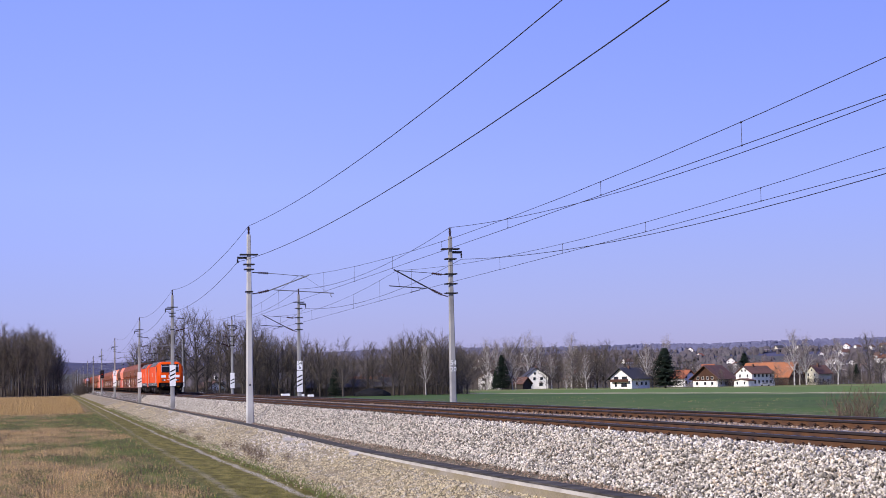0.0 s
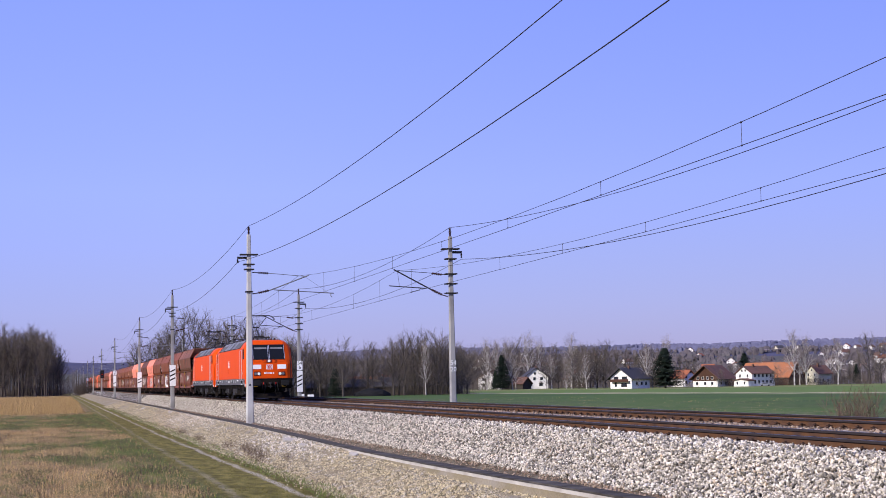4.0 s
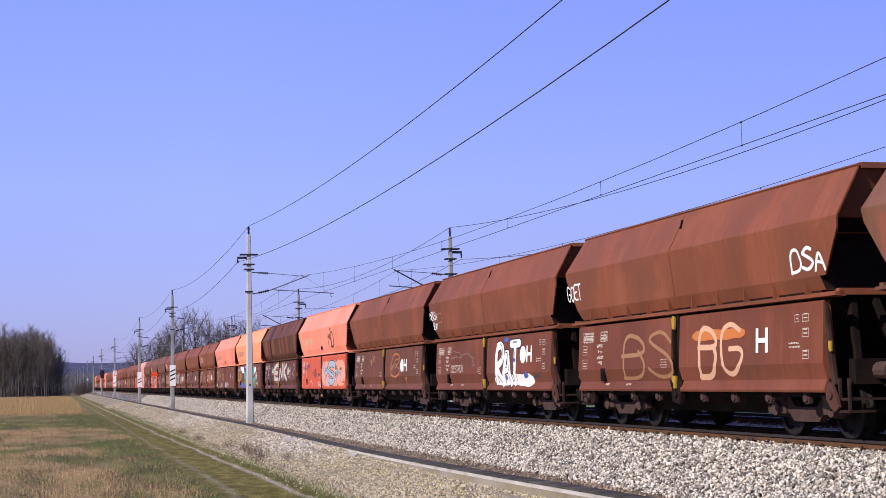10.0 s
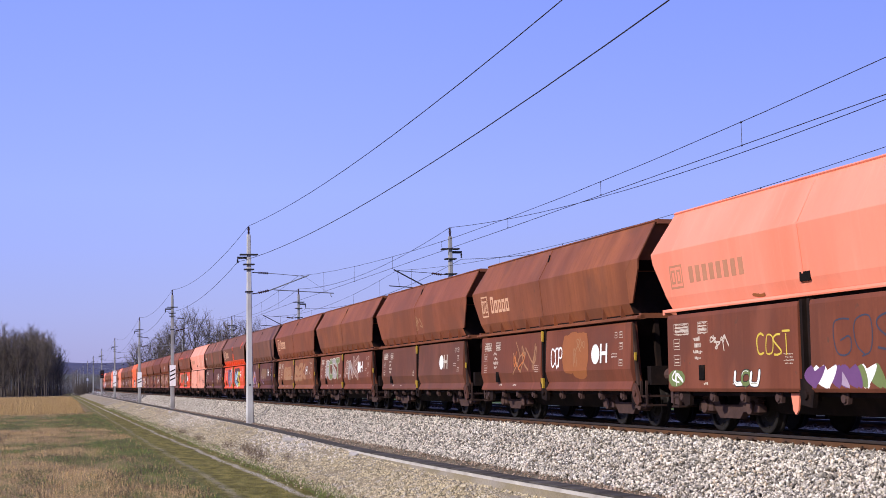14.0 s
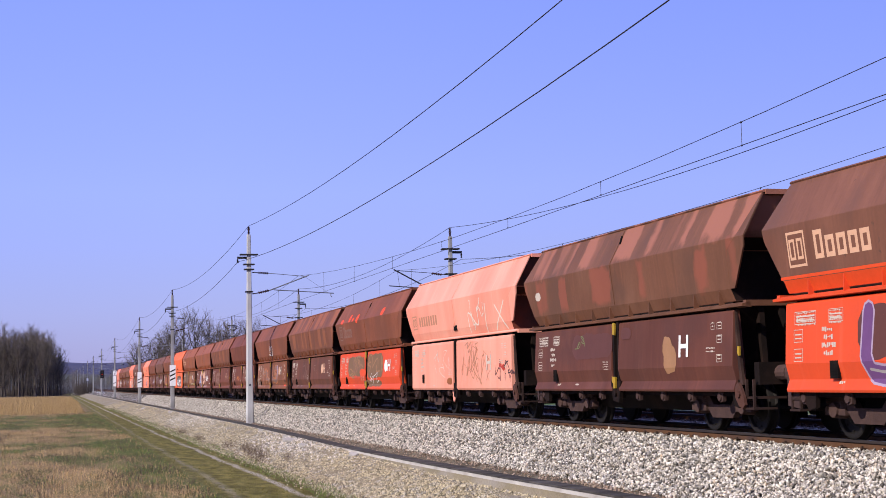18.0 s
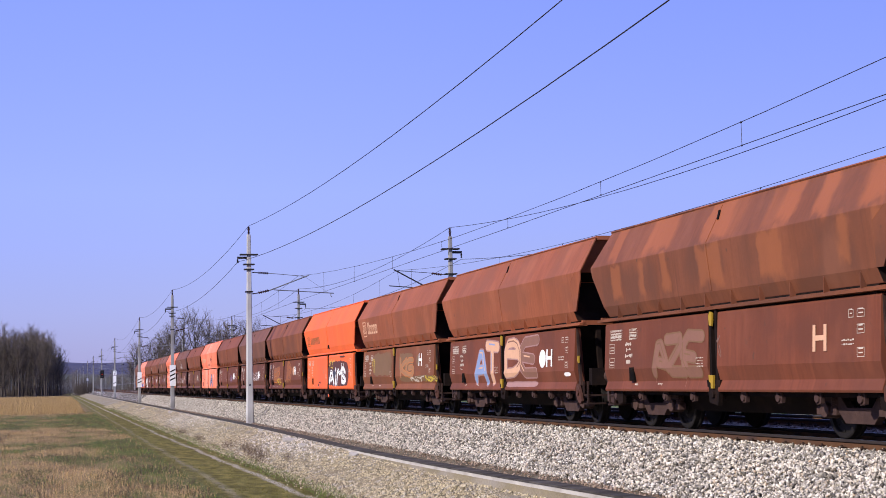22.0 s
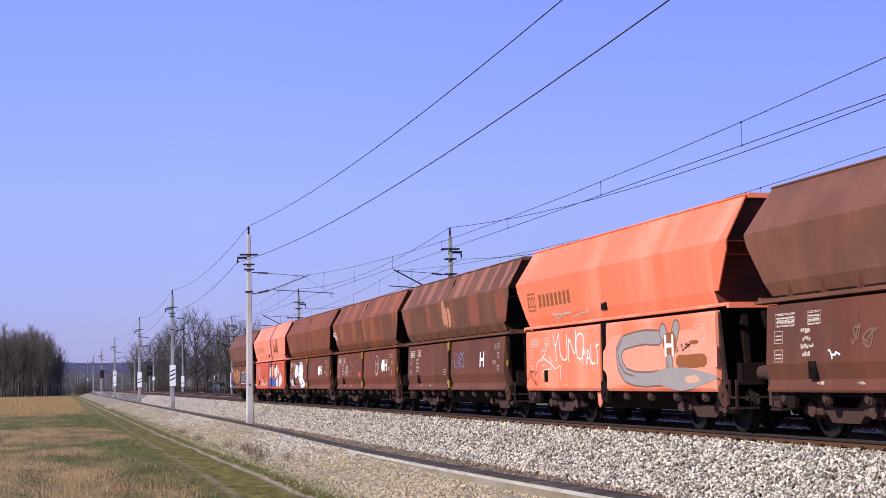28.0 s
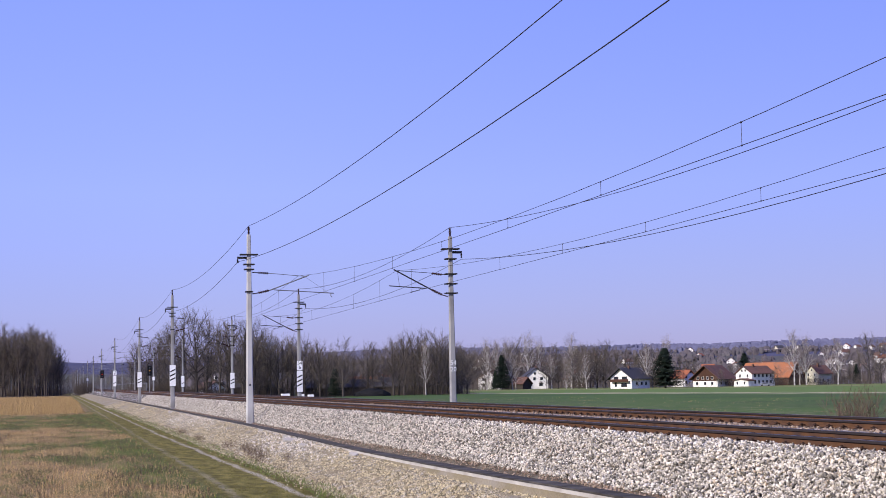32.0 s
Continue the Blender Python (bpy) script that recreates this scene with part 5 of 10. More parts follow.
    bm = bm_new()
    box(bm, -0.7, 0.7, 6.5, 12.4, 0.4, 0.9)
    part("transformer_tank", bm, UNDER, th)
    return th


LOCO_WHEEL = wheelset_mesh(0.625)
LOCOS = [locomotive(NOSE, False), locomotive(NOSE + LEN - 0.25, True)]
tagged(LOCOS[1], "orange-red electric locomotive coupled behind the leading one, its rear pantograph raised")
# ---- hopper wagons ----
def paint(name, base, second, amount, streak=0.75, vary=0.14, size=0.9, rough=0.62):
    m = material(name, base, rough, vary=vary, size=size, fine=14, bump=0.06, second=second, amount=amount, streak=streak, drift=23.0, panel=1.21 if base[0] < 0.4 else 0.0, spec=0.12 if base[0] < 0.4 else 0.3)
    # dirt that has run down in fine lines, and chips with rust in them
    N, L = m.node_tree.nodes, m.node_tree.links
    bsdf = N["Principled BSDF"]
    col = bsdf.inputs["Base Color"].links[0].from_socket
    tc, oi, ad = N.new("ShaderNodeTexCoord"), N.new("ShaderNodeObjectInfo"), N.new("ShaderNodeVectorMath")
    ad.operation = "MULTIPLY_ADD"
    ad.inputs[1].default_value = (31, 47, 13)
    L.new(oi.outputs["Random"], ad.inputs[0])
    L.new(tc.outputs["Object"], ad.inputs[2])
    worn = ((9.0, 0.07, 0.50, 0.72, tuple(c * 0.62 for c in base)), (7.0, 0.10, 0.58, 0.80, tuple(min(0.85, c * 1.35 + e) for c, e in zip(base, (0.032, 0.013, 0.006)))), (5.5, 0.8, 0.68, 0.73, (0.085, 0.046, 0.032)), (1.1, 0.55, 0.44, 0.70, tuple(c * 0.70 for c in base)), (0.62, 0.9, 0.50, 0.60, (base[0] * 0.70, base[1] * 0.80, base[2] * 0.92)), (0.9, 0.6, 0.56, 0.70, (base[0] * 1.12, base[1] * 1.22, base[2] * 1.3)))
    for scale, stretch, lo, hi, ink in worn if base[0] < 0.4 else ((9.0, 0.07, 0.58, 0.86, tuple(c * 0.80 for c in base)), (6.0, 0.06, 0.56, 0.86, tuple(min(0.85, c * 1.12 + 0.05) for c in base)), (1.4, 0.5, 0.5, 0.8, tuple(c * 0.88 for c in base))):
        mp, n, mr, mx = N.new("ShaderNodeMapping"), N.new("ShaderNodeTexNoise"), N.new("ShaderNodeMapRange"), N.new("ShaderNodeMix")
        mp.inputs["Scale"].default_value = (0.3, 1, stretch)
        mp.inputs["Location"].default_value = (scale, 0.3 * scale, 0)
        n.inputs["Scale"].default_value, n.inputs["Detail"].default_value = scale, 5
        mr.inputs["From Min"].default_value, mr.inputs["From Max"].default_value = lo, hi
        mr.inputs["To Max"].default_value = 0.42 if stretch < 0.2 else 0.75
        mx.data_type = "RGBA"
        mx.inputs[7].default_value = (*ink, 1)
        L.new(ad.outputs[0], mp.inputs["Vector"])
        L.new(mp.outputs[0], n.inputs["Vector"])
        L.new(n.outputs["Fac"], mr.inputs["Value"])
        L.new(mr.outputs[0], mx.inputs[0])
        L.new(col, mx.inputs[6])
        col = mx.outputs[2]
    L.new(col, bsdf.inputs["Base Color"])
    return m


def banded(m, fields):
    """Upright bands along the side where older paint shows through, soft at their edges: colour, how wide, how many, from and to which height."""
    N, L = m.node_tree.nodes, m.node_tree.links
    bsdf = N["Principled BSDF"]
    col = bsdf.inputs["Base Color"].links[0].from_socket
    tc, oi, sp = N.new("ShaderNodeTexCoord"), N.new("ShaderNodeObjectInfo"), N.new("ShaderNodeSeparateXYZ")
    L.new(tc.outputs["Object"], sp.inputs[0])

    def calc(op, a, b, c=0.0):
        k = N.new("ShaderNodeMath")
        k.operation = op
        for i, v in enumerate((a, b, c)):
            if isinstance(v, (int, float)):
                k.inputs[i].default_value = v
            else:
                L.new(v, k.inputs[i])
        return k.outputs[0]

    def step(v, a, b):
        k = N.new("ShaderNodeMapRange")
        k.interpolation_type = "SMOOTHSTEP"
        k.inputs["From Min"].default_value, k.inputs["From Max"].default_value = a, b
        L.new(v, k.inputs["Value"])
        return k.outputs[0]

    rag = N.new("ShaderNodeTexNoise")
    rag.inputs["Scale"].default_value, rag.inputs["Detail"].default_value = 2.6, 5
    L.new(tc.outputs["Object"], rag.inputs["Vector"])
    z = calc("MULTIPLY_ADD", calc("SUBTRACT", rag.outputs["Fac"], 0.5), 0.55, sp.outputs["Z"])
    y = calc("MULTIPLY_ADD", oi.outputs["Random"], 61.0, sp.outputs["Y"])
    y = calc("MULTIPLY_ADD", rag.outputs["Fac"], 0.35, y)
    for ink, scale, cut, z0, z1, strength in fields:
        n = N.new("ShaderNodeTexNoise")
        n.noise_dimensions = "1D"
        n.inputs["Scale"].default_value, n.inputs["Detail"].default_value = scale, 1.0
        L.new(y, n.inputs["W"])
        f = calc("MULTIPLY", step(n.outputs["Fac"], cut - 0.03, cut + 0.05), calc("MULTIPLY", step(z, z0, z0 + 0.18), step(z, z1, z1 - 0.12)))
        k = N.new("ShaderNodeMix")
        k.data_type = "RGBA"
        k.inputs[7].default_value = (*ink, 1)
        L.new(calc("MULTIPLY", f, strength), k.inputs[0])
        L.new(col, k.inputs[6])
        col = k.outputs[2]
    L.new(col, bsdf.inputs["Base Color"])
    return m


PAINT = {
    "brown": paint("brown_paint", (0.205, 0.0660, 0.0320), (0.150, 0.0525, 0.0275), 0.4),
    "red_brown": paint("red_brown_paint", (0.160, 0.0500, 0.0265), (0.120, 0.0420, 0.0245), 0.4),
    "dark_brown": paint("dark_brown_paint", (0.134, 0.0490, 0.0285), (0.100, 0.0405, 0.0250), 0.4),
    "maroon": paint("maroon_paint", (0.112, 0.0400, 0.0265), (0.088, 0.0350, 0.0245), 0.4),
    "dusty_brown": paint("dusty_brown_paint", (0.168, 0.0715, 0.0440), (0.135, 0.0580, 0.0365), 0.4),
    "rusty": paint("rusty_paint", (0.188, 0.063, 0.031), (0.24, 0.080, 0.032), 0.45, 0.92),
    "striped": banded(paint("striped_paint", (0.146, 0.064, 0.036), (0.118, 0.054, 0.032), 0.3), [((0.235, 0.072, 0.044), 0.75, 0.57, 2.50, 3.42, 0.75), ((0.30, 0.118, 0.075), 0.95, 0.53, 3.36, 4.3, 0.75)]),
    "patched": banded(paint("patched_paint", (0.166, 0.061, 0.033), (0.195, 0.068, 0.033), 0.4, 1.0, size=1.2), [((0.27, 0.094, 0.040), 0.85, 0.54, 2.55, 3.42, 0.65), ((0.31, 0.100, 0.041), 0.75, 0.50, 3.36, 4.3, 0.58)]),
    "mottled": banded(paint("mottled_paint", (0.100, 0.040, 0.0215), (0.082, 0.035, 0.0200), 0.4), [((0.205, 0.060, 0.024), 0.8, 0.53, 2.50, 3.42, 0.7), ((0.175, 0.055, 0.024), 0.7, 0.52, 3.36, 4.3, 0.6)]),
    "ochre": paint("ochre_paint", (0.205, 0.0720, 0.0330), (0.155, 0.0590, 0.0300), 0.4, 0.8),
    "orange_brown": paint("orange_brown_paint", (0.275, 0.086, 0.040), (0.215, 0.072, 0.036), 0.4, 0.8),
    "pink": paint("pink_paint", (0.7344, 0.24, 0.1507), (0.6734, 0.1884, 0.1058), 0.45, 0.9, 0.06),
    "pale_pink": paint("pale_pink_paint", (0.69, 0.30, 0.205), (0.64, 0.22, 0.14), 0.45, 0.9, 0.06),
    "light_orange": paint("light_orange_paint", (0.775, 0.29, 0.135), (0.735, 0.24, 0.10), 0.4, 0.9, 0.05),
    "orange": paint("orange_paint", (0.7344, 0.1272, 0.02794), (0.632, 0.1076, 0.03231), 0.4, 0.9, 0.06),
    "coral": paint("coral_paint", (0.734, 0.169, 0.0777), (0.76, 0.30, 0.19), 0.4, 0.95, 0.06),
    "brick": paint("brick_paint", (0.50, 0.084, 0.032), (0.38, 0.068, 0.032), 0.4, 0.8, 0.08),
    "red": paint("red_paint", (0.59, 0.062, 0.013), (0.43, 0.052, 0.018), 0.3, 0.8, 0.08),
}
INKS = {n: material("ink_" + n, c, 0.6, vary=0.14, size=3, fine=20, bump=0.0, drift=11.0) for n, c in {
    "white": (0.72, 0.71, 0.68), "grey": (0.274, 0.251, 0.236), "black": (0.019, 0.0175, 0.0175), "teal": (0.076, 0.289, 0.236), "blue": (0.0532, 0.0988, 0.319), "sky": (0.228, 0.395, 0.502), "purple": (0.122, 0.0532, 0.144),
    "yellow": (0.502, 0.38, 0.0532), "tan": (0.274, 0.144, 0.0684), "orange": (0.441, 0.144, 0.0342), "cream": (0.471, 0.403, 0.327), "green": (0.129, 0.167, 0.057), "navy": (0.038, 0.0418, 0.0646), "faded": (0.171, 0.095, 0.0699),
    "redink": (0.38, 0.038, 0.0228), "lilac": (0.319, 0.243, 0.319), "peach": (0.547, 0.319, 0.198), "brownish": (0.0912, 0.0342, 0.0266), "dusty": (0.20, 0.098, 0.066), "markbrown": (0.40, 0.185, 0.105), "rustpatch": (0.25, 0.085, 0.026), "redpaint": (0.59, 0.062, 0.013), "pinkfade": (0.66, 0.27, 0.175), "grey_sky": (0.30, 0.36, 0.40), "camo": (0.160, 0.090, 0.044), "lilac_brown": (0.30, 0.17, 0.15), "sky_blue": (0.20, 0.26, 0.42), "peach_white": (0.62, 0.52, 0.42)}.items()}
IRONRUST = material("wagon_iron", (0.012, 0.0085, 0.0075), 0.75, 0.1, vary=0.3, size=3, fine=25, bump=0.15, second=(0.026, 0.015, 0.012), amount=0.3, spec=0.04)
BOGIE = material("bogie_rust", (0.054, 0.031, 0.027), 0.8, 0.1, vary=0.3, size=4, fine=25, bump=0.2, second=(0.085, 0.048, 0.038), amount=0.3)
STEPRUST = material("step_rust", (0.030, 0.0175, 0.0145), 0.8, 0.05, vary=0.3, size=4, fine=25, bump=0.15, second=(0.055, 0.030, 0.023), amount=0.3, spec=0.1)
CAM = material("cam_rust", (0.070, 0.030, 0.021), 0.75, 0.0, vary=0.3, size=4, fine=25, bump=0.15, second=(0.07, 0.035, 0.027), amount=0.4, spec=0.15)

# dark red of the end walls, their shade put into the colour
ENDSHADE = material("end_wall_shade_red", (0.15, 0.036, 0.02), 0.8, vary=0.2, size=2, fine=20, bump=0.1, second=(0.06, 0.03, 0.022), amount=0.4, spec=0.15)

WLEN = 12.54


def upper_x(z):
    return float(np.interp(z, [2.30, 2.52, 3.38, 4.14], [1.345, 1.435, 1.53, 1.13]))


def upper_x_smooth(z):
    """The later type has no inward fold at its foot."""
    return float(np.interp(z, [2.30, 2.52, 3.38, 4.14], [1.37, 1.435, 1.53, 1.13]))


def lower_x(z):
    return float(np.interp(z, [0.78, 0.94, 1.19, 2.15], [1.475, 1.415, 1.478, 1.43]))


def ring4(z, hx, u0, u1):
    return [(-hx, u0, z), (hx, u0, z), (hx, u1, z), (-hx, u1, z)]


def wagon_meshes(new_type):
    """The bare metal of a wagon, part by part: name, mesh builder, which paint it takes."""
    P = {}
    # upper hopper, open at the top
    bm = bm_new()
    tz = 4.16 if new_type else 4.14
    zs, hx = (2.30, 2.52, 3.18, 3.38, tz), (1.37 if new_type else 1.345, 1.435, 1.51, 1.53, 1.13)
    edge, wall = (1.25, 1.08, 0.58, 0.53, 0.50), (1.25, 1.26, 1.20, 0.84, 0.52)
    loft(bm, [ring4(z, h, w, b) for z, h, w, b in zip(zs, hx, wall, (11.80, 11.92, 12.36, 12.40, 12.05))] + [ ring4(tz, 1.06, 0.58, 11.97), ring4(3.5, 1.2, 1.0, 11.75), ring4(3.3, 1.1, 1.4, 11.5)])
    bmesh.ops.recalc_face_normals(bm, faces=bm.faces)
    # end wall faces take a near-black or dark red that holds the gap's shade
    for f in bm.faces:
        c = f.calc_center_median()
        if c.z < (tz - 0.1 if new_type else 3.36) and abs(f.normal.x) < 0.3:
            f.material_index = 1
    P["upper_hopper"] = (finish(bm, "upper_hopper", [IRONRUST, ENDSHADE if new_type else IRONRUST], 0.012), "up")
    # the side sheets stand out past the sloping end wall
    for s in (-1, 1):
        bm = bm_new()
        loft(bm, [[(s * hx[i], edge[i], zs[i]), (s * hx[i], wall[i], zs[i]), (s * (hx[i] - 0.03), wall[i], zs[i]), (s * (hx[i] - 0.03), edge[i], zs[i])] for i in range(1, 5)])
        bmesh.ops.recalc_face_normals(bm, faces=bm.faces)
        P["side_sheet" + ("" if s < 0 else "_far")] = (finish(bm, "side_sheet", IRONRUST), "up")
    if not new_type:
        bm = bm_new()
        A = [(-upper_x(z) - 0.004, u, z) for u, z in ((6.50, 3.80), (6.57, 3.80), (6.66, 3.97), (6.59, 3.97))]
        loft(bm, [A, [(x - 0.012, y, z + 0.014) for x, y, z in A]])
        P["lifting_slot"] = (finish(bm, "lifting_slot", UNDER), "keep")
    bm = bm_new()
    for s in (-1, 1):
        prism(bm, [(s * 1.145, tz - 0.03), (s * 1.165, tz - 0.005), (s * 1.13, tz + 0.022), (s * 1.06, tz + 0.022), (s * 1.06, tz - 0.02)], "y", 0.48, 12.07)
    box(bm, -1.1, 1.1, 0.46, 0.54, tz - 0.06, tz + 0.028)
    box(bm, -1.1, 1.1, 12.01, 12.09, tz - 0.06, tz + 0.028)
    P["top_rim"] = (finish(bm, "top_rim", IRONRUST), "up")
    bm = bm_new()
    if new_type:
        for s in (-1, 1):
            prism(bm, [(s * 1.36, 2.235), (s * 1.425, 2.235), (s * 1.43, 2.26), (s * 1.40, 2.30), (s * 1.36, 2.30)], "y", 0.85, 12.1)
    else:
        for s in (-1, 1):
            prism(bm, [(s * 1.30, 2.18), (s * 1.475, 2.195), (s * 1.48, 2.235), (s * 1.33, 2.275)], "y", 0.75, 12.2)
    for u in (0.75, 12.1):
        box(bm, -1.4, 1.4, u, u + 0.1, 2.2, 2.3)
    P["waist_ledge"] = (finish(bm, "waist_ledge", IRONRUST), "up")
    # core under the doors
    bm = bm_new()
    loft(bm, [ring4(0.36, 0.80, 4.0, 8.7), ring4(0.66, 0.95, 2.6, 10.2), ring4(1.3, 1.30, 2.0, 11.2), ring4(2.32, 1.34, 1.35, 11.75)])
    P["discharge_funnel"] = (finish(bm, "discharge_funnel", IRONRUST), "iron")
    for nm, u0, u1 in (("front_door", 1.20, 6.46), ("rear_door", 6.84, 11.86)):
        for s in (-1, 1):
            bm = bm_new()
            if new_type:
                out = [(1.36, 2.18), (1.445, 2.17), (1.462, 2.10), (1.475, 0.80), (1.44, 0.74), (1.36, 0.74)]
            else:
                out = [(1.30, 2.15), (1.395, 2.155), (1.425, 2.12), (1.478, 1.19), (1.415, 0.94), (1.475, 0.78), (1.46, 0.74), (1.20, 0.74)]
            prism(bm, [(s * x, z) for x, z in out], "y", u0, u1)
            far = "" if s < 0 else "_far"
            P[nm + far] = (finish(bm, nm, IRONRUST, 0.008), "low")
            bm = bm_new()
            box(bm, *sorted((s * 1.10, s * 1.33)), u0 - 0.02, u1 + 0.02, 0.665, 0.735)
            P[nm + "_sill" + far] = (finish(bm, nm + "_sill", IRONRUST), "iron")
    for s in (-1, 1):
        bm = bm_new()
        box(bm, *sorted((s * 1.30, s * 1.44)), 6.49, 6.57, 0.60, 2.2)
        box(bm, *sorted((s * 1.30, s * 1.44)), 6.73, 6.81, 0.60, 2.2)
        box(bm, *sorted((s * 1.28, s * 1.36)), 6.57, 6.73, 0.60, 2.2)
        prism(bm, [(6.38, 0.95), (6.92, 0.95), (6.83, 0.55), (6.49, 0.50)], "x", *sorted((s * 1.38, s * 1.46)))
        tube(bm, (s * 1.40, 6.65, 0.70), (s * 1.50, 6.65, 0.70), 0.07, n=8)
        P["centre_post" + ("" if s < 0 else "_far")] = (finish(bm, "centre_post", IRONRUST), "iron")
    if not new_type:
        bm = bm_new()
        prism(bm, [(6.57, 2.13), (6.66, 2.16), (6.71, 2.09), (6.69, 1.92), (6.60, 1.90), (6.575, 2.0)], "x", -1.49, -1.455)
        P["upper_lever"] = (finish(bm, "upper_lever", YELLOW), "keep")
        bm = bm_new()
        prism(bm, [(6.55, 1.03), (6.74, 1.04), (6.72, 0.92), (6.66, 0.90), (6.66, 0.80), (6.58, 0.80)], "x", -1.51, -1.470)
        P["lower_lever"] = (finish(bm, "lower_lever", YELLOW), "keep")
        bm = bm_new()
        prism(bm, [(1.02, 1.52), (1.09, 1.52), (1.10, 1.42), (1.07, 1.36), (1.03, 1.36)], "x", -1.43, -1.40)
        P["end_lever"] = (finish(bm, "end_lever", YELLOW), "keep")
    # end frames: slanting struts under the hopper, headstocks, platforms
    for nm, uu, sg in (("front_end_frame", 0.0, 1), ("rear_end_frame", WLEN, -1)):
        bm = bm_new()

        def v(d):
            return uu + sg * d
        box(bm, -1.28, 1.28, *sorted((v(0.60), v(0.78))), 0.86, 1.24)
        for s in (-1, 1):
            for x in (1.34, 0.8):
                prism(bm, [(v(1.50), 2.2), (v(1.36), 2.2), (v(1.26), 1.0), (v(1.40), 1.0)], "x", *sorted((s * x - 0.05, s * x + 0.05)))
            prism(bm, [(v(1.40), 2.2), (v(1.30), 2.2), (v(0.66), 1.2), (v(0.78), 1.2)], "x", *sorted((s * 0.45 - 0.05, s * 0.45 + 0.05)))
            prism(bm, [(v(0.62), 1.2), (v(2.6), 1.2), (v(2.6), 0.86), (v(0.62), 0.86)], "x", *sorted((s * 0.78, s * 0.92)))
            prism(bm, [(v(1.05), 0.95), (v(1.46), 0.95), (v(1.40), 0.50), (v(1.20), 0.46), (v(1.05), 0.62)], "x", *sorted((s * 1.30, s * 1.38)))
        prism(bm, [(v(1.5), 2.2), (v(1.4), 2.2), (v(2.0), 0.8), (v(2.2), 0.8)], "x", -1.25, 1.25)
        P[nm] = (finish(bm, nm, IRONRUST), "iron")
        bm = bm_new()
        box(bm, -1.38, -0.75, *sorted((v(0.66), v(1.05))), 0.62, 0.66)
        box(bm, -1.40, -0.95, *sorted((v(0.62), v(0.95))), 0.44, 0.475)
        for d in (0.66, 0.92):
            box(bm, -1.38, -1.34, v(d) - 0.02, v(d) + 0.02, 0.44, 0.95)
        P[nm.replace("_frame", "_step")] = (finish(bm, "step", STEPRUST), "keep")
        for s in (-1, 1):
            bm = bm_new()
            tube(bm, (s * 0.875, v(0.60), 1.06), (s * 0.875, v(0.28), 1.06), 0.13, n=12)
            tube(bm, (s * 0.875, v(0.30), 1.06), (s * 0.875, v(0.05), 1.06), 0.085, n=12)
            tube(bm, (s * 0.875, v(0.06), 1.06), (s * 0.875, v(0.0), 1.06), 0.23, 0.21, 16)
            P[nm[:5] + ("l" if s < 0 else "r") + "_buffer"] = (finish(bm, "buffer", BOGIE), "keep")
        bm = bm_new()
        pipe(bm, [(0, v(0.6), 1.06), (0, v(0.15), 1.04), (0.05, v(0.02), 0.9)], 0.05)
        P[nm[:5] + "_coupling"] = (finish(bm, "coupling", UNDER), "keep")
    bm = bm_new()
    pipe(bm, [(-1.36, v(0.98), 0.66), (-1.36, v(0.98), 1.75), (-1.36, v(0.90), 1.88), (-1.36, v(0.72), 1.88), (-1.36, v(0.64), 1.75), (-1.36, v(0.66), 0.66)], 0.024, 7)
    pipe(bm, [(-1.36, v(0.98), 1.3), (-0.4, v(0.80), 1.3)], 0.018, 6)
    pipe(bm, [(-0.4, v(0.80), 0.9), (-0.4, v(0.80), 1.6)], 0.018, 6)
    P["platform_railing"] = (finish(bm, "platform_railing", STEPRUST), "keep")
    bm = bm_new()
    tube(bm, (-1.1, v(1.15), 0.7), (-1.1, v(1.15), 1.5), 0.04, n=8)
    box(bm, -1.3, -1.0, v(1.25), v(1.05), 1.25, 1.5)
    tube(bm, (-1.32, v(1.15), 1.42), (-1.36, v(1.15), 1.42), 0.17, n=14)
    P["handbrake_stand"] = (finish(bm, "handbrake_stand", STEPRUST), "keep")
    bm = bm_new()
    prism(bm, [(v(0.50), 0.52), (v(0.50), 1.24), (v(0.62), 1.28), (v(1.02), 1.24), (v(1.02), 0.66), (v(0.88), 0.48)], "x", -1.36, -1.28)
    box(bm, -1.375, -1.36, v(0.96), v(0.56), 0.80, 0.83)
    P["end_plate"] = (finish(bm, "end_plate", BOGIE, 0.01), "keep")
    bm = bm_new()
    prism(bm, [(1.20, 0.80), (1.10, 0.90), (1.00, 0.84), (0.88, 0.66), (0.84, 0.52), (0.94, 0.45), (1.06, 0.50), (1.19, 0.64)], "x", -1.45, -1.40)
    tube(bm, (-1.48, 1.04, 0.70), (-1.40, 1.04, 0.70), 0.06, n=8)
    P["door_cam"] = (finish(bm, "door_cam", CAM), "keep")
    bm = bm_new()
    prism(bm, [(1.30, 2.14), (1.20, 2.14), (0.98, 0.86), (1.08, 0.86)], "x", -1.40, -1.35)
    P["door_strut"] = (finish(bm, "door_strut", STEPRUST), "keep")
    bm = bm_new()
    box(bm, -0.25, 0.25, 0.6, WLEN - 0.6, 0.80, 1.05)
    P["centre_sill"] = (finish(bm, "centre_sill", UNDER), "keep")
    # seam and lower details on the seen side
    bm = bm_new()
    for u in (6.62,):
        for z0, z1 in ((2.54, 3.36), (3.40, 4.08)):
            A = [(-upper_x(z0) - 0.012, u, z0), (-upper_x(z0) - 0.012, u + 0.05, z0), (-upper_x(z1) - 0.012, u + 0.05, z1), (-upper_x(z1) - 0.012, u, z1)]
            B = [(x + 0.03, y, z) for x, y, z in A]
            loft(bm, [A, B])
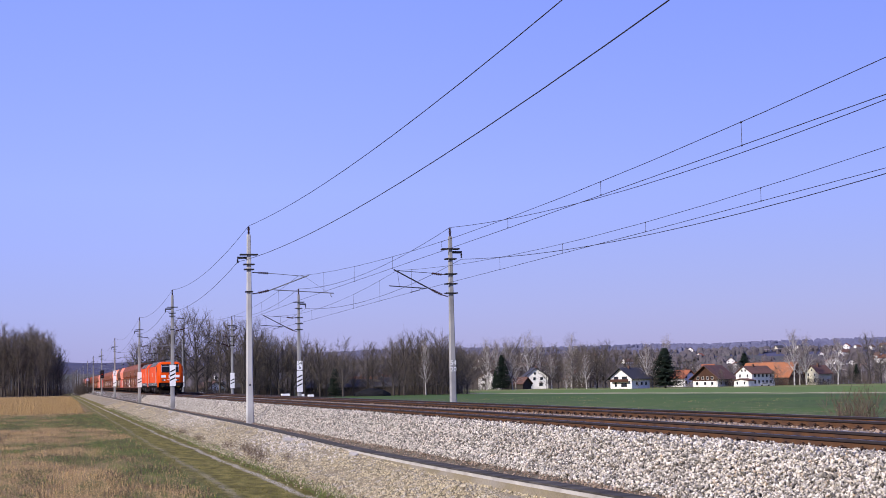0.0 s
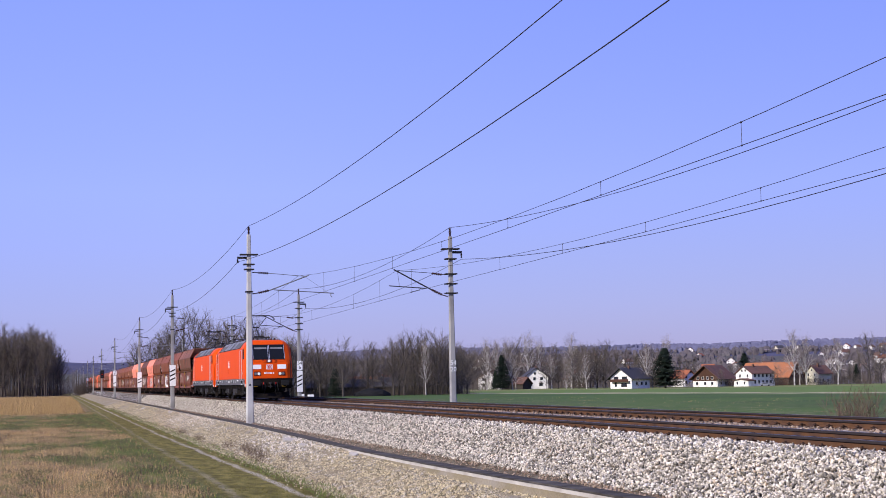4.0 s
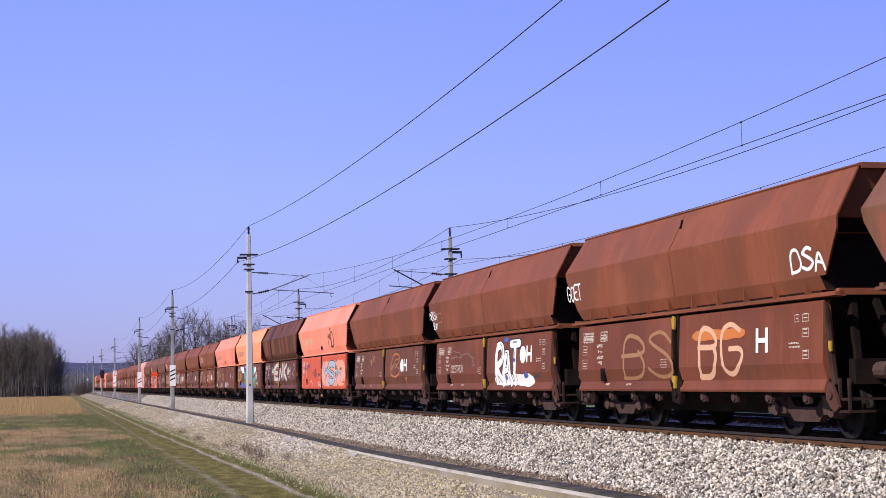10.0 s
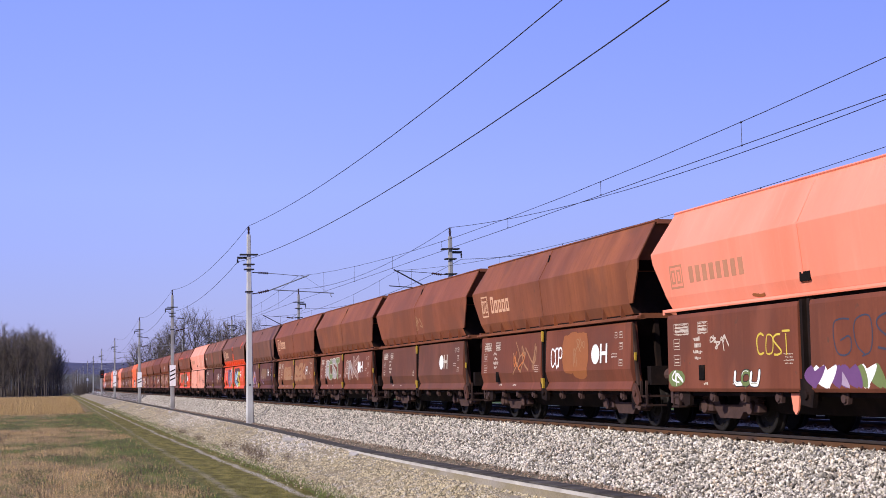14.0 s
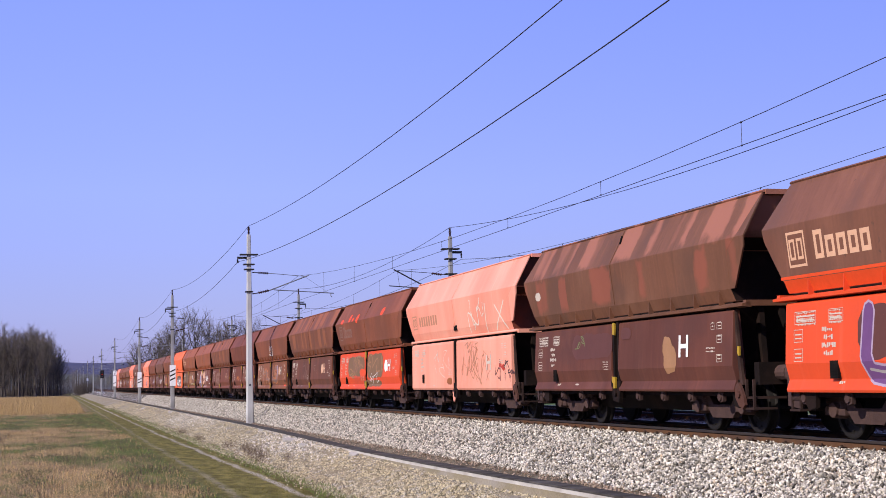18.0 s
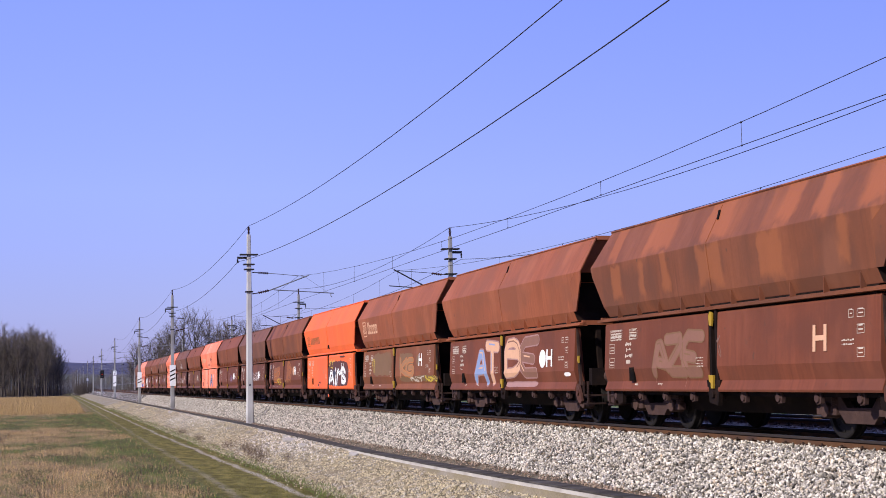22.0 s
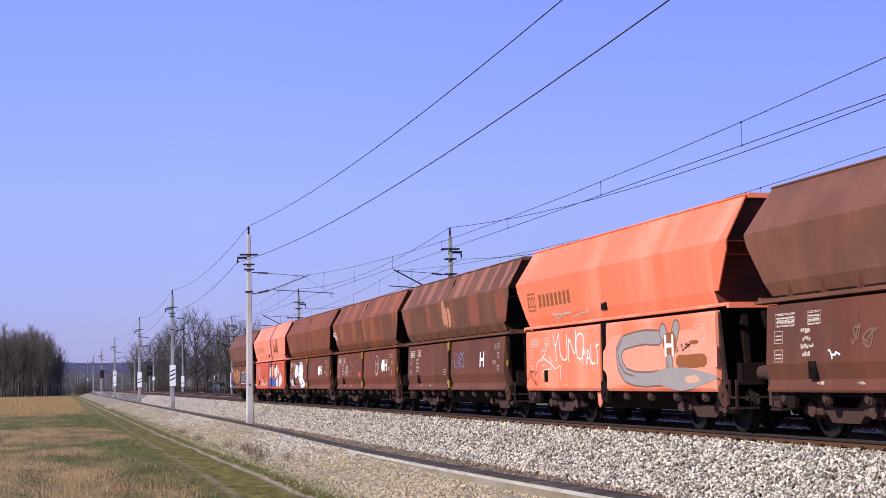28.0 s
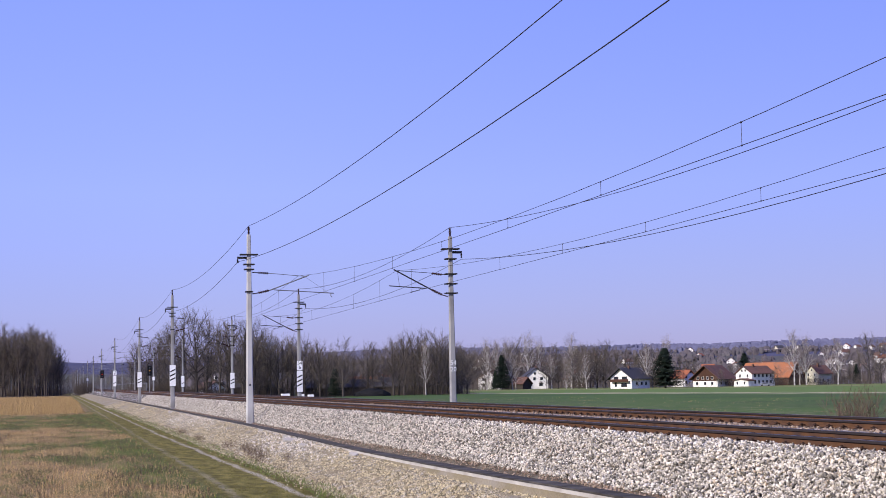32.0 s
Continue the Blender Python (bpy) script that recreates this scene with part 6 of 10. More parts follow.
    P["panel_seam"] = (finish(bm, "panel_seam", IRONRUST), "up")
    bm = bm_new()
    x = lower_x(1.35) if not new_type else 1.47
    box(bm, -1.49, -1.44, 10.25, 10.47, 0.95, 1.22)
    for k in range(5):
        box(bm, -1.498, -1.49, 10.28, 10.44, 0.96 + k * 0.05, 0.985 + k * 0.05)
    P["label_holder"] = (finish(bm, "label_holder", UNDER), "keep")
    if new_type:
        bm = bm_new()
        prism(bm, [(7.06, 0.72), (7.34, 0.72), (7.28, 0.45), (7.20, 0.38), (7.12, 0.45)], "x", -1.36, -1.33)
        P["lashing_plate"] = (finish(bm, "lashing_plate", IRONRUST), "up")
        bm = bm_new()
        box(bm, -1.455, -1.40, 6.42, 6.74, 2.47, 2.62)
        P["inspection_hatch"] = (finish(bm, "inspection_hatch", UNDER), "keep")
    return P


RIB = bm_new()
prism(RIB, [(-1.33, 2.27), (-1.445, 2.245), (-1.437, 2.49), (-1.42, 2.51)], "y", -0.007, 0.007)
RIB = finish(RIB, "rib", IRONRUST)
HOOK = bm_new()
prism(HOOK, [(-0.09, 0.76), (0.09, 0.76), (0.10, 0.62), (0.03, 0.55), (-0.08, 0.57), (-0.10, 0.66)], "x", -1.36, -1.29)
tube(HOOK, (-1.34, 0, 0.645), (-1.39, 0, 0.645), 0.075, 0.065, 10)
HOOK = finish(HOOK, "door_hinge", BOGIE)
OLD, NEW = wagon_meshes(False), wagon_meshes(True)
WAGON_WHEEL = wheelset_mesh(0.46)


def bogie_meshes():
    P = []
    for s in (-1, 1):
        bm = bm_new()
        prism(bm, [(-1.15, 0.58), (-1.05, 0.70), (-0.55, 0.70), (-0.35, 0.50), (0.35, 0.50), (0.55, 0.70), (1.05, 0.70), (1.15, 0.58), (0.62, 0.46), (0.40, 0.26), (-0.40, 0.26), (-0.62, 0.46)], "x", *sorted((s * 0.93, s * 1.06)))
        P.append(("side_frame", finish(bm, "side_frame", BOGIE, 0.008)))
        for w in (-0.9, 0.9):
            bm = bm_new()
            tube(bm, (s * 0.9, w, 0.46), (s * 1.14, w, 0.46), 0.14, 0.12, 12)
            box(bm, *sorted((s * 0.95, s * 1.10)), w - 0.30, w + 0.30, 0.38, 0.50)
            P.append(("axle_box", finish(bm, "axle_box", BOGIE, 0.01)))
            for d in (-0.21, 0.21):
                bm = bm_new()
                for k in range(5):
                    z = 0.50 + 0.036 * k
                    tube(bm, (s * 1.03, w + d, z), (s * 1.03, w + d, z + 0.022), 0.085, n=10)
                P.append(("axle_spring", finish(bm, "axle_spring", BOGIE)))
        for w in (-0.32, 0.32):
            bm = bm_new()
            box(bm, *sorted((s * 0.68, s * 0.80)), w - 0.06, w + 0.06, 0.22, 0.6)
            P.append(("brake_hanger", finish(bm, "brake_hanger", UNDER)))
    bm = bm_new()
    box(bm, -0.95, 0.95, -0.28, 0.28, 0.42, 0.78)
    P.append(("bolster", finish(bm, "bolster", UNDER, 0.02)))
    return P


BOGIE_PARTS = bogie_meshes()
WAGON_WHEELS, WAGONS, _tinted = [], [], {}


def tinted(me, mat):
    """The same mesh in another paint."""
    key = (me.name, mat.name)
    if key not in _tinted:
        c = me.copy()
        c.materials[0] = mat
        _tinted[key] = c
    return _tinted[key]


class Sheet:
    """Flat paint on the seen side of a wagon: strokes and patches in several inks."""
    def __init__(self, surface, start=0):
        self.start = start
        self.V, self.F, self.M, self.inks, self.surface = [], [], [], [], surface

    def ink(self, n):
        if n not in self.inks:
            self.inks.append(n)
        return self.inks.index(n)

    def poly(self, pts, ink, lift):
        # each new piece of paint lies a hair over the last, and is cut where the metal is creased
        lift = max(0.0025, lift if lift >= 0.009 else 0.0025) + 5.0e-6 * (self.start + len(self.F))
        lo, hi = min(z for _, z in pts), max(z for _, z in pts)
        cuts = [lo] + [c for c in (0.94, 1.19, 2.52, 3.38) if lo < c < hi] + [hi]
        for a, b in zip(cuts[:-1], cuts[1:]):
            q = pts
            if len(cuts) > 2:
                for level, side in ((a, 1), (b, -1)):
                    out = []
                    for (u0, z0), (u1, z1) in zip(q, q[1:] + q[:1]):
                        d0, d1 = side * (z0 - level), side * (z1 - level)
                        if d0 >= 0:
                            out.append((u0, z0))
                        if d0 * d1 < 0:
                            t = d0 / (d0 - d1)
                            out.append((u0 + t * (u1 - u0), z0 + t * (z1 - z0)))
                    q = out
                    if len(q) < 3:
                        break
            if len(q) < 3:
                continue
            i = len(self.V)
            self.V.extend((-self.surface(z) - lift, u, z) for u, z in q)
            self.F.append(tuple(range(i, i + len(q))))
            self.M.append(self.ink(ink))

    def stroke(self, pts, w, ink, lift):
        """A line of even width with round ends, clipped to nothing."""
        for (u0, z0), (u1, z1) in zip(pts[:-1], pts[1:]):
            d = math.hypot(u1 - u0, z1 - z0) or 1e-6
            nx, nz = -(z1 - z0) / d * w / 2, (u1 - u0) / d * w / 2
            self.poly([(u0 + nx, z0 + nz), (u1 + nx, z1 + nz), (u1 - nx, z1 - nz), (u0 - nx, z0 - nz)], ink, lift)
        if w > 0.035:
            for u, z in pts:
                self.poly([(u + w / 2 * math.cos(a * 0.7854), z + w / 2 * math.sin(a * 0.7854)) for a in range(8)], ink, lift)

    def bar(self, u0, u1, z0, z1, ink, lift=0.003):
        self.poly([(u0, z0), (u1, z0), (u1, z1), (u0, z1)], ink, lift)

    def border(self, u0, u1, z0, z1, t, ink):
        self.bar(u0, u1, z1 - t, z1, ink)
        self.bar(u0, u1, z0, z0 + t, ink)
        self.bar(u0, u0 + t, z0, z1, ink)
        self.bar(u1 - t, u1, z0, z1, ink)

    def blob(self, u, z, a, b, ink, lift, rng, n=18):
        ph = [rng.uniform(0, 6.28) for _ in range(3)]
        self.poly([(u + a * math.cos(t) * (1 + 0.16 * math.sin(2 * t + ph[0]) + 0.10 * math.sin(3 * t + ph[1]) + 0.06 * math.sin(5 * t + ph[2])),
                    z + b * math.sin(t) * (1 + 0.16 * math.sin(2 * t + ph[1]) + 0.10 * math.sin(3 * t + ph[2]))) for t in (6.28319 * k / n for k in range(n))], ink, lift)

    def make(self, name, parent, label):
        if not self.F:
            return None
        me = raw(name, self.V, self.F, [INKS[i] for i in self.inks])
        me.polygons.foreach_set("material_index", self.M)
        return part(name, me, None, parent, label)


def leaf(u, z, w, h, lean, bend, n=9):
    """A pointed, bent shape."""
    L_, R_ = [], []
    for k in range(n + 1):
        t = k / n
        c = bend * math.sin(3.1416 * t) + lean * (t - 0.5)
        q = 0.5 * w * max(0.0, math.sin(3.14159 * t)) ** 0.75
        L_.append((u + c - q, z + h * (t - 0.5)))
        R_.append((u + c + q, z + h * (t - 0.5)))
    return L_ + R_[::-1]


# hand-drawn capitals: strokes through places on a grid four wide and six high
CAPITALS = {"A": "00 26 40|12 32", "B": "00 06 35 43 03|33 42 30 00", "C": "45 26 05 01 20 41", "D": "00 06 36 44 42 30 00", "E": "40 00 06 46|03 33", "F": "00 06 46|03 33", "G": "45 26 05 01 20 41 43 23",
            "H": "00 06|40 46|03 43", "I": "20 26", "J": "46 41 20 01", "K": "00 06|46 03 40", "L": "06 00 40", "M": "00 06 23 46 40", "N": "00 06 40 46", "O": "20 01 05 26 45 41 20", "P": "00 06 36 44 33 03",
            "R": "00 06 36 44 33 03 40", "S": "45 26 05 04 42 41 20 01", "T": "06 46|26 20", "U": "06 01 20 41 46", "V": "06 20 46", "W": "06 10 24 30 46", "X": "00 46|06 40", "Y": "06 23 46|23 20", "Z": "06 46 00 40"}


def rounded(q, times=2):
    for _ in range(times):
        fine = [q[0]]
        for a, b in zip(q[:-1], q[1:]):
            fine += [tuple(0.75 * i + 0.25 * j for i, j in zip(a, b)), tuple(0.25 * i + 0.75 * j for i, j in zip(a, b))]
        q = fine + [q[-1]]
    return q


def letter_lines(word, u0, u1, z0, z1, rng, sway, gap, times=2):
    """The strokes of a word that fills the given field; it reads from the wagon's far end to its near end."""
    step = (u1 - u0) / len(word)
    for i, c in enumerate(word):
        w, lean = step * (1 - gap), rng.uniform(-0.1, 0.1) * step
        left, dz = u1 - step * (i + gap / 2), rng.uniform(-0.04, 0.04) * (z1 - z0)
        for line in CAPITALS[c].split("|"):
            q = []
            for p in line.split():
                a, b = int(p[0]) / 4 + rng.uniform(-sway, sway), int(p[1]) / 6 + rng.uniform(-sway, sway)
                q.append((left - a * w - lean * b, min(z1, max(z0, z0 + b * (z1 - z0) + dz))))
            yield i, rounded(q, times)


def sprayed_word(sh, u0, u1, z0, z1, word, ink, thick, rng):
    for _, q in letter_lines(word, u0, u1, z0, z1, rng, 0.10, 0.16):
        sh.stroke(q, thick * rng.uniform(0.85, 1.15), ink, 0.003)


def sprayed_piece(sh, u0, u1, z0, z1, word, fills, edge, shade, rng):
    """Fat letters: a dark or bright edge round a filled body, pale lights in it and drips below it."""
    n = len(word)
    W = min(0.29 * (u1 - u0) / n, 0.20 * (z1 - z0))
    e = 0.24 * W + 0.014
    m = (W + e) / 2
    lines = list(letter_lines(word, u0 + m, u1 - m, z0 + m, z1 - m, rng, 0.12, -0.06, 1))
    if shade:
        for _, q in lines:
            sh.stroke([(a - 0.07, b - 0.06) for a, b in q], W + e, shade, 0.003)
    for _, q in lines:
        sh.stroke(q, W + e, edge, 0.003)
    for i, q in lines:
        sh.stroke(q, W, fills[i % len(fills)], 0.003)
    for i, q in lines:
        k = len(q) // 3
        sh.stroke([(a + 0.22 * W, b + 0.2 * W) for a, b in q[k:2 * k + 1]], 0.16 * W, fills[(i + 1) % len(fills)] if len(fills) > 1 else edge, 0.003)
        a, b = min(q, key=lambda p: p[1])
        if rng.random() < 0.5:
            sh.stroke([(a, b), (a + 0.01, max(0.79, b - rng.uniform(0.08, 0.3)))], 0.016, fills[i % len(fills)], 0.003)


def sprayed_patch(sh, u0, u1, z0, z1, ink, rng):
    """A painted-over field with uneven edges."""
    n = max(6, int((u1 - u0) / 0.11))
    e = min(0.14, 0.24 * (z1 - z0))
    U = [u0 + (u1 - u0) * k / n for k in range(n + 1)]
    seed, mid = rng.uniform(0, 90), (z0 + z1) / 2
    end = [max(0.4, 1 - abs(2 * k / n - 1) ** (7 if u1 - u0 < 1.2 else 16)) for k in range(n + 1)]
    lo = [mid - (mid - z0) * q + e * (0.5 + 0.5 * noise.noise(Vector((u * 2.1, seed, 0)))) * q + rng.uniform(0, 0.2) * e for u, q in zip(U, end)]
    hi = [mid + (z1 - mid) * q - e * (0.5 + 0.5 * noise.noise(Vector((u * 2.1, seed, 5)))) * q - rng.uniform(0, 0.2) * e for u, q in zip(U, end)]
    for k in range(n):
        sh.poly([(U[k], lo[k]), (U[k + 1], lo[k + 1]), (U[k + 1], hi[k + 1]), (U[k], hi[k])], ink, 0.0025)


def sprayed_scrawl(sh, u0, u1, z0, z1, ink, thick, n, rng):
    for k in range(n):
        q, c = [], u0 + (u1 - u0) * (k + 0.5) / n
        for j in range(rng.randint(4, 6)):
            q.append((min(u1, max(u0, c + (u1 - u0) * rng.uniform(-0.75, 0.75) / max(1, n ** 0.7))), rng.uniform(z0, z1)))
        sh.stroke(rounded(q), thick * rng.uniform(0.8, 1.1), ink, 0.003)


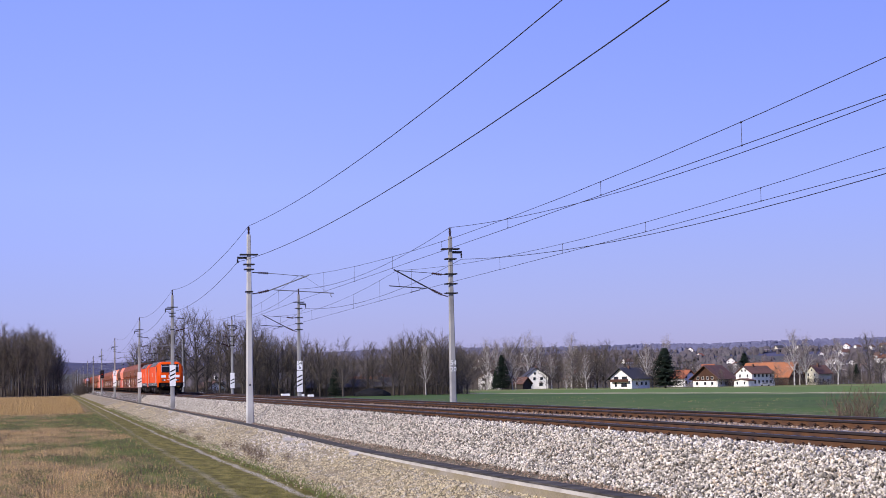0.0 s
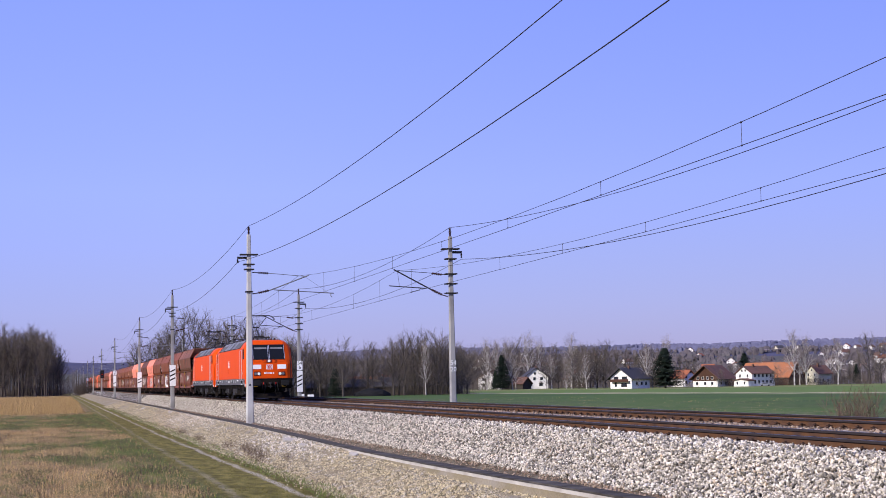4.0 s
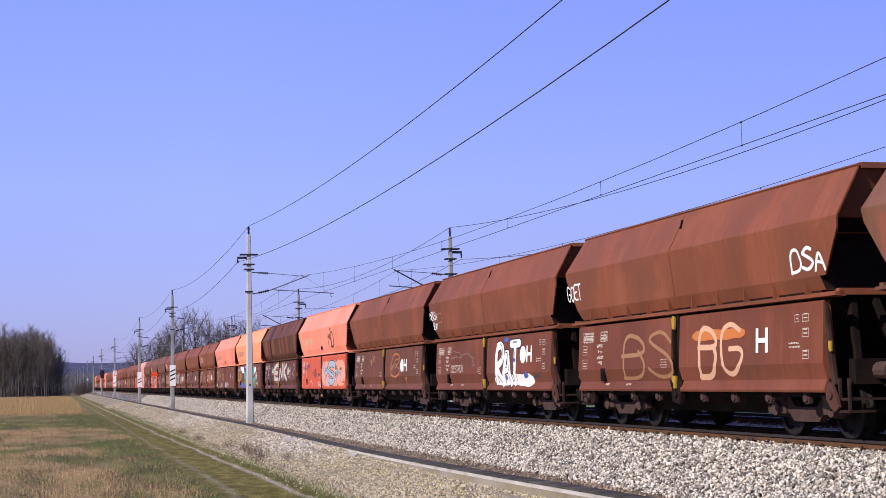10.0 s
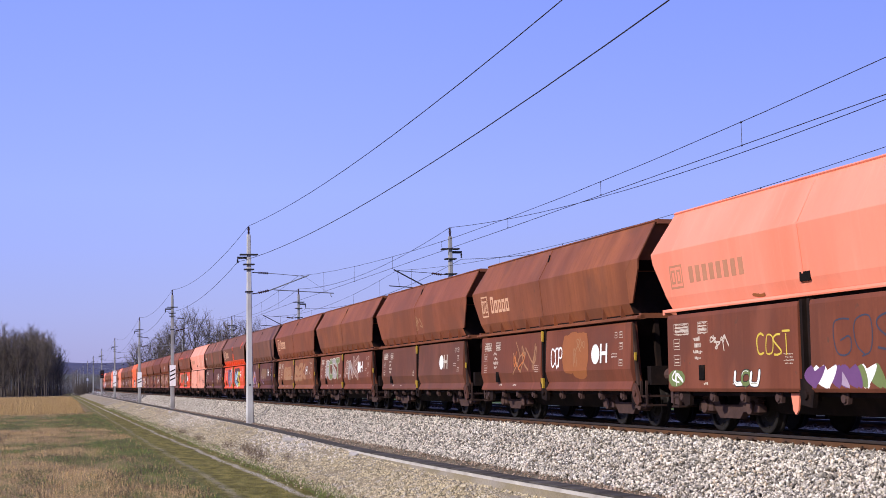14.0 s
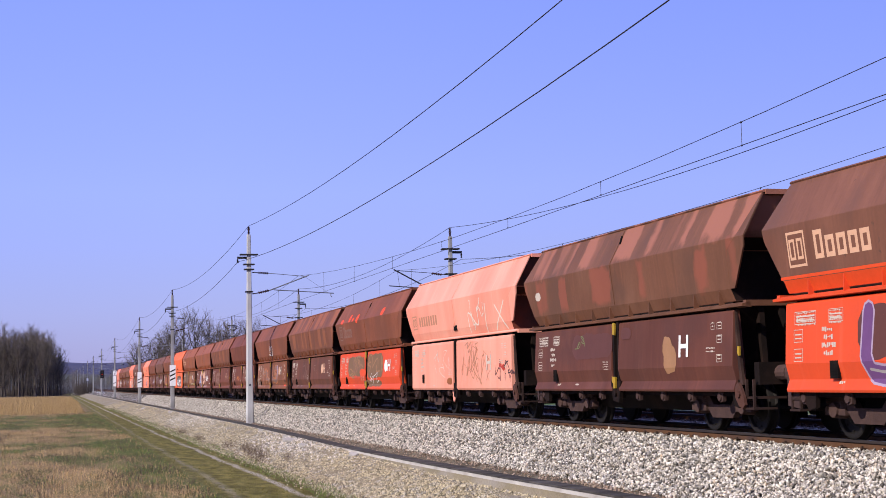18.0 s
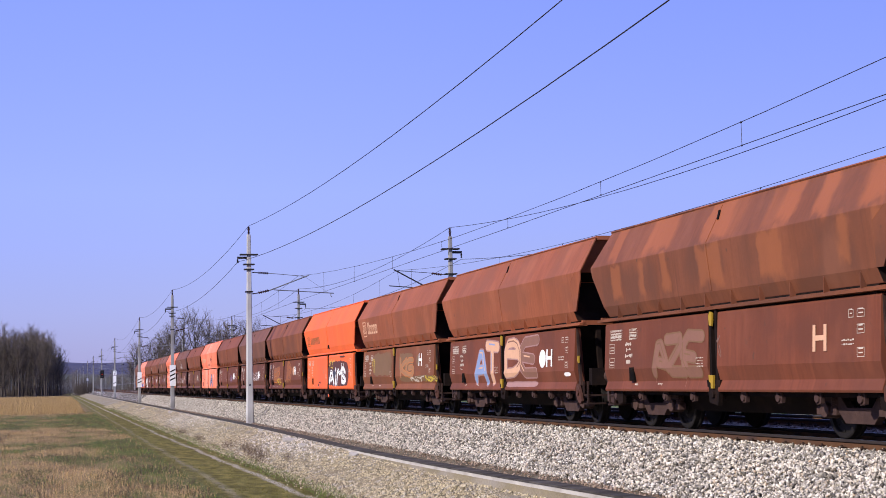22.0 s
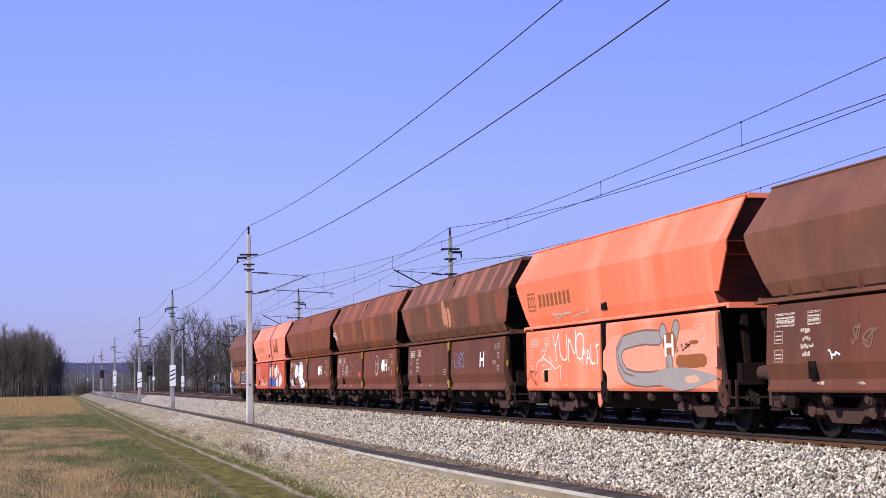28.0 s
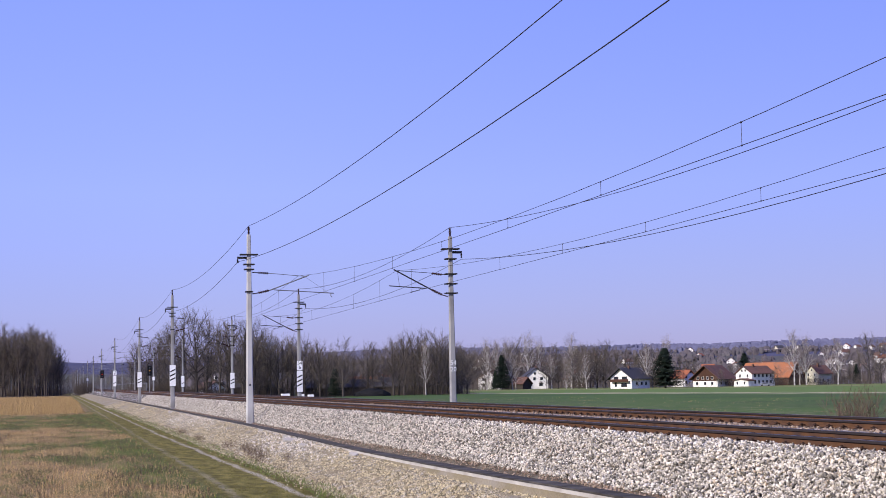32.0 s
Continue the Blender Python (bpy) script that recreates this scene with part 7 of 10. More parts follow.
# per wagon: place of the loading mark along the door and its height, ink of the disc, and the sprayed work as field and inks
SPRAYED = {
    0: (3.08, 1.64, "white", [
        ("patch", 3.93, 5.87, 1.26, 1.99, "camo"),
        ("scrawl", 3.94, 6.0, 1.98, 2.12, "green", 0.02, 2),
        ("scrawl", 3.93, 4.75, 1.25, 1.63, "green", 0.02, 2),
        ("patch", 8.6, 9.62, 1.22, 1.9, "camo"),
        ("scrawl", 8.66, 9.47, 1.45, 1.9, "green", 0.02, 2),
        ("patch", 11.14, 11.47, 2.83, 3.07, "cream"),
    ]),
    1: (3.15, 1.59, "", [
        ("word", 6.68, 9.31, 1.0, 1.95, "BS", "tan", 0.075),
        ("patch", 3.77, 5.87, 1.62, 1.87, "orange"),
        ("word", 3.86, 5.62, 1.0, 2.0, "BG", "peach", 0.10),
        ("word", 1.02, 2.08, 2.61, 2.99, "DSA", "white", 0.05),
        ("word", 11.53, 12.42, 2.73, 3.1, "GOET", "white", 0.04),
    ]),
    2: (2.8, 1.64, "white", [
        ("patch", 2.52, 5.8, 0.8, 1.22, "white"),
        ("piece", 3.56, 5.69, 0.8, 2.06, "RAT", ["white"], "black"),
        ("oval", 4.6, 4.83, 1.0, 1.13, "blue"),
        ("oval", 2.93, 3.24, 1.04, 1.2, "blue"),
        ("oval", 4.49, 4.91, 1.98, 2.1, "blue"),
        ("oval", 3.9, 4.1, 1.46, 1.56, "blue"),
        ("scrawl", 1.92, 2.53, 1.03, 1.23, "navy", 0.04, 2),
        ("word", 8.75, 10.06, 1.25, 1.45, "DESTROY", "cream", 0.028),
        ("scrawl", 7.56, 10.18, 1.35, 1.9, "faded", 0.04, 4),
        ("word", 11.56, 12.40, 2.86, 3.13, "MEKSA", "white", 0.032),
        ("word", 11.60, 12.10, 2.58, 2.80, "SLAM", "white", 0.028),
        ("frame", 11.06, 11.48, 2.76, 3.06, "tan"),
    ]),
    3: (3.36, 1.56, "white", [
        ("word", 4.08, 5.62, 1.17, 1.98, "O", "orange", 0.06),
        ("scrawl", 4.08, 5.62, 1.35, 1.8, "tan", 0.05, 2),
        ("scrawl", 8.13, 9.12, 1.57, 2.12, "tan", 0.04, 3),
        ("scrawl", 2.85, 3.55, 0.9, 1.19, "orange", 0.05, 1),
    ]),
    4: (3.27, 1.51, "", [
        ("patch", 1.17, 6.54, 0.8, 2.01, "pinkfade"),
        ("patch", 2.82, 3.45, 1.13, 1.8, "rustpatch"),
        ("patch", 1.95, 2.31, 1.49, 1.67, "rustpatch"),
        ("patch", 2.79, 2.98, 0.8, 1.01, "rustpatch"),
        ("piece", 3.47, 6.41, 0.8, 2.01, "YS", ["grey_sky"], "navy"),
        ("piece", 2.18, 3.13, 1.05, 1.67, "M", ["grey_sky"], "navy"),
        ("scrawl", 1.29, 1.86, 0.9, 1.13, "black", 0.025, 3),
        ("word", 4.81, 5.27, 0.88, 1.27, "O", "sky", 0.03),
        ("scrawl", 9.61, 10.99, 1.58, 1.9, "purple", 0.045, 3),
        ("scrawl", 7.82, 8.81, 1.22, 1.72, "navy", 0.045, 3),
        ("scrawl", 6.98, 7.44, 1.18, 1.62, "navy", 0.045, 2),
        ("scrawl", 6.82, 7.43, 0.8, 1.09, "white", 0.03, 3),
        ("scrawl", 8.96, 9.33, 0.93, 1.14, "white", 0.025, 2),
        ("scrawl", 10.91, 11.61, 1.38, 1.75, "white", 0.022, 3),
        ("word", 3.62, 4.89, 2.51, 3.2, "MD", "black", 0.06),
        ("oval", 4.09, 4.28, 3.21, 3.34, "black"),
    ]),
    5: (3.06, 1.63, "cream", [
        ("piece", 6.82, 9.66, 1.1, 2.12, "ME", ["cream"], "black", "tan"),
        ("piece", 3.99, 6.44, 1.08, 2.12, "NIK", ["cream", "grey"], "black"),
        ("scrawl", 2.95, 3.41, 1.25, 1.47, "cream", 0.025, 2),
    ]),
    6: (2.95, 1.49, "", [
        ("shape", [(10.35, 2.08), (8.83, 2.1), (8.47, 2.1), (8.41, 1.82), (8.81, 1.69), (9.44, 1.69), (9.89, 1.87)], "white"),
        ("shape", [(8.88, 2.1), (8.37, 2.1), (7.73, 1.76), (8.21, 1.77), (8.67, 1.89)], "purple"),
        ("shape", [(8.07, 2.1), (7.69, 2.1), (7.63, 1.83)], "white"),
        ("shape", [(7.69, 2.1), (7.04, 2.1), (6.98, 1.73), (7.35, 1.75), (7.65, 1.91)], "purple"),
        ("shape", [(8.77, 1.9), (8.41, 1.82), (7.68, 1.74), (7.66, 1.24), (8.19, 1.21), (8.45, 1.54)], "teal"),
        ("shape", [(8.37, 2.1), (8.07, 2.1), (7.35, 1.75), (7.72, 1.74)], "navy"),
        ("shape", [(8.34, 1.21), (7.67, 1.34), (7.57, 0.8), (8.14, 0.8), (8.5, 1.09)], "green"),
        ("shape", [(10.09, 1.02), (9.36, 1.12), (8.65, 1.09), (7.85, 0.8), (10.02, 0.8)], "blue"),
        ("shape", [(3.76, 1.98), (3.07, 2.03), (3.07, 1.8), (3.51, 1.62), (3.79, 1.63)], "white"),
        ("shape", [(6.24, 2.1), (4.15, 2.09), (4.51, 1.74), (5.21, 1.82), (5.69, 1.89), (6.11, 1.7), (6.44, 1.47), (6.49, 1.72)], "purple"),
        ("shape", [(6.45, 1.53), (6.02, 1.66), (5.52, 1.32), (4.66, 1.22), (3.23, 1.19), (3.15, 0.8), (5.44, 0.8), (5.44, 1.19), (6.39, 1.21)], "green"),
        ("shape", [(5.86, 1.77), (5.37, 1.86), (5.13, 1.94), (4.66, 1.66), (4.15, 2.08), (3.76, 1.97), (3.93, 1.66), (3.65, 1.42), (3.23, 1.19), (4.66, 1.2), (5.52, 1.32), (6.15, 1.67)], "teal"),
        ("shape", [(5.15, 2.05), (5.04, 1.99), (4.65, 1.51), (4.9, 1.77)], "navy"),
        ("shape", [(4.33, 1.52), (3.79, 1.52), (3.72, 1.44), (4.25, 1.3)], "navy"),
        ("shape", [(5.44, 0.8), (4.94, 0.92), (4.09, 0.86), (3.9, 0.98), (3.76, 0.8)], "blue"),
        ("shape", [(7.76, 2.34), (7.36, 2.36), (6.99, 2.52), (6.55, 2.51), (6.42, 2.4), (6.02, 2.34)], "brownish"),
        ("word", 9.61, 11.74, 1.21, 1.74, "KLON", "yellow", 0.03),
        ("word", 9.66, 11.81, 1.18, 1.69, "KLON", "yellow", 0.025),
        ("word", 6.98, 7.62, 1.3, 1.58, "DOS", "white", 0.03),
        ("scrawl", 2.09, 2.84, 0.95, 1.2, "white", 0.022, 3),
        ("scrawl", 1.51, 2.34, 1.22, 1.5, "black", 0.03, 4),
    ]),
    7: (3.16, 1.56, "", [
        ("band", 4.37, 6.45, 0.8, 1.16, ["lilac", "yellow", "white", "purple", "green"]),
        ("word", 1.72, 5.81, 1.27, 1.88, "GOSTKRN", "navy", 0.03),
        ("word", 7.08, 8.24, 1.33, 1.72, "COST", "yellow", 0.032),
        ("scrawl", 9.26, 10.0, 1.43, 1.8, "cream", 0.03, 4),
        ("piece", 8.16, 9.12, 0.8, 1.14, "LOU", ["white", "green"], "black"),
        ("patch", 11.11, 11.83, 0.8, 1.18, "green"),
        ("scrawl", 11.16, 11.78, 0.83, 1.14, "white", 0.03, 2),
        ("scrawl", 8.04, 8.44, 2.33, 2.38, "rustpatch", 0.05, 2),
    ]),
    8: (2.67, 1.54, "white", [
        ("patch", 3.61, 5.29, 1.05, 2.12, "rustpatch"),
        ("word", 5.26, 6.07, 1.26, 1.73, "COP", "white", 0.04),
        ("scrawl", 7.14, 9.28, 1.02, 2.0, "tan", 0.05, 4),
        ("scrawl", 7.96, 9.13, 1.11, 1.79, "orange", 0.04, 2),
        ("oval", 3.68, 4.52, 0.99, 1.28, "rustpatch"),
        ("scrawl", 3.86, 4.61, 1.26, 2.03, "tan", 0.03, 3),
    ]),
    9: (3.07, 1.58, "white", [
        ("scrawl", 5.81, 6.59, 2.64, 3.18, "tan", 0.05, 3),
    ]),
    10: (2.9, 1.6, "white", [
        ("piece", 3.6, 6.2, 1.1, 2.05, "ANK", ["dusty", "grey"], "cream"),
        ("piece", 7.3, 10.4, 1.1, 2.05, "ROST", ["grey", "green"], "cream"),
    ]),
    11: (2.9, 1.6, "", [
        ("piece", 3.2, 6.3, 1.08, 2.0, "BEK", ["tan"], "rustpatch"),
        ("patch", 7.4, 9.8, 1.1, 1.9, "tan"),
        ("scrawl", 7.5, 9.6, 1.15, 1.9, "rustpatch", 0.05, 4),
    ]),
    12: (2.91, 1.63, "", [
        ("patch", 3.68, 5.74, 1.21, 1.94, "camo"),
        ("piece", 7.72, 9.5, 0.8, 1.93, "A", ["lilac_brown"], "lilac"),
        ("scrawl", 8.4, 9.36, 1.04, 1.57, "orange", 0.07, 2),
        ("scrawl", 9.18, 9.71, 0.86, 1.86, "sky", 0.05, 2),
        ("oval", 8.06, 8.81, 1.0, 1.42, "purple"),
        ("word", 4.65, 5.57, 0.85, 1.53, "V", "lilac", 0.05),
        ("scrawl", 4.91, 5.6, 0.92, 1.24, "purple", 0.06, 2),
        ("oval", 4.35, 4.84, 1.37, 1.64, "dusty"),
        ("patch", 7.55, 8.17, 1.8, 2.11, "camo"),
    ]),
    13: (2.68, 1.62, "", [
        ("patch", 3.12, 6.11, 0.8, 2.12, "brownish"),
        ("piece", 4.12, 5.69, 0.8, 1.93, "K", ["sky"], "navy", "white"),
        ("piece", 3.18, 4.37, 0.8, 1.93, "S", ["yellow"], "black"),
        ("patch", 7.53, 9.69, 1.16, 2.08, "brownish"),
        ("piece", 7.48, 9.55, 0.8, 2.08, "UN", ["purple", "grey"], "lilac"),
        ("scrawl", 7.54, 8.0, 1.73, 2.08, "white", 0.03, 3),
        ("patch", 6.47, 6.9, 3.15, 3.54, "redpaint"),
        ("patch", 6.33, 6.9, 2.4, 3.13, "redpaint"),
        ("patch", 1.7, 2.18, 3.34, 3.73, "redpaint"),
        ("patch", 1.91, 2.28, 3.16, 3.43, "redpaint"),
        ("patch", 1.54, 1.74, 2.33, 2.58, "redpaint"),
    ]),
    14: (3.21, 1.58, "", [
        ("patch", 3.54, 4.12, 1.0, 1.68, "tan"),
        ("patch", 3.75, 4.18, 1.28, 1.84, "tan"),
        ("patch", 6.8, 9.22, 1.35, 2.05, "brownish"),
        ("scrawl", 8.41, 9.06, 1.6, 1.96, "green", 0.02, 2),
        ("patch", 5.78, 6.33, 1.75, 2.08, "brownish"),
        ("patch", 11.26, 11.63, 2.84, 3.12, "cream"),
    ]),
    15: (3.19, 1.49, "", [
        ("scrawl", 0.97, 2.63, 0.87, 1.69, "black", 0.03, 5),
        ("scrawl", 1.7, 2.25, 1.26, 1.47, "redink", 0.05, 2),
        ("scrawl", 3.64, 5.5, 0.88, 2.12, "markbrown", 0.035, 5),
        ("word", 1.6, 5.14, 2.33, 3.08, "NIX", "peach_white", 0.05),
        ("scrawl", 4.19, 5.71, 1.75, 2.12, "markbrown", 0.03, 3),
        ("scrawl", 3.0, 5.9, 0.95, 2.0, "markbrown", 0.02, 6),
        ("scrawl", 7.2, 9.1, 1.1, 2.0, "peach_white", 0.018, 5),
        ("patch", 6.95, 7.5, 0.86, 1.13, "rustpatch"),
        ("scrawl", 3.6, 5.0, 2.4, 3.3, "peach_white", 0.035, 4),
    ]),
    16: (2.77, 1.59, "white", [
        ("patch", 3.77, 6.45, 1.08, 2.1, "camo"),
        ("patch", 6.96, 10.09, 1.16, 2.07, "camo"),
        ("patch", 4.15, 7.23, 0.8, 1.13, "camo"),
        ("scrawl", 7.1, 9.86, 1.16, 2.07, "tan", 0.06, 5),
        ("scrawl", 3.81, 6.45, 1.18, 2.08, "tan", 0.06, 5),
        ("scrawl", 7.36, 9.08, 1.33, 1.89, "dusty", 0.05, 4),
        ("scrawl", 4.49, 6.19, 0.86, 1.64, "white", 0.022, 3),
        ("scrawl", 6.82, 7.9, 0.86, 1.75, "cream", 0.03, 2),
        ("patch", 6.67, 7.77, 1.18, 1.57, "redpaint"),
        ("patch", 10.73, 11.28, 3.31, 3.58, "redpaint"),
        ("patch", 9.34, 9.77, 3.33, 3.73, "redpaint"),
        ("patch", 8.71, 9.02, 3.33, 3.58, "redpaint"),
        ("patch", 7.81, 8.29, 3.24, 3.7, "redpaint"),
        ("patch", 3.39, 3.94, 3.33, 3.74, "redpaint"),
    ]),
    17: (2.94, 1.64, "peach", [
        ("scrawl", 6.81, 8.53, 0.91, 2.12, "faded", 0.03, 4),
        ("scrawl", 4.73, 5.65, 1.35, 1.8, "faded", 0.03, 2),
    ]),
    18: (3.01, 1.68, "peach", [
        ("piece", 7.26, 9.62, 0.97, 2.01, "MA", ["faded"], "orange"),
        ("piece", 4.08, 6.5, 0.99, 2.06, "IS", ["faded"], "orange"),
        ("word", 5.85, 7.24, 2.52, 3.06, "JUYO", "white", 0.04),
        ("word", 10.79, 11.87, 0.86, 1.37, "NUYO", "cream", 0.03),
        ("scrawl", 1.3, 1.8, 1.04, 1.21, "black", 0.025, 3),
        ("patch", 1.55, 2.14, 0.87, 0.97, "redpaint"),
        ("word", 9.42, 9.72, 1.34, 2.09, "N", "cream", 0.03),
        ("oval", 4.08, 4.33, 1.25, 2.01, "lilac"),
    ]),
    19: (3.17, 1.59, "white", [
        ("word", 4.04, 6.1, 1.37, 2.07, "PINX", "cream", 0.06),
        ("scrawl", 4.52, 5.01, 1.16, 1.48, "cream", 0.04, 2),
        ("scrawl", 7.9, 9.42, 1.2, 1.58, "orange", 0.04, 4),
    ]),
    20: (2.88, 1.57, "", [
        ("piece", 7.05, 9.37, 0.98, 1.91, "AZE", ["dusty"], "camo"),
        ("scrawl", 6.25, 6.51, 1.31, 1.74, "faded", 0.03, 2),
    ]),
    21: (2.89, 1.51, "white", [
        ("piece", 6.81, 9.2, 0.82, 2.11, "AT", ["sky_blue", "peach"], "lilac_brown"),
        ("piece", 3.79, 6.39, 1.03, 2.12, "BE", ["peach", "dusty"], "lilac_brown"),
        ("patch", 3.86, 6.44, 0.8, 1.0, "lilac_brown"),
        ("patch", 1.46, 1.89, 1.06, 1.17, "white"),
    ]),
    22: (2.92, 1.7, "", [
        ("patch", 3.06, 3.47, 1.45, 1.93, "camo"),
        ("patch", 3.89, 5.93, 1.26, 2.03, "camo"),
        ("patch", 0.77, 5.88, 0.98, 1.23, "camo"),
        ("patch", 7.05, 10.09, 1.16, 2.12, "camo"),
        ("piece", 3.85, 5.74, 1.11, 1.83, "KG", ["tan"], "orange"),
        ("scrawl", 2.45, 4.3, 0.98, 1.19, "cream", 0.04, 5),
        ("scrawl", 0.84, 2.44, 0.97, 1.2, "yellow", 0.035, 5),
        ("scrawl", 9.75, 10.24, 1.17, 1.92, "yellow", 0.03, 2),
    ]),
    23: (3.35, 1.59, "", [
        ("patch", 2.14, 6.59, 0.8, 1.97, "brownish"),
        ("piece", 2.6, 6.38, 0.85, 1.72, "AIMS", ["white"], "navy"),
        ("scrawl", 5.12, 6.31, 1.49, 1.99, "yellow", 0.05, 2),
        ("oval", 4.85, 5.43, 1.19, 1.57, "navy"),
        ("patch", 2.87, 3.97, 2.01, 2.12, "brownish"),
        ("scrawl", 8.43, 9.11, 0.83, 1.07, "black", 0.04, 2),
        ("scrawl", 7.35, 7.96, 1.37, 1.84, "markbrown", 0.03, 2),
    ]),
    24: (2.96, 1.63, "peach", [
        ("piece", 7.56, 9.96, 1.09, 1.91, "BZ", ["rustpatch"], "faded", "orange"),
        ("oval", 4.01, 5.77, 1.03, 2.1, "rustpatch"),
        ("piece", 4.05, 6.27, 1.06, 2.03, "IG", ["rustpatch"], "brownish"),
        ("word", 7.71, 8.87, 0.97, 1.27, "NEW", "yellow", 0.05),
        ("scrawl", 5.3, 6.27, 1.03, 1.29, "tan", 0.04, 3),
    ]),
    25: (3.14, 1.52, "white", [
        ("piece", 3.41, 5.79, 1.17, 1.67, "URTH", ["brownish"], "white"),
    ]),
    26: (2.71, 1.55, "white", [
        ("scrawl", 3.71, 5.01, 1.08, 1.77, "lilac", 0.035, 7),
        ("scrawl", 3.87, 4.96, 1.22, 1.72, "purple", 0.05, 4),
        ("word", 7.39, 8.69, 1.37, 1.84, "YON", "dusty", 0.05),
        ("word", 5.14, 6.0, 1.33, 1.77, "COF", "dusty", 0.05),
    ]),
    27: (2.9, 1.6, "", [
        ("piece", 3.7, 5.5, 0.85, 2.0, "A", ["sky_blue"], "navy", "tan"),
        ("scrawl", 3.9, 5.2, 0.9, 1.6, "navy", 0.07, 3),
        ("scrawl", 9.0, 10.6, 1.3, 1.8, "black", 0.03, 3),
        ("scrawl", 6.9, 8.2, 1.0, 1.4, "brownish", 0.03, 3),
        ("scrawl", 4.0, 5.2, 2.6, 3.15, "brownish", 0.05, 3),
    ]),
    28: (2.9, 1.6, "cream", [
        ("scrawl", 4.0, 6.2, 1.1, 1.9, "tan", 0.04, 3),
        ("scrawl", 7.6, 9.0, 1.2, 1.8, "dusty", 0.04, 3),
    ]),
    29: (3.03, 1.65, "orange", [
        ("scrawl", 4.55, 6.23, 1.09, 1.73, "white", 0.028, 6),
        ("word", 3.72, 5.17, 1.19, 1.6, "MEDIE", "white", 0.028),
        ("scrawl", 7.47, 8.14, 1.23, 1.75, "white", 0.03, 4),
        ("scrawl", 5.73, 6.81, 2.47, 2.97, "white", 0.04, 5),
        ("scrawl", 7.1, 7.87, 2.51, 3.05, "cream", 0.03, 3),
        ("word", 7.03, 7.74, 3.06, 3.24, "SIDO", "cream", 0.03),
        ("scrawl", 9.53, 9.88, 1.23, 1.38, "white", 0.03, 2),
        ("scrawl", 8.46, 9.21, 1.36, 1.84, "faded", 0.04, 3),
    ]),
    30: (3.19, 1.61, "", [
        ("patch", 1.15, 6.65, 0.8, 1.95, "pinkfade"),
        ("piece", 3.44, 5.63, 0.8, 2.04, "C", ["grey"], "faded"),
        ("piece", 2.67, 3.58, 0.8, 2.11, "Y", ["grey"], "faded"),
        ("oval", 1.43, 4.0, 0.8, 1.18, "grey"),
        ("patch", 2.86, 3.48, 1.38, 1.93, "rustpatch"),
        ("patch", 1.56, 2.9, 1.13, 1.47, "rustpatch"),
        ("patch", 1.9, 2.31, 1.59, 1.7, "rustpatch"),
        ("scrawl", 2.24, 2.86, 1.44, 1.66, "black", 0.03, 4),
        ("oval", 1.85, 2.55, 0.9, 1.04, "peach"),
        ("word", 7.78, 9.92, 1.42, 2.07, "YUNO", "white", 0.035),
        ("scrawl", 9.35, 11.11, 0.89, 1.83, "white", 0.022, 3),
        ("word", 6.85, 7.91, 1.31, 1.74, "MALT", "white", 0.035),
        ("scrawl", 11.02, 11.88, 0.8, 1.38, "black", 0.02, 2),
        ("scrawl", 7.52, 10.05, 2.33, 2.57, "cream", 0.03, 2),
    ]),
    31: (3.2, 1.58, "", [
        ("word", 4.98, 6.08, 1.35, 1.82, "CARS", "sky_blue", 0.02),
        ("patch", 6.87, 7.25, 2.58, 3.5, "markbrown"),
        ("patch", 6.31, 6.94, 2.47, 3.26, "markbrown"),
    ]),
    32: (2.62, 1.6, "white", [
        ("word", 3.85, 4.44, 1.25, 2.01, "O", "cream", 0.03),
        ("scrawl", 3.89, 4.39, 1.27, 1.97, "cream", 0.025, 2),
        ("scrawl", 9.32, 10.19, 1.23, 1.85, "cream", 0.025, 4),
        ("scrawl", 7.32, 9.2, 1.17, 2.03, "faded", 0.035, 7),
        ("scrawl", 4.89, 5.63, 1.4, 1.97, "faded", 0.03, 4),
        ("scrawl", 11.62, 12.41, 2.71, 3.15, "white", 0.03, 4),
        ("oval", 7.03, 7.42, 1.22, 1.42, "redpaint"),
    ]),
    33: (3.05, 1.56, "white", [
        ("patch", 10.47, 11.76, 0.86, 1.22, "sky_blue"),
        ("patch", 7.46, 9.17, 0.8, 1.21, "sky_blue"),
        ("oval", 9.27, 10.24, 1.24, 1.93, "white"),
        ("oval", 7.74, 9.26, 0.8, 2.02, "white"),
        ("piece", 9.46, 10.14, 1.22, 1.98, "J", ["white"], "blue"),
        ("word", 7.77, 9.32, 0.8, 1.99, "O", "blue", 0.05),
        ("word", 8.63, 9.26, 1.23, 1.58, "Z", "navy", 0.05),
        ("oval", 7.54, 8.11, 0.83, 1.21, "white"),
        ("patch", 9.23, 10.39, 0.95, 1.22, "rustpatch"),
        ("scrawl", 10.63, 11.6, 0.84, 1.24, "white", 0.04, 4),
        ("scrawl", 7.61, 7.81, 1.46, 1.75, "orange", 0.04, 2),
        ("scrawl", 4.94, 6.11, 1.36, 2.05, "faded", 0.03, 4),
    ]),
    34: (3.04, 1.62, "", [
        ("patch", 1.92, 6.63, 0.8, 1.36, "blue"),
        ("oval", 5.12, 6.35, 1.24, 2.09, "peach_white"),
        ("oval", 3.35, 4.58, 1.3, 2.1, "peach_white"),
        ("oval", 1.92, 2.96, 0.84, 1.54, "peach_white"),
        ("oval", 3.2, 3.98, 0.8, 1.38, "peach_white"),
        ("word", 5.06, 6.35, 1.22, 2.12, "O", "navy", 0.035),
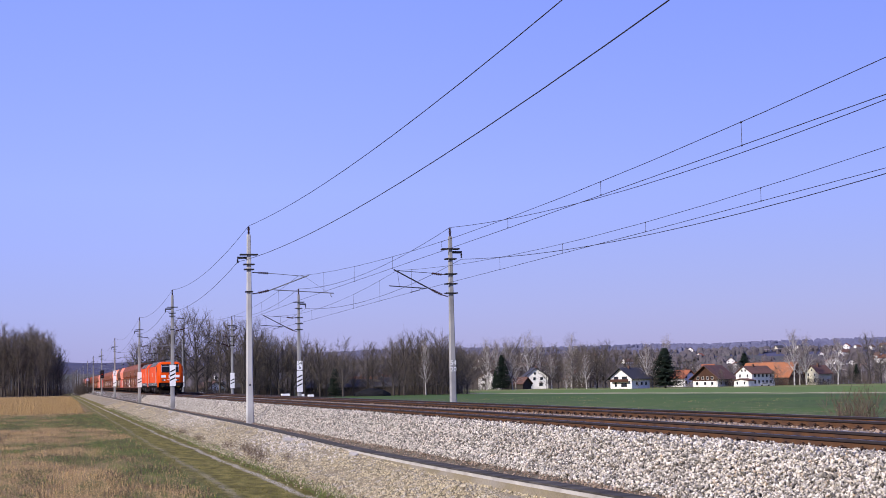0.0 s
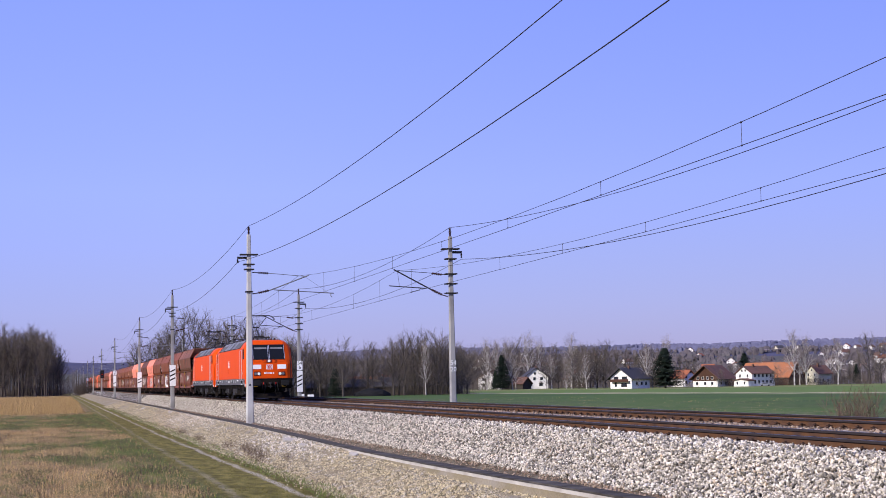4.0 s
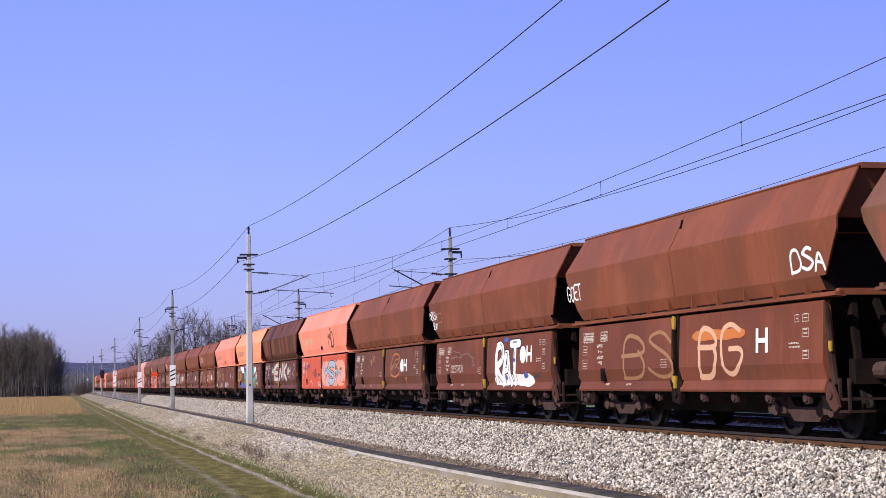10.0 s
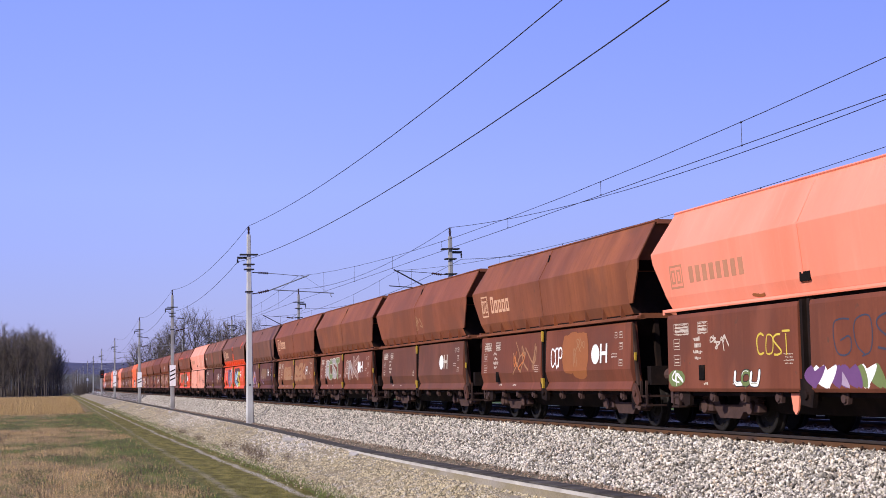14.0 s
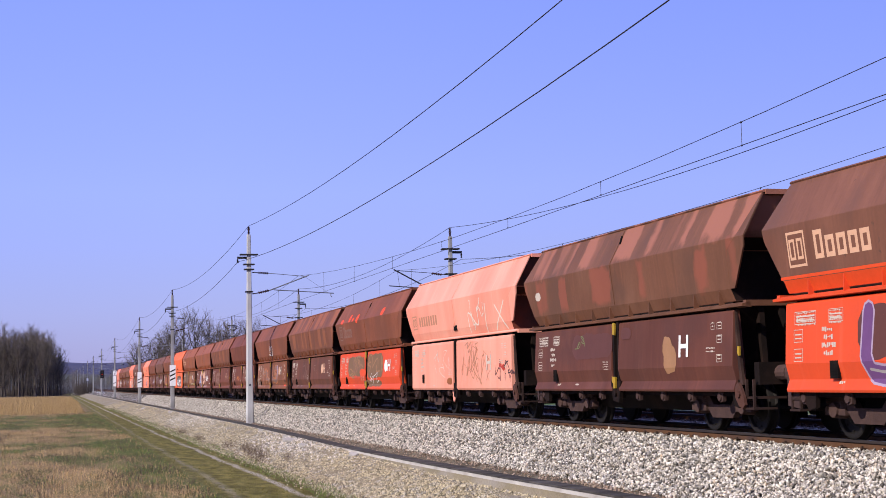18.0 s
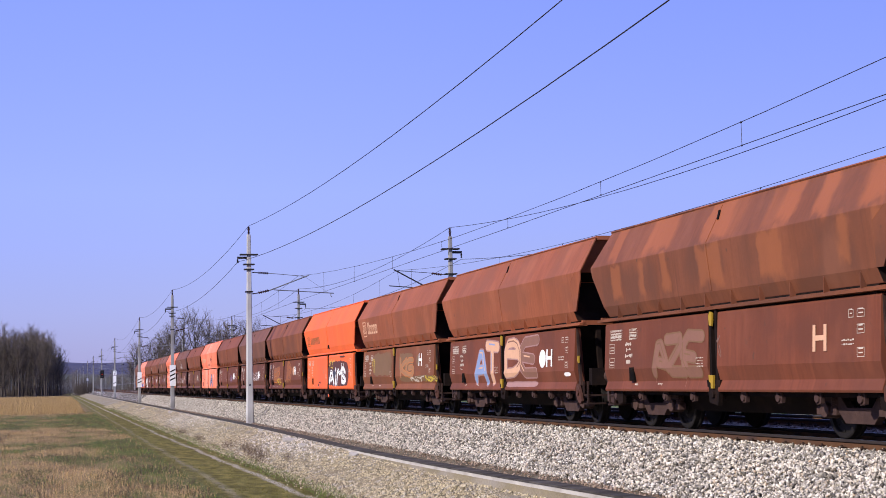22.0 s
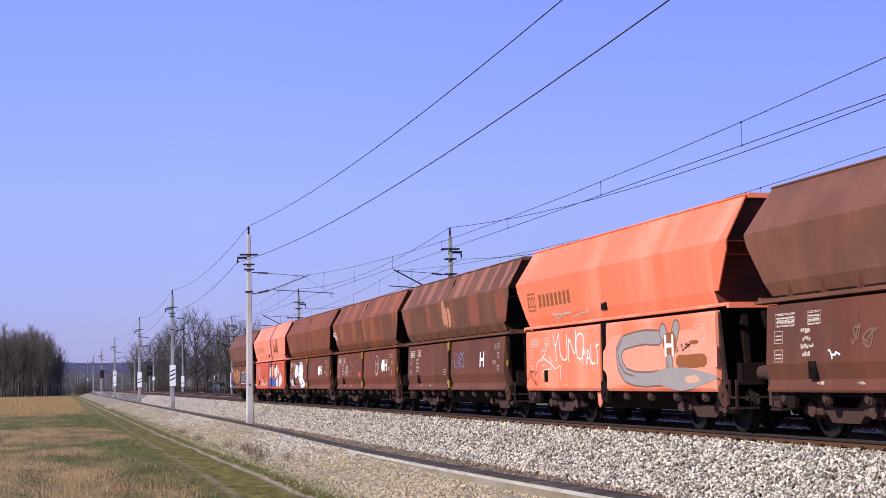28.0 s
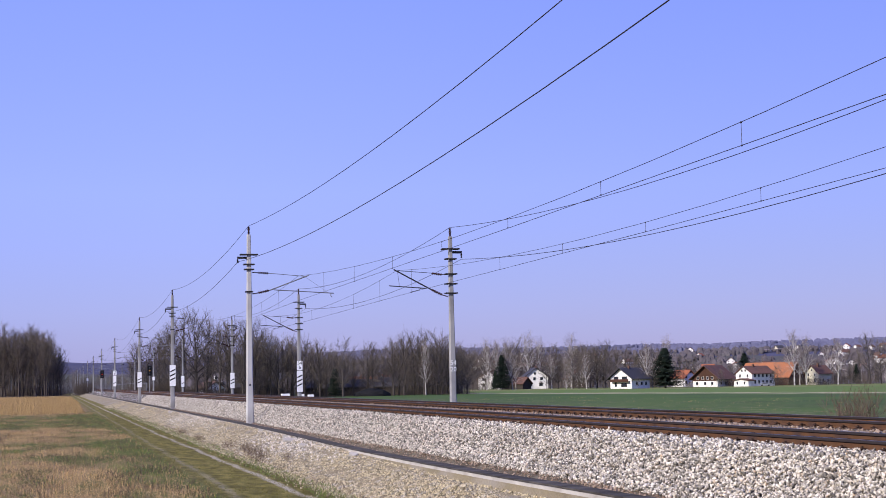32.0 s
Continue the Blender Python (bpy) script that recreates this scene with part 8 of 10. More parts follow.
        ("word", 3.29, 4.72, 1.24, 2.12, "O", "navy", 0.035),
        ("word", 1.87, 3.03, 0.8, 1.56, "O", "navy", 0.035),
        ("word", 4.11, 5.14, 0.8, 1.42, "O", "navy", 0.035),
        ("word", 3.11, 3.98, 0.8, 1.38, "O", "navy", 0.035),
        ("oval", 3.87, 4.46, 1.84, 2.11, "navy"),
        ("oval", 5.49, 6.15, 1.87, 2.1, "navy"),
        ("word", 10.24, 11.28, 1.53, 1.77, "AKLNVA", "sky", 0.035),
        ("scrawl", 8.59, 9.72, 0.8, 1.31, "white", 0.035, 4),
        ("scrawl", 7.43, 8.4, 0.8, 1.13, "white", 0.03, 4),
        ("scrawl", 8.39, 8.99, 1.12, 1.65, "brownish", 0.04, 3),
        ("scrawl", 7.49, 7.97, 1.16, 1.56, "cream", 0.03, 2),
        ("scrawl", 7.18, 7.57, 1.29, 1.62, "brownish", 0.04, 2),
        ("scrawl", 11.51, 12.06, 0.87, 1.13, "white", 0.03, 3),
        ("scrawl", 3.26, 4.86, 2.49, 3.38, "brownish", 0.035, 8),
        ("scrawl", 3.78, 4.58, 2.63, 3.16, "rustpatch", 0.05, 2),
    ]),
    35: (3.69, 1.84, "orange", [
        ("patch", 4.22, 6.46, 1.04, 1.77, "navy"),
        ("piece", 4.35, 6.30, 1.12, 1.68, "NUNA", ["navy"], "cream"),
        ("frame", 4.22, 6.46, 1.04, 1.77, "white"),
        ("word", 2.86, 3.51, 1.29, 1.85, "V", "white", 0.04),
        ("patch", 2.93, 3.42, 1.64, 1.8, "navy"),
        ("scrawl", 2.69, 3.33, 0.98, 1.44, "white", 0.03, 2),
        ("word", 1.28, 2.55, 1.15, 1.4, "KAYLAN", "white", 0.028),
        ("word", 1.36, 2.5, 1.07, 1.17, "WWWW", "white", 0.02),
        ("scrawl", 3.58, 4.48, 0.88, 1.73, "blue", 0.06, 4),
        ("piece", 7.73, 10.09, 1.04, 1.93, "MZ", ["orange"], "tan"),
        ("piece", 7.02, 8.4, 1.07, 1.92, "Y", ["tan"], "orange"),
        ("piece", 6.9, 7.6, 1.18, 1.76, "V", ["teal"], "grey"),
        ("oval", 10.99, 11.8, 0.84, 1.29, "blue"),
    ]),
}


def spray(th, surf, upper, works, rng):
    done = 0
    for kind, u0, u1, z0, z1, *a in ((*w, 0, 0)[:5] + w[5:] for w in works):
        sh = Sheet(upper if (z0 or u0[0][1]) > 2.3 else surf, done)
        if kind == "word":
            sprayed_word(sh, u0, u1, z0, z1, a[0], a[1], a[2], rng)
        elif kind == "piece":
            sprayed_piece(sh, u0, u1, z0, z1, a[0], a[1], a[2], a[3] if len(a) > 3 else "", rng)
        elif kind == "patch":
            sprayed_patch(sh, u0, u1, z0, z1, a[0], rng)
        elif kind == "scrawl":
            sprayed_scrawl(sh, u0, u1, z0, z1, a[0], a[1], a[2], rng)
        elif kind == "oval":
            sh.blob((u0 + u1) / 2, (z0 + z1) / 2, 0.5 * (u1 - u0), 0.5 * (z1 - z0), a[0], 0.003, rng, 22)
        elif kind == "shape":
            sh.poly(u0, u1, 0.003)
        elif kind == "frame":
            sh.border(u0, u1, z0, z1, 0.03, a[0])
        elif kind == "band":
            for q in range(15):
                c = u0 + (u1 - u0) * (q + rng.random()) / 15
                sh.poly(leaf(c, (z0 + z1) / 2, 0.36, z1 - z0, rng.uniform(-0.4, 0.4), 0.1), rng.choice(a[0]), 0.003)
        sh.make("graffiti", th, {"word": "sprayed lettering", "piece": "fat sprayed letters with a contrasting edge", "patch": "patch painted over in another colour", "shape": "large sprayed field of one colour"}.get(kind, "sprayed lines and shapes"))
        done += len(sh.F)


# per wagon: type, upper paint, lower paint, mark ink, long mark on the upper part
FLEET = [
    ("old", "striped", "red_brown", "white", ""),
    ("old", "brown", "red_brown", "white", ""),
    ("old", "brown", "red_brown", "white", ""),
    ("old", "brown", "dark_brown", "white", ""),
    ("new", "pink", "brick", "cream", "pale"),
    ("old", "mottled", "maroon", "cream", ""),
    ("new", "light_orange", "red_brown", "white", "mark"),
    ("new", "pink", "red_brown", "cream", "mark"),
    ("old", "rusty", "red_brown", "white", "word"),
    ("old", "brown", "dark_brown", "cream", ""),
    ("old", "rusty", "red_brown", "white", ""),
    ("old", "brown", "ochre", "white", "word"),
    ("old", "dusty_brown", "maroon", "white", ""),
    ("old", "dusty_brown", "red", "white", "wordred"),
    ("old", "striped", "maroon", "white", ""),
    ("new", "pale_pink", "pale_pink", "cream", "mark"),
    ("old", "brown", "red", "white", "wordfaint"),
    ("old", "patched", "dark_brown", "peach", ""),
    ("old", "brown", "ochre", "cream", ""),
    ("old", "red_brown", "red_brown", "white", ""),
    ("old", "patched", "red_brown", "peach", ""),
    ("old", "orange_brown", "red_brown", "white", ""),
    ("old", "orange_brown", "ochre", "white", "word"),
    ("new", "orange", "orange", "white", "mark"),
    ("old", "rusty", "red_brown", "white", ""),
    ("old", "dusty_brown", "dark_brown", "white", ""),
    ("old", "brown", "red_brown", "white", ""),
    ("new", "coral", "coral", "white", "pale"),
    ("old", "brown", "dark_brown", "cream", ""),
    ("old", "dusty_brown", "dark_brown", "cream", ""),
    ("new", "coral", "coral", "white", "mark"),
    ("old", "striped", "dark_brown", "white", ""),
    ("old", "patched", "red_brown", "white", ""),
    ("old", "rusty", "red_brown", "white", ""),
    ("new", "pink", "brick", "white", "mark"),
    ("old", "dusty_brown", "dark_brown", "orange", ""),
]

TYPE_LABEL = {"old": "weathered {} open hopper wagon with {} lower doors", "new": "{} smooth-sided hopper wagon with {} doors"}
PAINT_WORD = {"brown": "brown", "red_brown": "reddish-brown", "dark_brown": "dark brown", "maroon": "dark maroon", "mottled": "rust-patched", "dusty_brown": "dusty grey-brown", "rusty": "rust-streaked brown", "striped": "brown streaked", "patched": "brown and rust-patched", "ochre": "ochre-brown", "orange_brown": "orange-brown", "pink": "faded pink",
              "pale_pink": "pale pink", "light_orange": "light orange", "orange": "bright orange", "coral": "coral-red", "brick": "brick-red", "red": "bright red"}


def wagon(k, spec):
    kind, up, low, mark, long_mark = spec
    y0 = RAKE + WLEN * k
    rng = random.Random(100 + k)
    th = thing("hopper_wagon", pose(LINE, y0, 0), TYPE_LABEL[kind].format(PAINT_WORD[up], PAINT_WORD[low]) + (", sprayed over" if kind == "new" else ""), "freight wagon", "hopper wagons of the train")
    made = {}
    for n, (me, how) in (OLD if kind == "old" else NEW).items():
        mat = {"up": PAINT[up], "low": PAINT[low], "iron": IRONRUST}.get(how)
        if long_mark == "wordred" and n == "waist_ledge":
            mat = PAINT["red"]
        nm = n[:-4] if n.endswith("_far") else n
        for a, b in (("front_door_sill", "door_sill"), ("rear_door_sill", "door_sill"), ("front_end_step", "end_step"), ("rear_end_step", "end_step")):
            nm = b if nm == a else nm
        nm = "buffer" if nm.endswith("_buffer") else "coupling" if nm.endswith("_coupling") else nm
        made[n] = part(nm, tinted(me, mat) if mat else me, None, th, {"lower_lever": "yellow lever", "upper_lever": "yellow lever", "end_lever": "yellow handle", "door_cam": "rusty cam plate at the foot of the door"}.get(n, ""))
    if kind == "old":
        for i in range(10):
            o = part("rib", tinted(RIB, PAINT["red" if long_mark == "wordred" else up]), None, made["waist_ledge"])
            o.location.y = 1.70 + i * 1.045
    for i in range(8):
        o = part("door_hinge", HOOK, None, made["front_door" if i < 4 else "rear_door"])
        o.location.y = (1.95, 3.2, 4.45, 5.7, 7.75, 9.0, 10.2, 11.5)[i]
    for c in (2.52, 10.16):
        bg = new("bogie")
        bg.parent = th
        bg.location = (0, c, 0)
        for n, me in BOGIE_PARTS:
            part(n, me, None, bg)
        for w in (-0.9, 0.9):
            ws = part("wheelset", WAGON_WHEEL, None, bg)
            ws.location = (0, w, 0.46)
            WAGON_WHEELS.append((ws, w, c + w, 0.46, y0))
    # lettering on the lower doors
    surf = lower_x if kind == "old" else (lambda z: float(np.interp(z, [0.8, 2.1], [1.475, 1.462])))
    sh = Sheet(surf)
    hu, hz, disc_ink, sprays = SPRAYED[k]
    for a, b, c_, d in ((hu + 0.12, hu + 0.21, hz - 0.205, hz + 0.205), (hu - 0.21, hu - 0.12, hz - 0.205, hz + 0.205), (hu - 0.13, hu + 0.13, hz - 0.04, hz + 0.04)):
        sh.bar(a, b, c_, d, mark, 0.011)
    if disc_ink:
        sh.poly([(hu + 0.49 + 0.24 * math.cos(t * 0.314), hz - 0.01 + 0.215 * math.sin(t * 0.314)) for t in range(20)], disc_ink, 0.011)
    sh.make("loading_mark", made["front_door"], "painted letter-like mark and disc")
    sh = Sheet(surf)
    for k2, (u, z, w, h) in enumerate(((1.62, 1.84, 0.2, 0.12), (1.92, 1.84, 0.14, 0.12), (1.62, 1.60, 0.2, 0.14), (1.62, 1.26, 0.2, 0.14), (10.9, 1.80, 0.66, 0.2), (10.1, 1.80, 0.42, 0.2), (11.3, 1.52, 0.28, 0.2), (11.3, 1.22, 0.28, 0.2))):
        sh.border(u, u + w, z, z + h, 0.009, "cream")
        for q in range(2):
            sh.bar(u + 0.04, u + w - 0.04, z + 0.05 + 0.06 * q, z + 0.070 + 0.06 * q, "cream")
    def dashes(u0, u1, z0, z1, ink="cream"):
        u = u1
        while u > u0 + 0.03:
            w_ = rng.uniform(0.028, 0.055)
            sh.bar(max(u0, u - w_), u, z0 + rng.choice((0, 0, 0.2, 0.4)) * (z1 - z0), z1 - rng.choice((0, 0, 0.2, 0.35)) * (z1 - z0), ink)
            u -= w_ + 0.014
    for q in range(4):
        dashes(10.40 - 0.1 * (q == 2), 10.72 - 0.06 * (q % 2), 1.66 - q * 0.12, 1.735 - q * 0.12)
    for q in range(5):
        dashes(10.92, 11.5, 1.96 - 0.045 * q, 1.99 - 0.045 * q)
        dashes(10.14, 10.5, 1.96 - 0.045 * q, 1.985 - 0.045 * q)
    dashes(1.9, 2.25, 1.50, 1.53)
    dashes(1.9, 2.25, 1.44, 1.47)
    for q in range(4):
        dashes(7.0, 7.32 - 0.05 * (q % 2), 1.34 - 0.05 * q, 1.36 - 0.05 * q)
    dashes(8.9, 9.15, 0.86, 0.90)
    dashes(10.1, 10.3, 0.86, 0.91)
    sh.make("small_writing", th, "rows of small pale writing")
    # sprayed work
    upper = upper_x if kind == "old" else upper_x_smooth
    spray(th, surf, upper, sprays, rng)
    # the operator's mark and long name, as plain shapes
    if long_mark:
        hi = Sheet(upper)
        ink = {"mark": "faded", "pale": "peach", "word": "peach", "wordred": "peach", "wordfaint": "faded"}[long_mark]
        if kind == "new" and long_mark == "mark":
            ink = {"orange": "rustpatch", "coral": "rustpatch"}.get(up, "markbrown")
        zc = 2.88 if kind == "new" else 2.98
        if long_mark == "wordred":
            hi.bar(1.14, 11.88, 2.31, 2.515, "redpaint", 0.004)
            hi.bar(1.02, 11.96, 2.525, 2.575, "redpaint", 0.004)
            hi.make("red_band", made["upper_hopper"], "bright red band along the foot of the upper hopper")
        tall = 1.0 if kind == "new" else 1.27
        hi = Sheet(upper)
        hi.border(11.06, 11.62, zc - 0.22 * tall, zc + 0.22 * tall, 0.04, ink)
        hi.make("mark_frame", made["upper_hopper"], "painted frame of the operator's mark")
        for s in (0.0, 0.24):
            hi = Sheet(upper)
            hi.border(11.14 + s, 11.32 + s, zc - 0.13 * tall, zc + 0.13 * tall, 0.045, ink)
            hi.make("mark_shape", made["upper_hopper"], "")
        n = 8 if kind == "new" else 5
        wd = 0.255 if kind == "new" else 0.30
        for q in range(n):
            u1 = 10.80 - q * (wd + 0.03)
            hi = Sheet(upper)
            if kind == "new":
                hi.bar(u1 - wd * 0.80, u1 - wd * 0.08, zc - 0.15, zc + 0.15, ink, 0.004)
            else:
                hi.border(u1 - wd * 0.92, u1 - wd * 0.06, zc - 0.2, zc + (0.24 if q == 0 else 0.13), 0.075, ink)
            hi.make("name_shape", made["upper_hopper"], "")
    WAGONS.append(th)
    return th


for _k, _spec in enumerate(FLEET):
    wagon(_k, _spec)
tagged(WAGONS[-1], "weathered brown hopper wagon closing the train, doors sprayed over")
# ---- trees ----
BARK = material("grey_bark", (0.062, 0.052, 0.047), 0.9, vary=0.25, size=1.5, fine=8, bump=0.2, per_object=0.25)
TWIG = material("bare_twigs", (0.158, 0.130, 0.108), 0.9, vary=0.2, size=0.4, fine=3, bump=0.0, second=(0.165, 0.145, 0.085), amount=0.3, drift=37.0, per_object=0.28)
BIRCHBARK = material("birch_bark", (0.43, 0.405, 0.38), 0.8, vary=0.2, size=1.2, fine=6, bump=0.1, second=(0.0456, 0.038, 0.0342), amount=0.3)
BIRCHTWIG = material("birch_twigs", (0.167, 0.125, 0.106), 0.9, vary=0.2, size=0.4, fine=3, bump=0.0, per_object=0.2)
NEEDLE = material("conifer_needles", (0.0085, 0.0150, 0.0090), 0.85, vary=0.35, size=0.5, fine=6, bump=0.0, per_object=0.25, second=(0.0145, 0.021, 0.011), amount=0.3)
BRUSH = material("winter_brush", (0.098, 0.079, 0.063), 0.95, vary=0.25, size=0.5, fine=3, bump=0.0, per_object=0.3)


def rot(v, axis, a):
    return Matrix.Rotation(a, 3, axis) @ v


def limb(V, F, p, q, r0, r1, n=3):
    d = (q - p)
    if d.length < 1e-5:
        return
    a = d.orthogonal().normalized()
    b = d.normalized().cross(a)
    i = len(V)
    for c, r in ((p, r0), (q, r1)):
        for k in range(n):
            t = 6.28319 * k / n
            V.append(c + a * (r * math.cos(t)) + b * (r * math.sin(t)))
    for k in range(n):
        F.append((i + k, i + (k + 1) % n, i + n + (k + 1) % n, i + n + k))


def sprig(V, F, p, q, w, rng):
    d = (q - p)
    a = d.orthogonal().normalized()
    a = rot(a, d.normalized(), rng.uniform(0, 3.14)) * w
    i = len(V)
    V.extend((p - a, p + a, q))
    F.append((i, i + 1, i + 2))


def bare_tree(seed, h, spread, upright, boughs, birch=False, fork=0.25, limbs=10, twigs=9):
    """Bare broad-leaved tree: trunk with boughs, and a crown of fine twigs that fills an uneven dome."""
    rng = random.Random(seed)
    TV, TF, CV, CF = [], [], [], []
    thick = (90 / (limbs * twigs)) ** 0.75
    pts = [Vector((0, 0, -0.3))]
    lean = Vector((rng.uniform(-0.03, 0.03), rng.uniform(-0.03, 0.03), 1))
    nseg = 9
    for k in range(nseg):
        lean = (lean + Vector((rng.uniform(-0.035, 0.035), rng.uniform(-0.035, 0.035), 0))).normalized()
        pts.append(pts[-1] + lean * (h * 0.90 / nseg))
    rad = [h * 0.0155 * (1 - 0.94 * (k / nseg) ** 0.85) + 0.01 for k in range(nseg + 1)]
    for k in range(nseg):
        limb(TV, TF, pts[k], pts[k + 1], rad[k], rad[k + 1], 7)

    def stem(t):
        k = min(nseg - 1, int(t * nseg))
        return pts[k].lerp(pts[k + 1], t * nseg - k), rad[k]

    def reach(t, az):
        """How far the crown goes out at the share t of its height."""
        n = noise.noise(Vector((2.1 * math.cos(az), 2.1 * math.sin(az), 3.5 * t + seed)))
        return spread * h * 0.78 * math.sin(3.1416 * min(1.0, t * 0.80 + 0.20)) ** 0.65 * (1 + 0.45 * n)
    for b in range(boughs):
        az = b * 2.4 + rng.uniform(-0.4, 0.4)
        t1 = 0.12 + 0.84 * (b + rng.random()) / boughs
        z1 = h * (fork + (1 - fork) * t1)
        p, r = stem(max(fork * 0.8, (z1 / h) - 0.10 - 0.22 * upright * (1 - t1)))
        R = reach(t1, az) * rng.uniform(0.7, 0.95)
        e = Vector((R * math.cos(az), R * math.sin(az), z1))
        mid = p.lerp(e, 0.5) + Vector((math.cos(az), math.sin(az), 0)) * R * 0.10
        chain = []
        for s in range(6):
            q = s / 5
            chain.append(p.lerp(mid, q).lerp(mid.lerp(e, q), q) + Vector((rng.uniform(-0.2, 0.2), rng.uniform(-0.2, 0.2), rng.uniform(-0.15, 0.15))) * (s > 0))
        r = max(0.08, r * 0.62)
        for s in range(5):
            limb(TV, TF, chain[s], chain[s + 1], r * (1 - s / 6), r * (1 - (s + 1) / 6), 4)
        for j in range(limbs):
            tt = 0.22 + 0.78 * (j + rng.random()) / limbs
            kk = min(4, int(tt * 5))
            pj = chain[kk].lerp(chain[kk + 1], tt * 5 - kk)
            out = Vector((pj.x, pj.y, (pj.z - h * 0.35) * 0.9 + 0.01)).normalized()
            dj = (out * 0.9 + Vector((rng.gauss(0, 0.6), rng.gauss(0, 0.6), rng.gauss(0.25, 0.4)))).normalized()
            L2 = h * rng.uniform(0.07, 0.17) * (1.2 - 0.5 * t1)
            qj = pj + dj * L2
            limb(TV, TF, pj, qj, 0.045, 0.014, 3)
            for m_ in range(twigs):
                pm = pj.lerp(qj, 0.1 + 0.9 * (m_ + rng.random()) / twigs)
                dm = (dj * 0.7 + Vector((rng.gauss(0, 0.5), rng.gauss(0, 0.5), rng.gauss(0.2, 0.35) - (0.55 if birch else 0)))).normalized()
                L3 = h * rng.uniform(0.03, 0.07)
                qm = pm + dm * L3
                sprig(CV, CF, pm, qm, 0.0135 * thick, rng)
                for o_ in range(2):
                    po = pm.lerp(qm, rng.uniform(0.2, 0.85))
                    do = (dm + Vector((rng.gauss(0, 0.5), rng.gauss(0, 0.5), rng.gauss(0.15, 0.3) - (0.5 if birch else 0)))).normalized()
                    sprig(CV, CF, po, po + do * L3 * rng.uniform(0.45, 0.8), 0.0095 * thick, rng)
    return raw("trunk", TV, TF, BIRCHBARK if birch else BARK, True), raw("crown", CV, CF, BIRCHTWIG if birch else TWIG)


def conifer(seed, h, w):
    rng = random.Random(seed)
    TV, TF, CV, CF = [], [], [], []
    limb(TV, TF, Vector((0, 0, -0.3)), Vector((0, 0, h)), h * 0.013, 0.02, 7)
    z = h * 0.08
    while z < h * 0.99:
        t = z / h
        reach = w * (1 - t) ** 0.8 * rng.uniform(0.62, 1.12) + 0.15
        for b in range(13):
            az = rng.uniform(0, 6.28)
            d = Vector((math.cos(az), math.sin(az), rng.uniform(-0.25, 0.12)))
            p = Vector((0, 0, z))
            q = p + d * reach
            for s in range(6):
                c = p.lerp(q, (s + 1) / 6.3) + Vector((rng.uniform(-0.2, 0.2), rng.uniform(-0.2, 0.2), 0))
                side = Vector((-d.y, d.x, 0)) * (0.14 + 0.26 * (1 - s / 6)) * rng.uniform(0.7, 1.2)
                tip = c + d * 0.5 + Vector((0, 0, rng.uniform(-0.5, -0.05)))
                i = len(CV)
                CV.extend((c - side, c + side * 0.3 + Vector((0, 0, 0.2)), tip, c + side, c - d * 0.2))
                CF.extend(((i, i + 2, i + 1), (i + 1, i + 2, i + 3), (i, i + 1, i + 4)))
        z += h * 0.020
    return raw("trunk", TV, TF, BARK, True), raw("crown", CV, CF, NEEDLE)


def brush(seed, h, w, n, mat=None):
    """A thicket of bare stems from the ground."""
    rng = random.Random(seed)
    V, F = [], []
    for k in range(n):
        p = Vector((rng.gauss(0, w * 0.3), rng.gauss(0, w * 0.3), -0.1))
        d = Vector((rng.gauss(0, 0.28), rng.gauss(0, 0.28), 1)).normalized()
        L1 = h * rng.uniform(0.45, 1.0)
        q = p + d * L1
        sprig(V, F, p, q, 0.013 * h / 3, rng)
        for j in range(9):
            a = p.lerp(q, rng.uniform(0.2, 0.95))
            e = (d + Vector((rng.uniform(-0.8, 0.8), rng.uniform(-0.8, 0.8), rng.uniform(-0.2, 0.5)))).normalized()
            sprig(V, F, a, a + e * L1 * rng.uniform(0.15, 0.35), 0.009 * h / 3, rng)
    return raw("shrub", V, F, mat or BRUSH)


KINDS = {"oak": [bare_tree(11, 20, 0.40, 0.55, 21), bare_tree(12, 20, 0.36, 0.65, 21), bare_tree(13, 20, 0.44, 0.45, 22, fork=0.18)],
         "ash": [bare_tree(21, 20, 0.30, 0.80, 22, fork=0.22), bare_tree(22, 20, 0.28, 0.88, 22, fork=0.28), bare_tree(23, 20, 0.33, 0.72, 23, fork=0.18)],
         "birch": [bare_tree(31, 20, 0.21, 0.75, 17, True, 0.3), bare_tree(32, 20, 0.19, 0.85, 16, True, 0.35)],
         "grove": [bare_tree(61, 20, 0.17, 0.95, 15, fork=0.46), bare_tree(62, 20, 0.20, 0.92, 17, fork=0.40), bare_tree(63, 20, 0.15, 0.95, 14, fork=0.52)],
         "conifer": [conifer(41, 20, 4.6), conifer(42, 20, 3.8)]}
TREE_LABEL = {"oak": "spreading bare tree with grey-brown twigs in early spring", "ash": "tall slender bare tree with upright grey boughs", "grove": "tall bare tree with a long clean trunk and narrow crown", "birch": "white-barked birch with fine drooping bare twigs", "conifer": "dark green conifer standing among bare trees"}
_tree_rng = random.Random(77)


def tree(bearing, r, h, kind, group="trees beyond the field", width=1.0):
    rng = _tree_rng
    x, y = polar(bearing, r)
    tr, cr = rng.choice(KINDS[kind])
    th = thing("tree", pose(x, y, land(x, y), 0, 0, rng.uniform(0, 360)), TREE_LABEL[kind], "tree", group)
    s = h / 20
    th.scale = (s * width * rng.uniform(0.9, 1.15), s * width * rng.uniform(0.9, 1.15), s)
    part("trunk", tr, None, th)
    part("crown", cr, None, th)
    return th


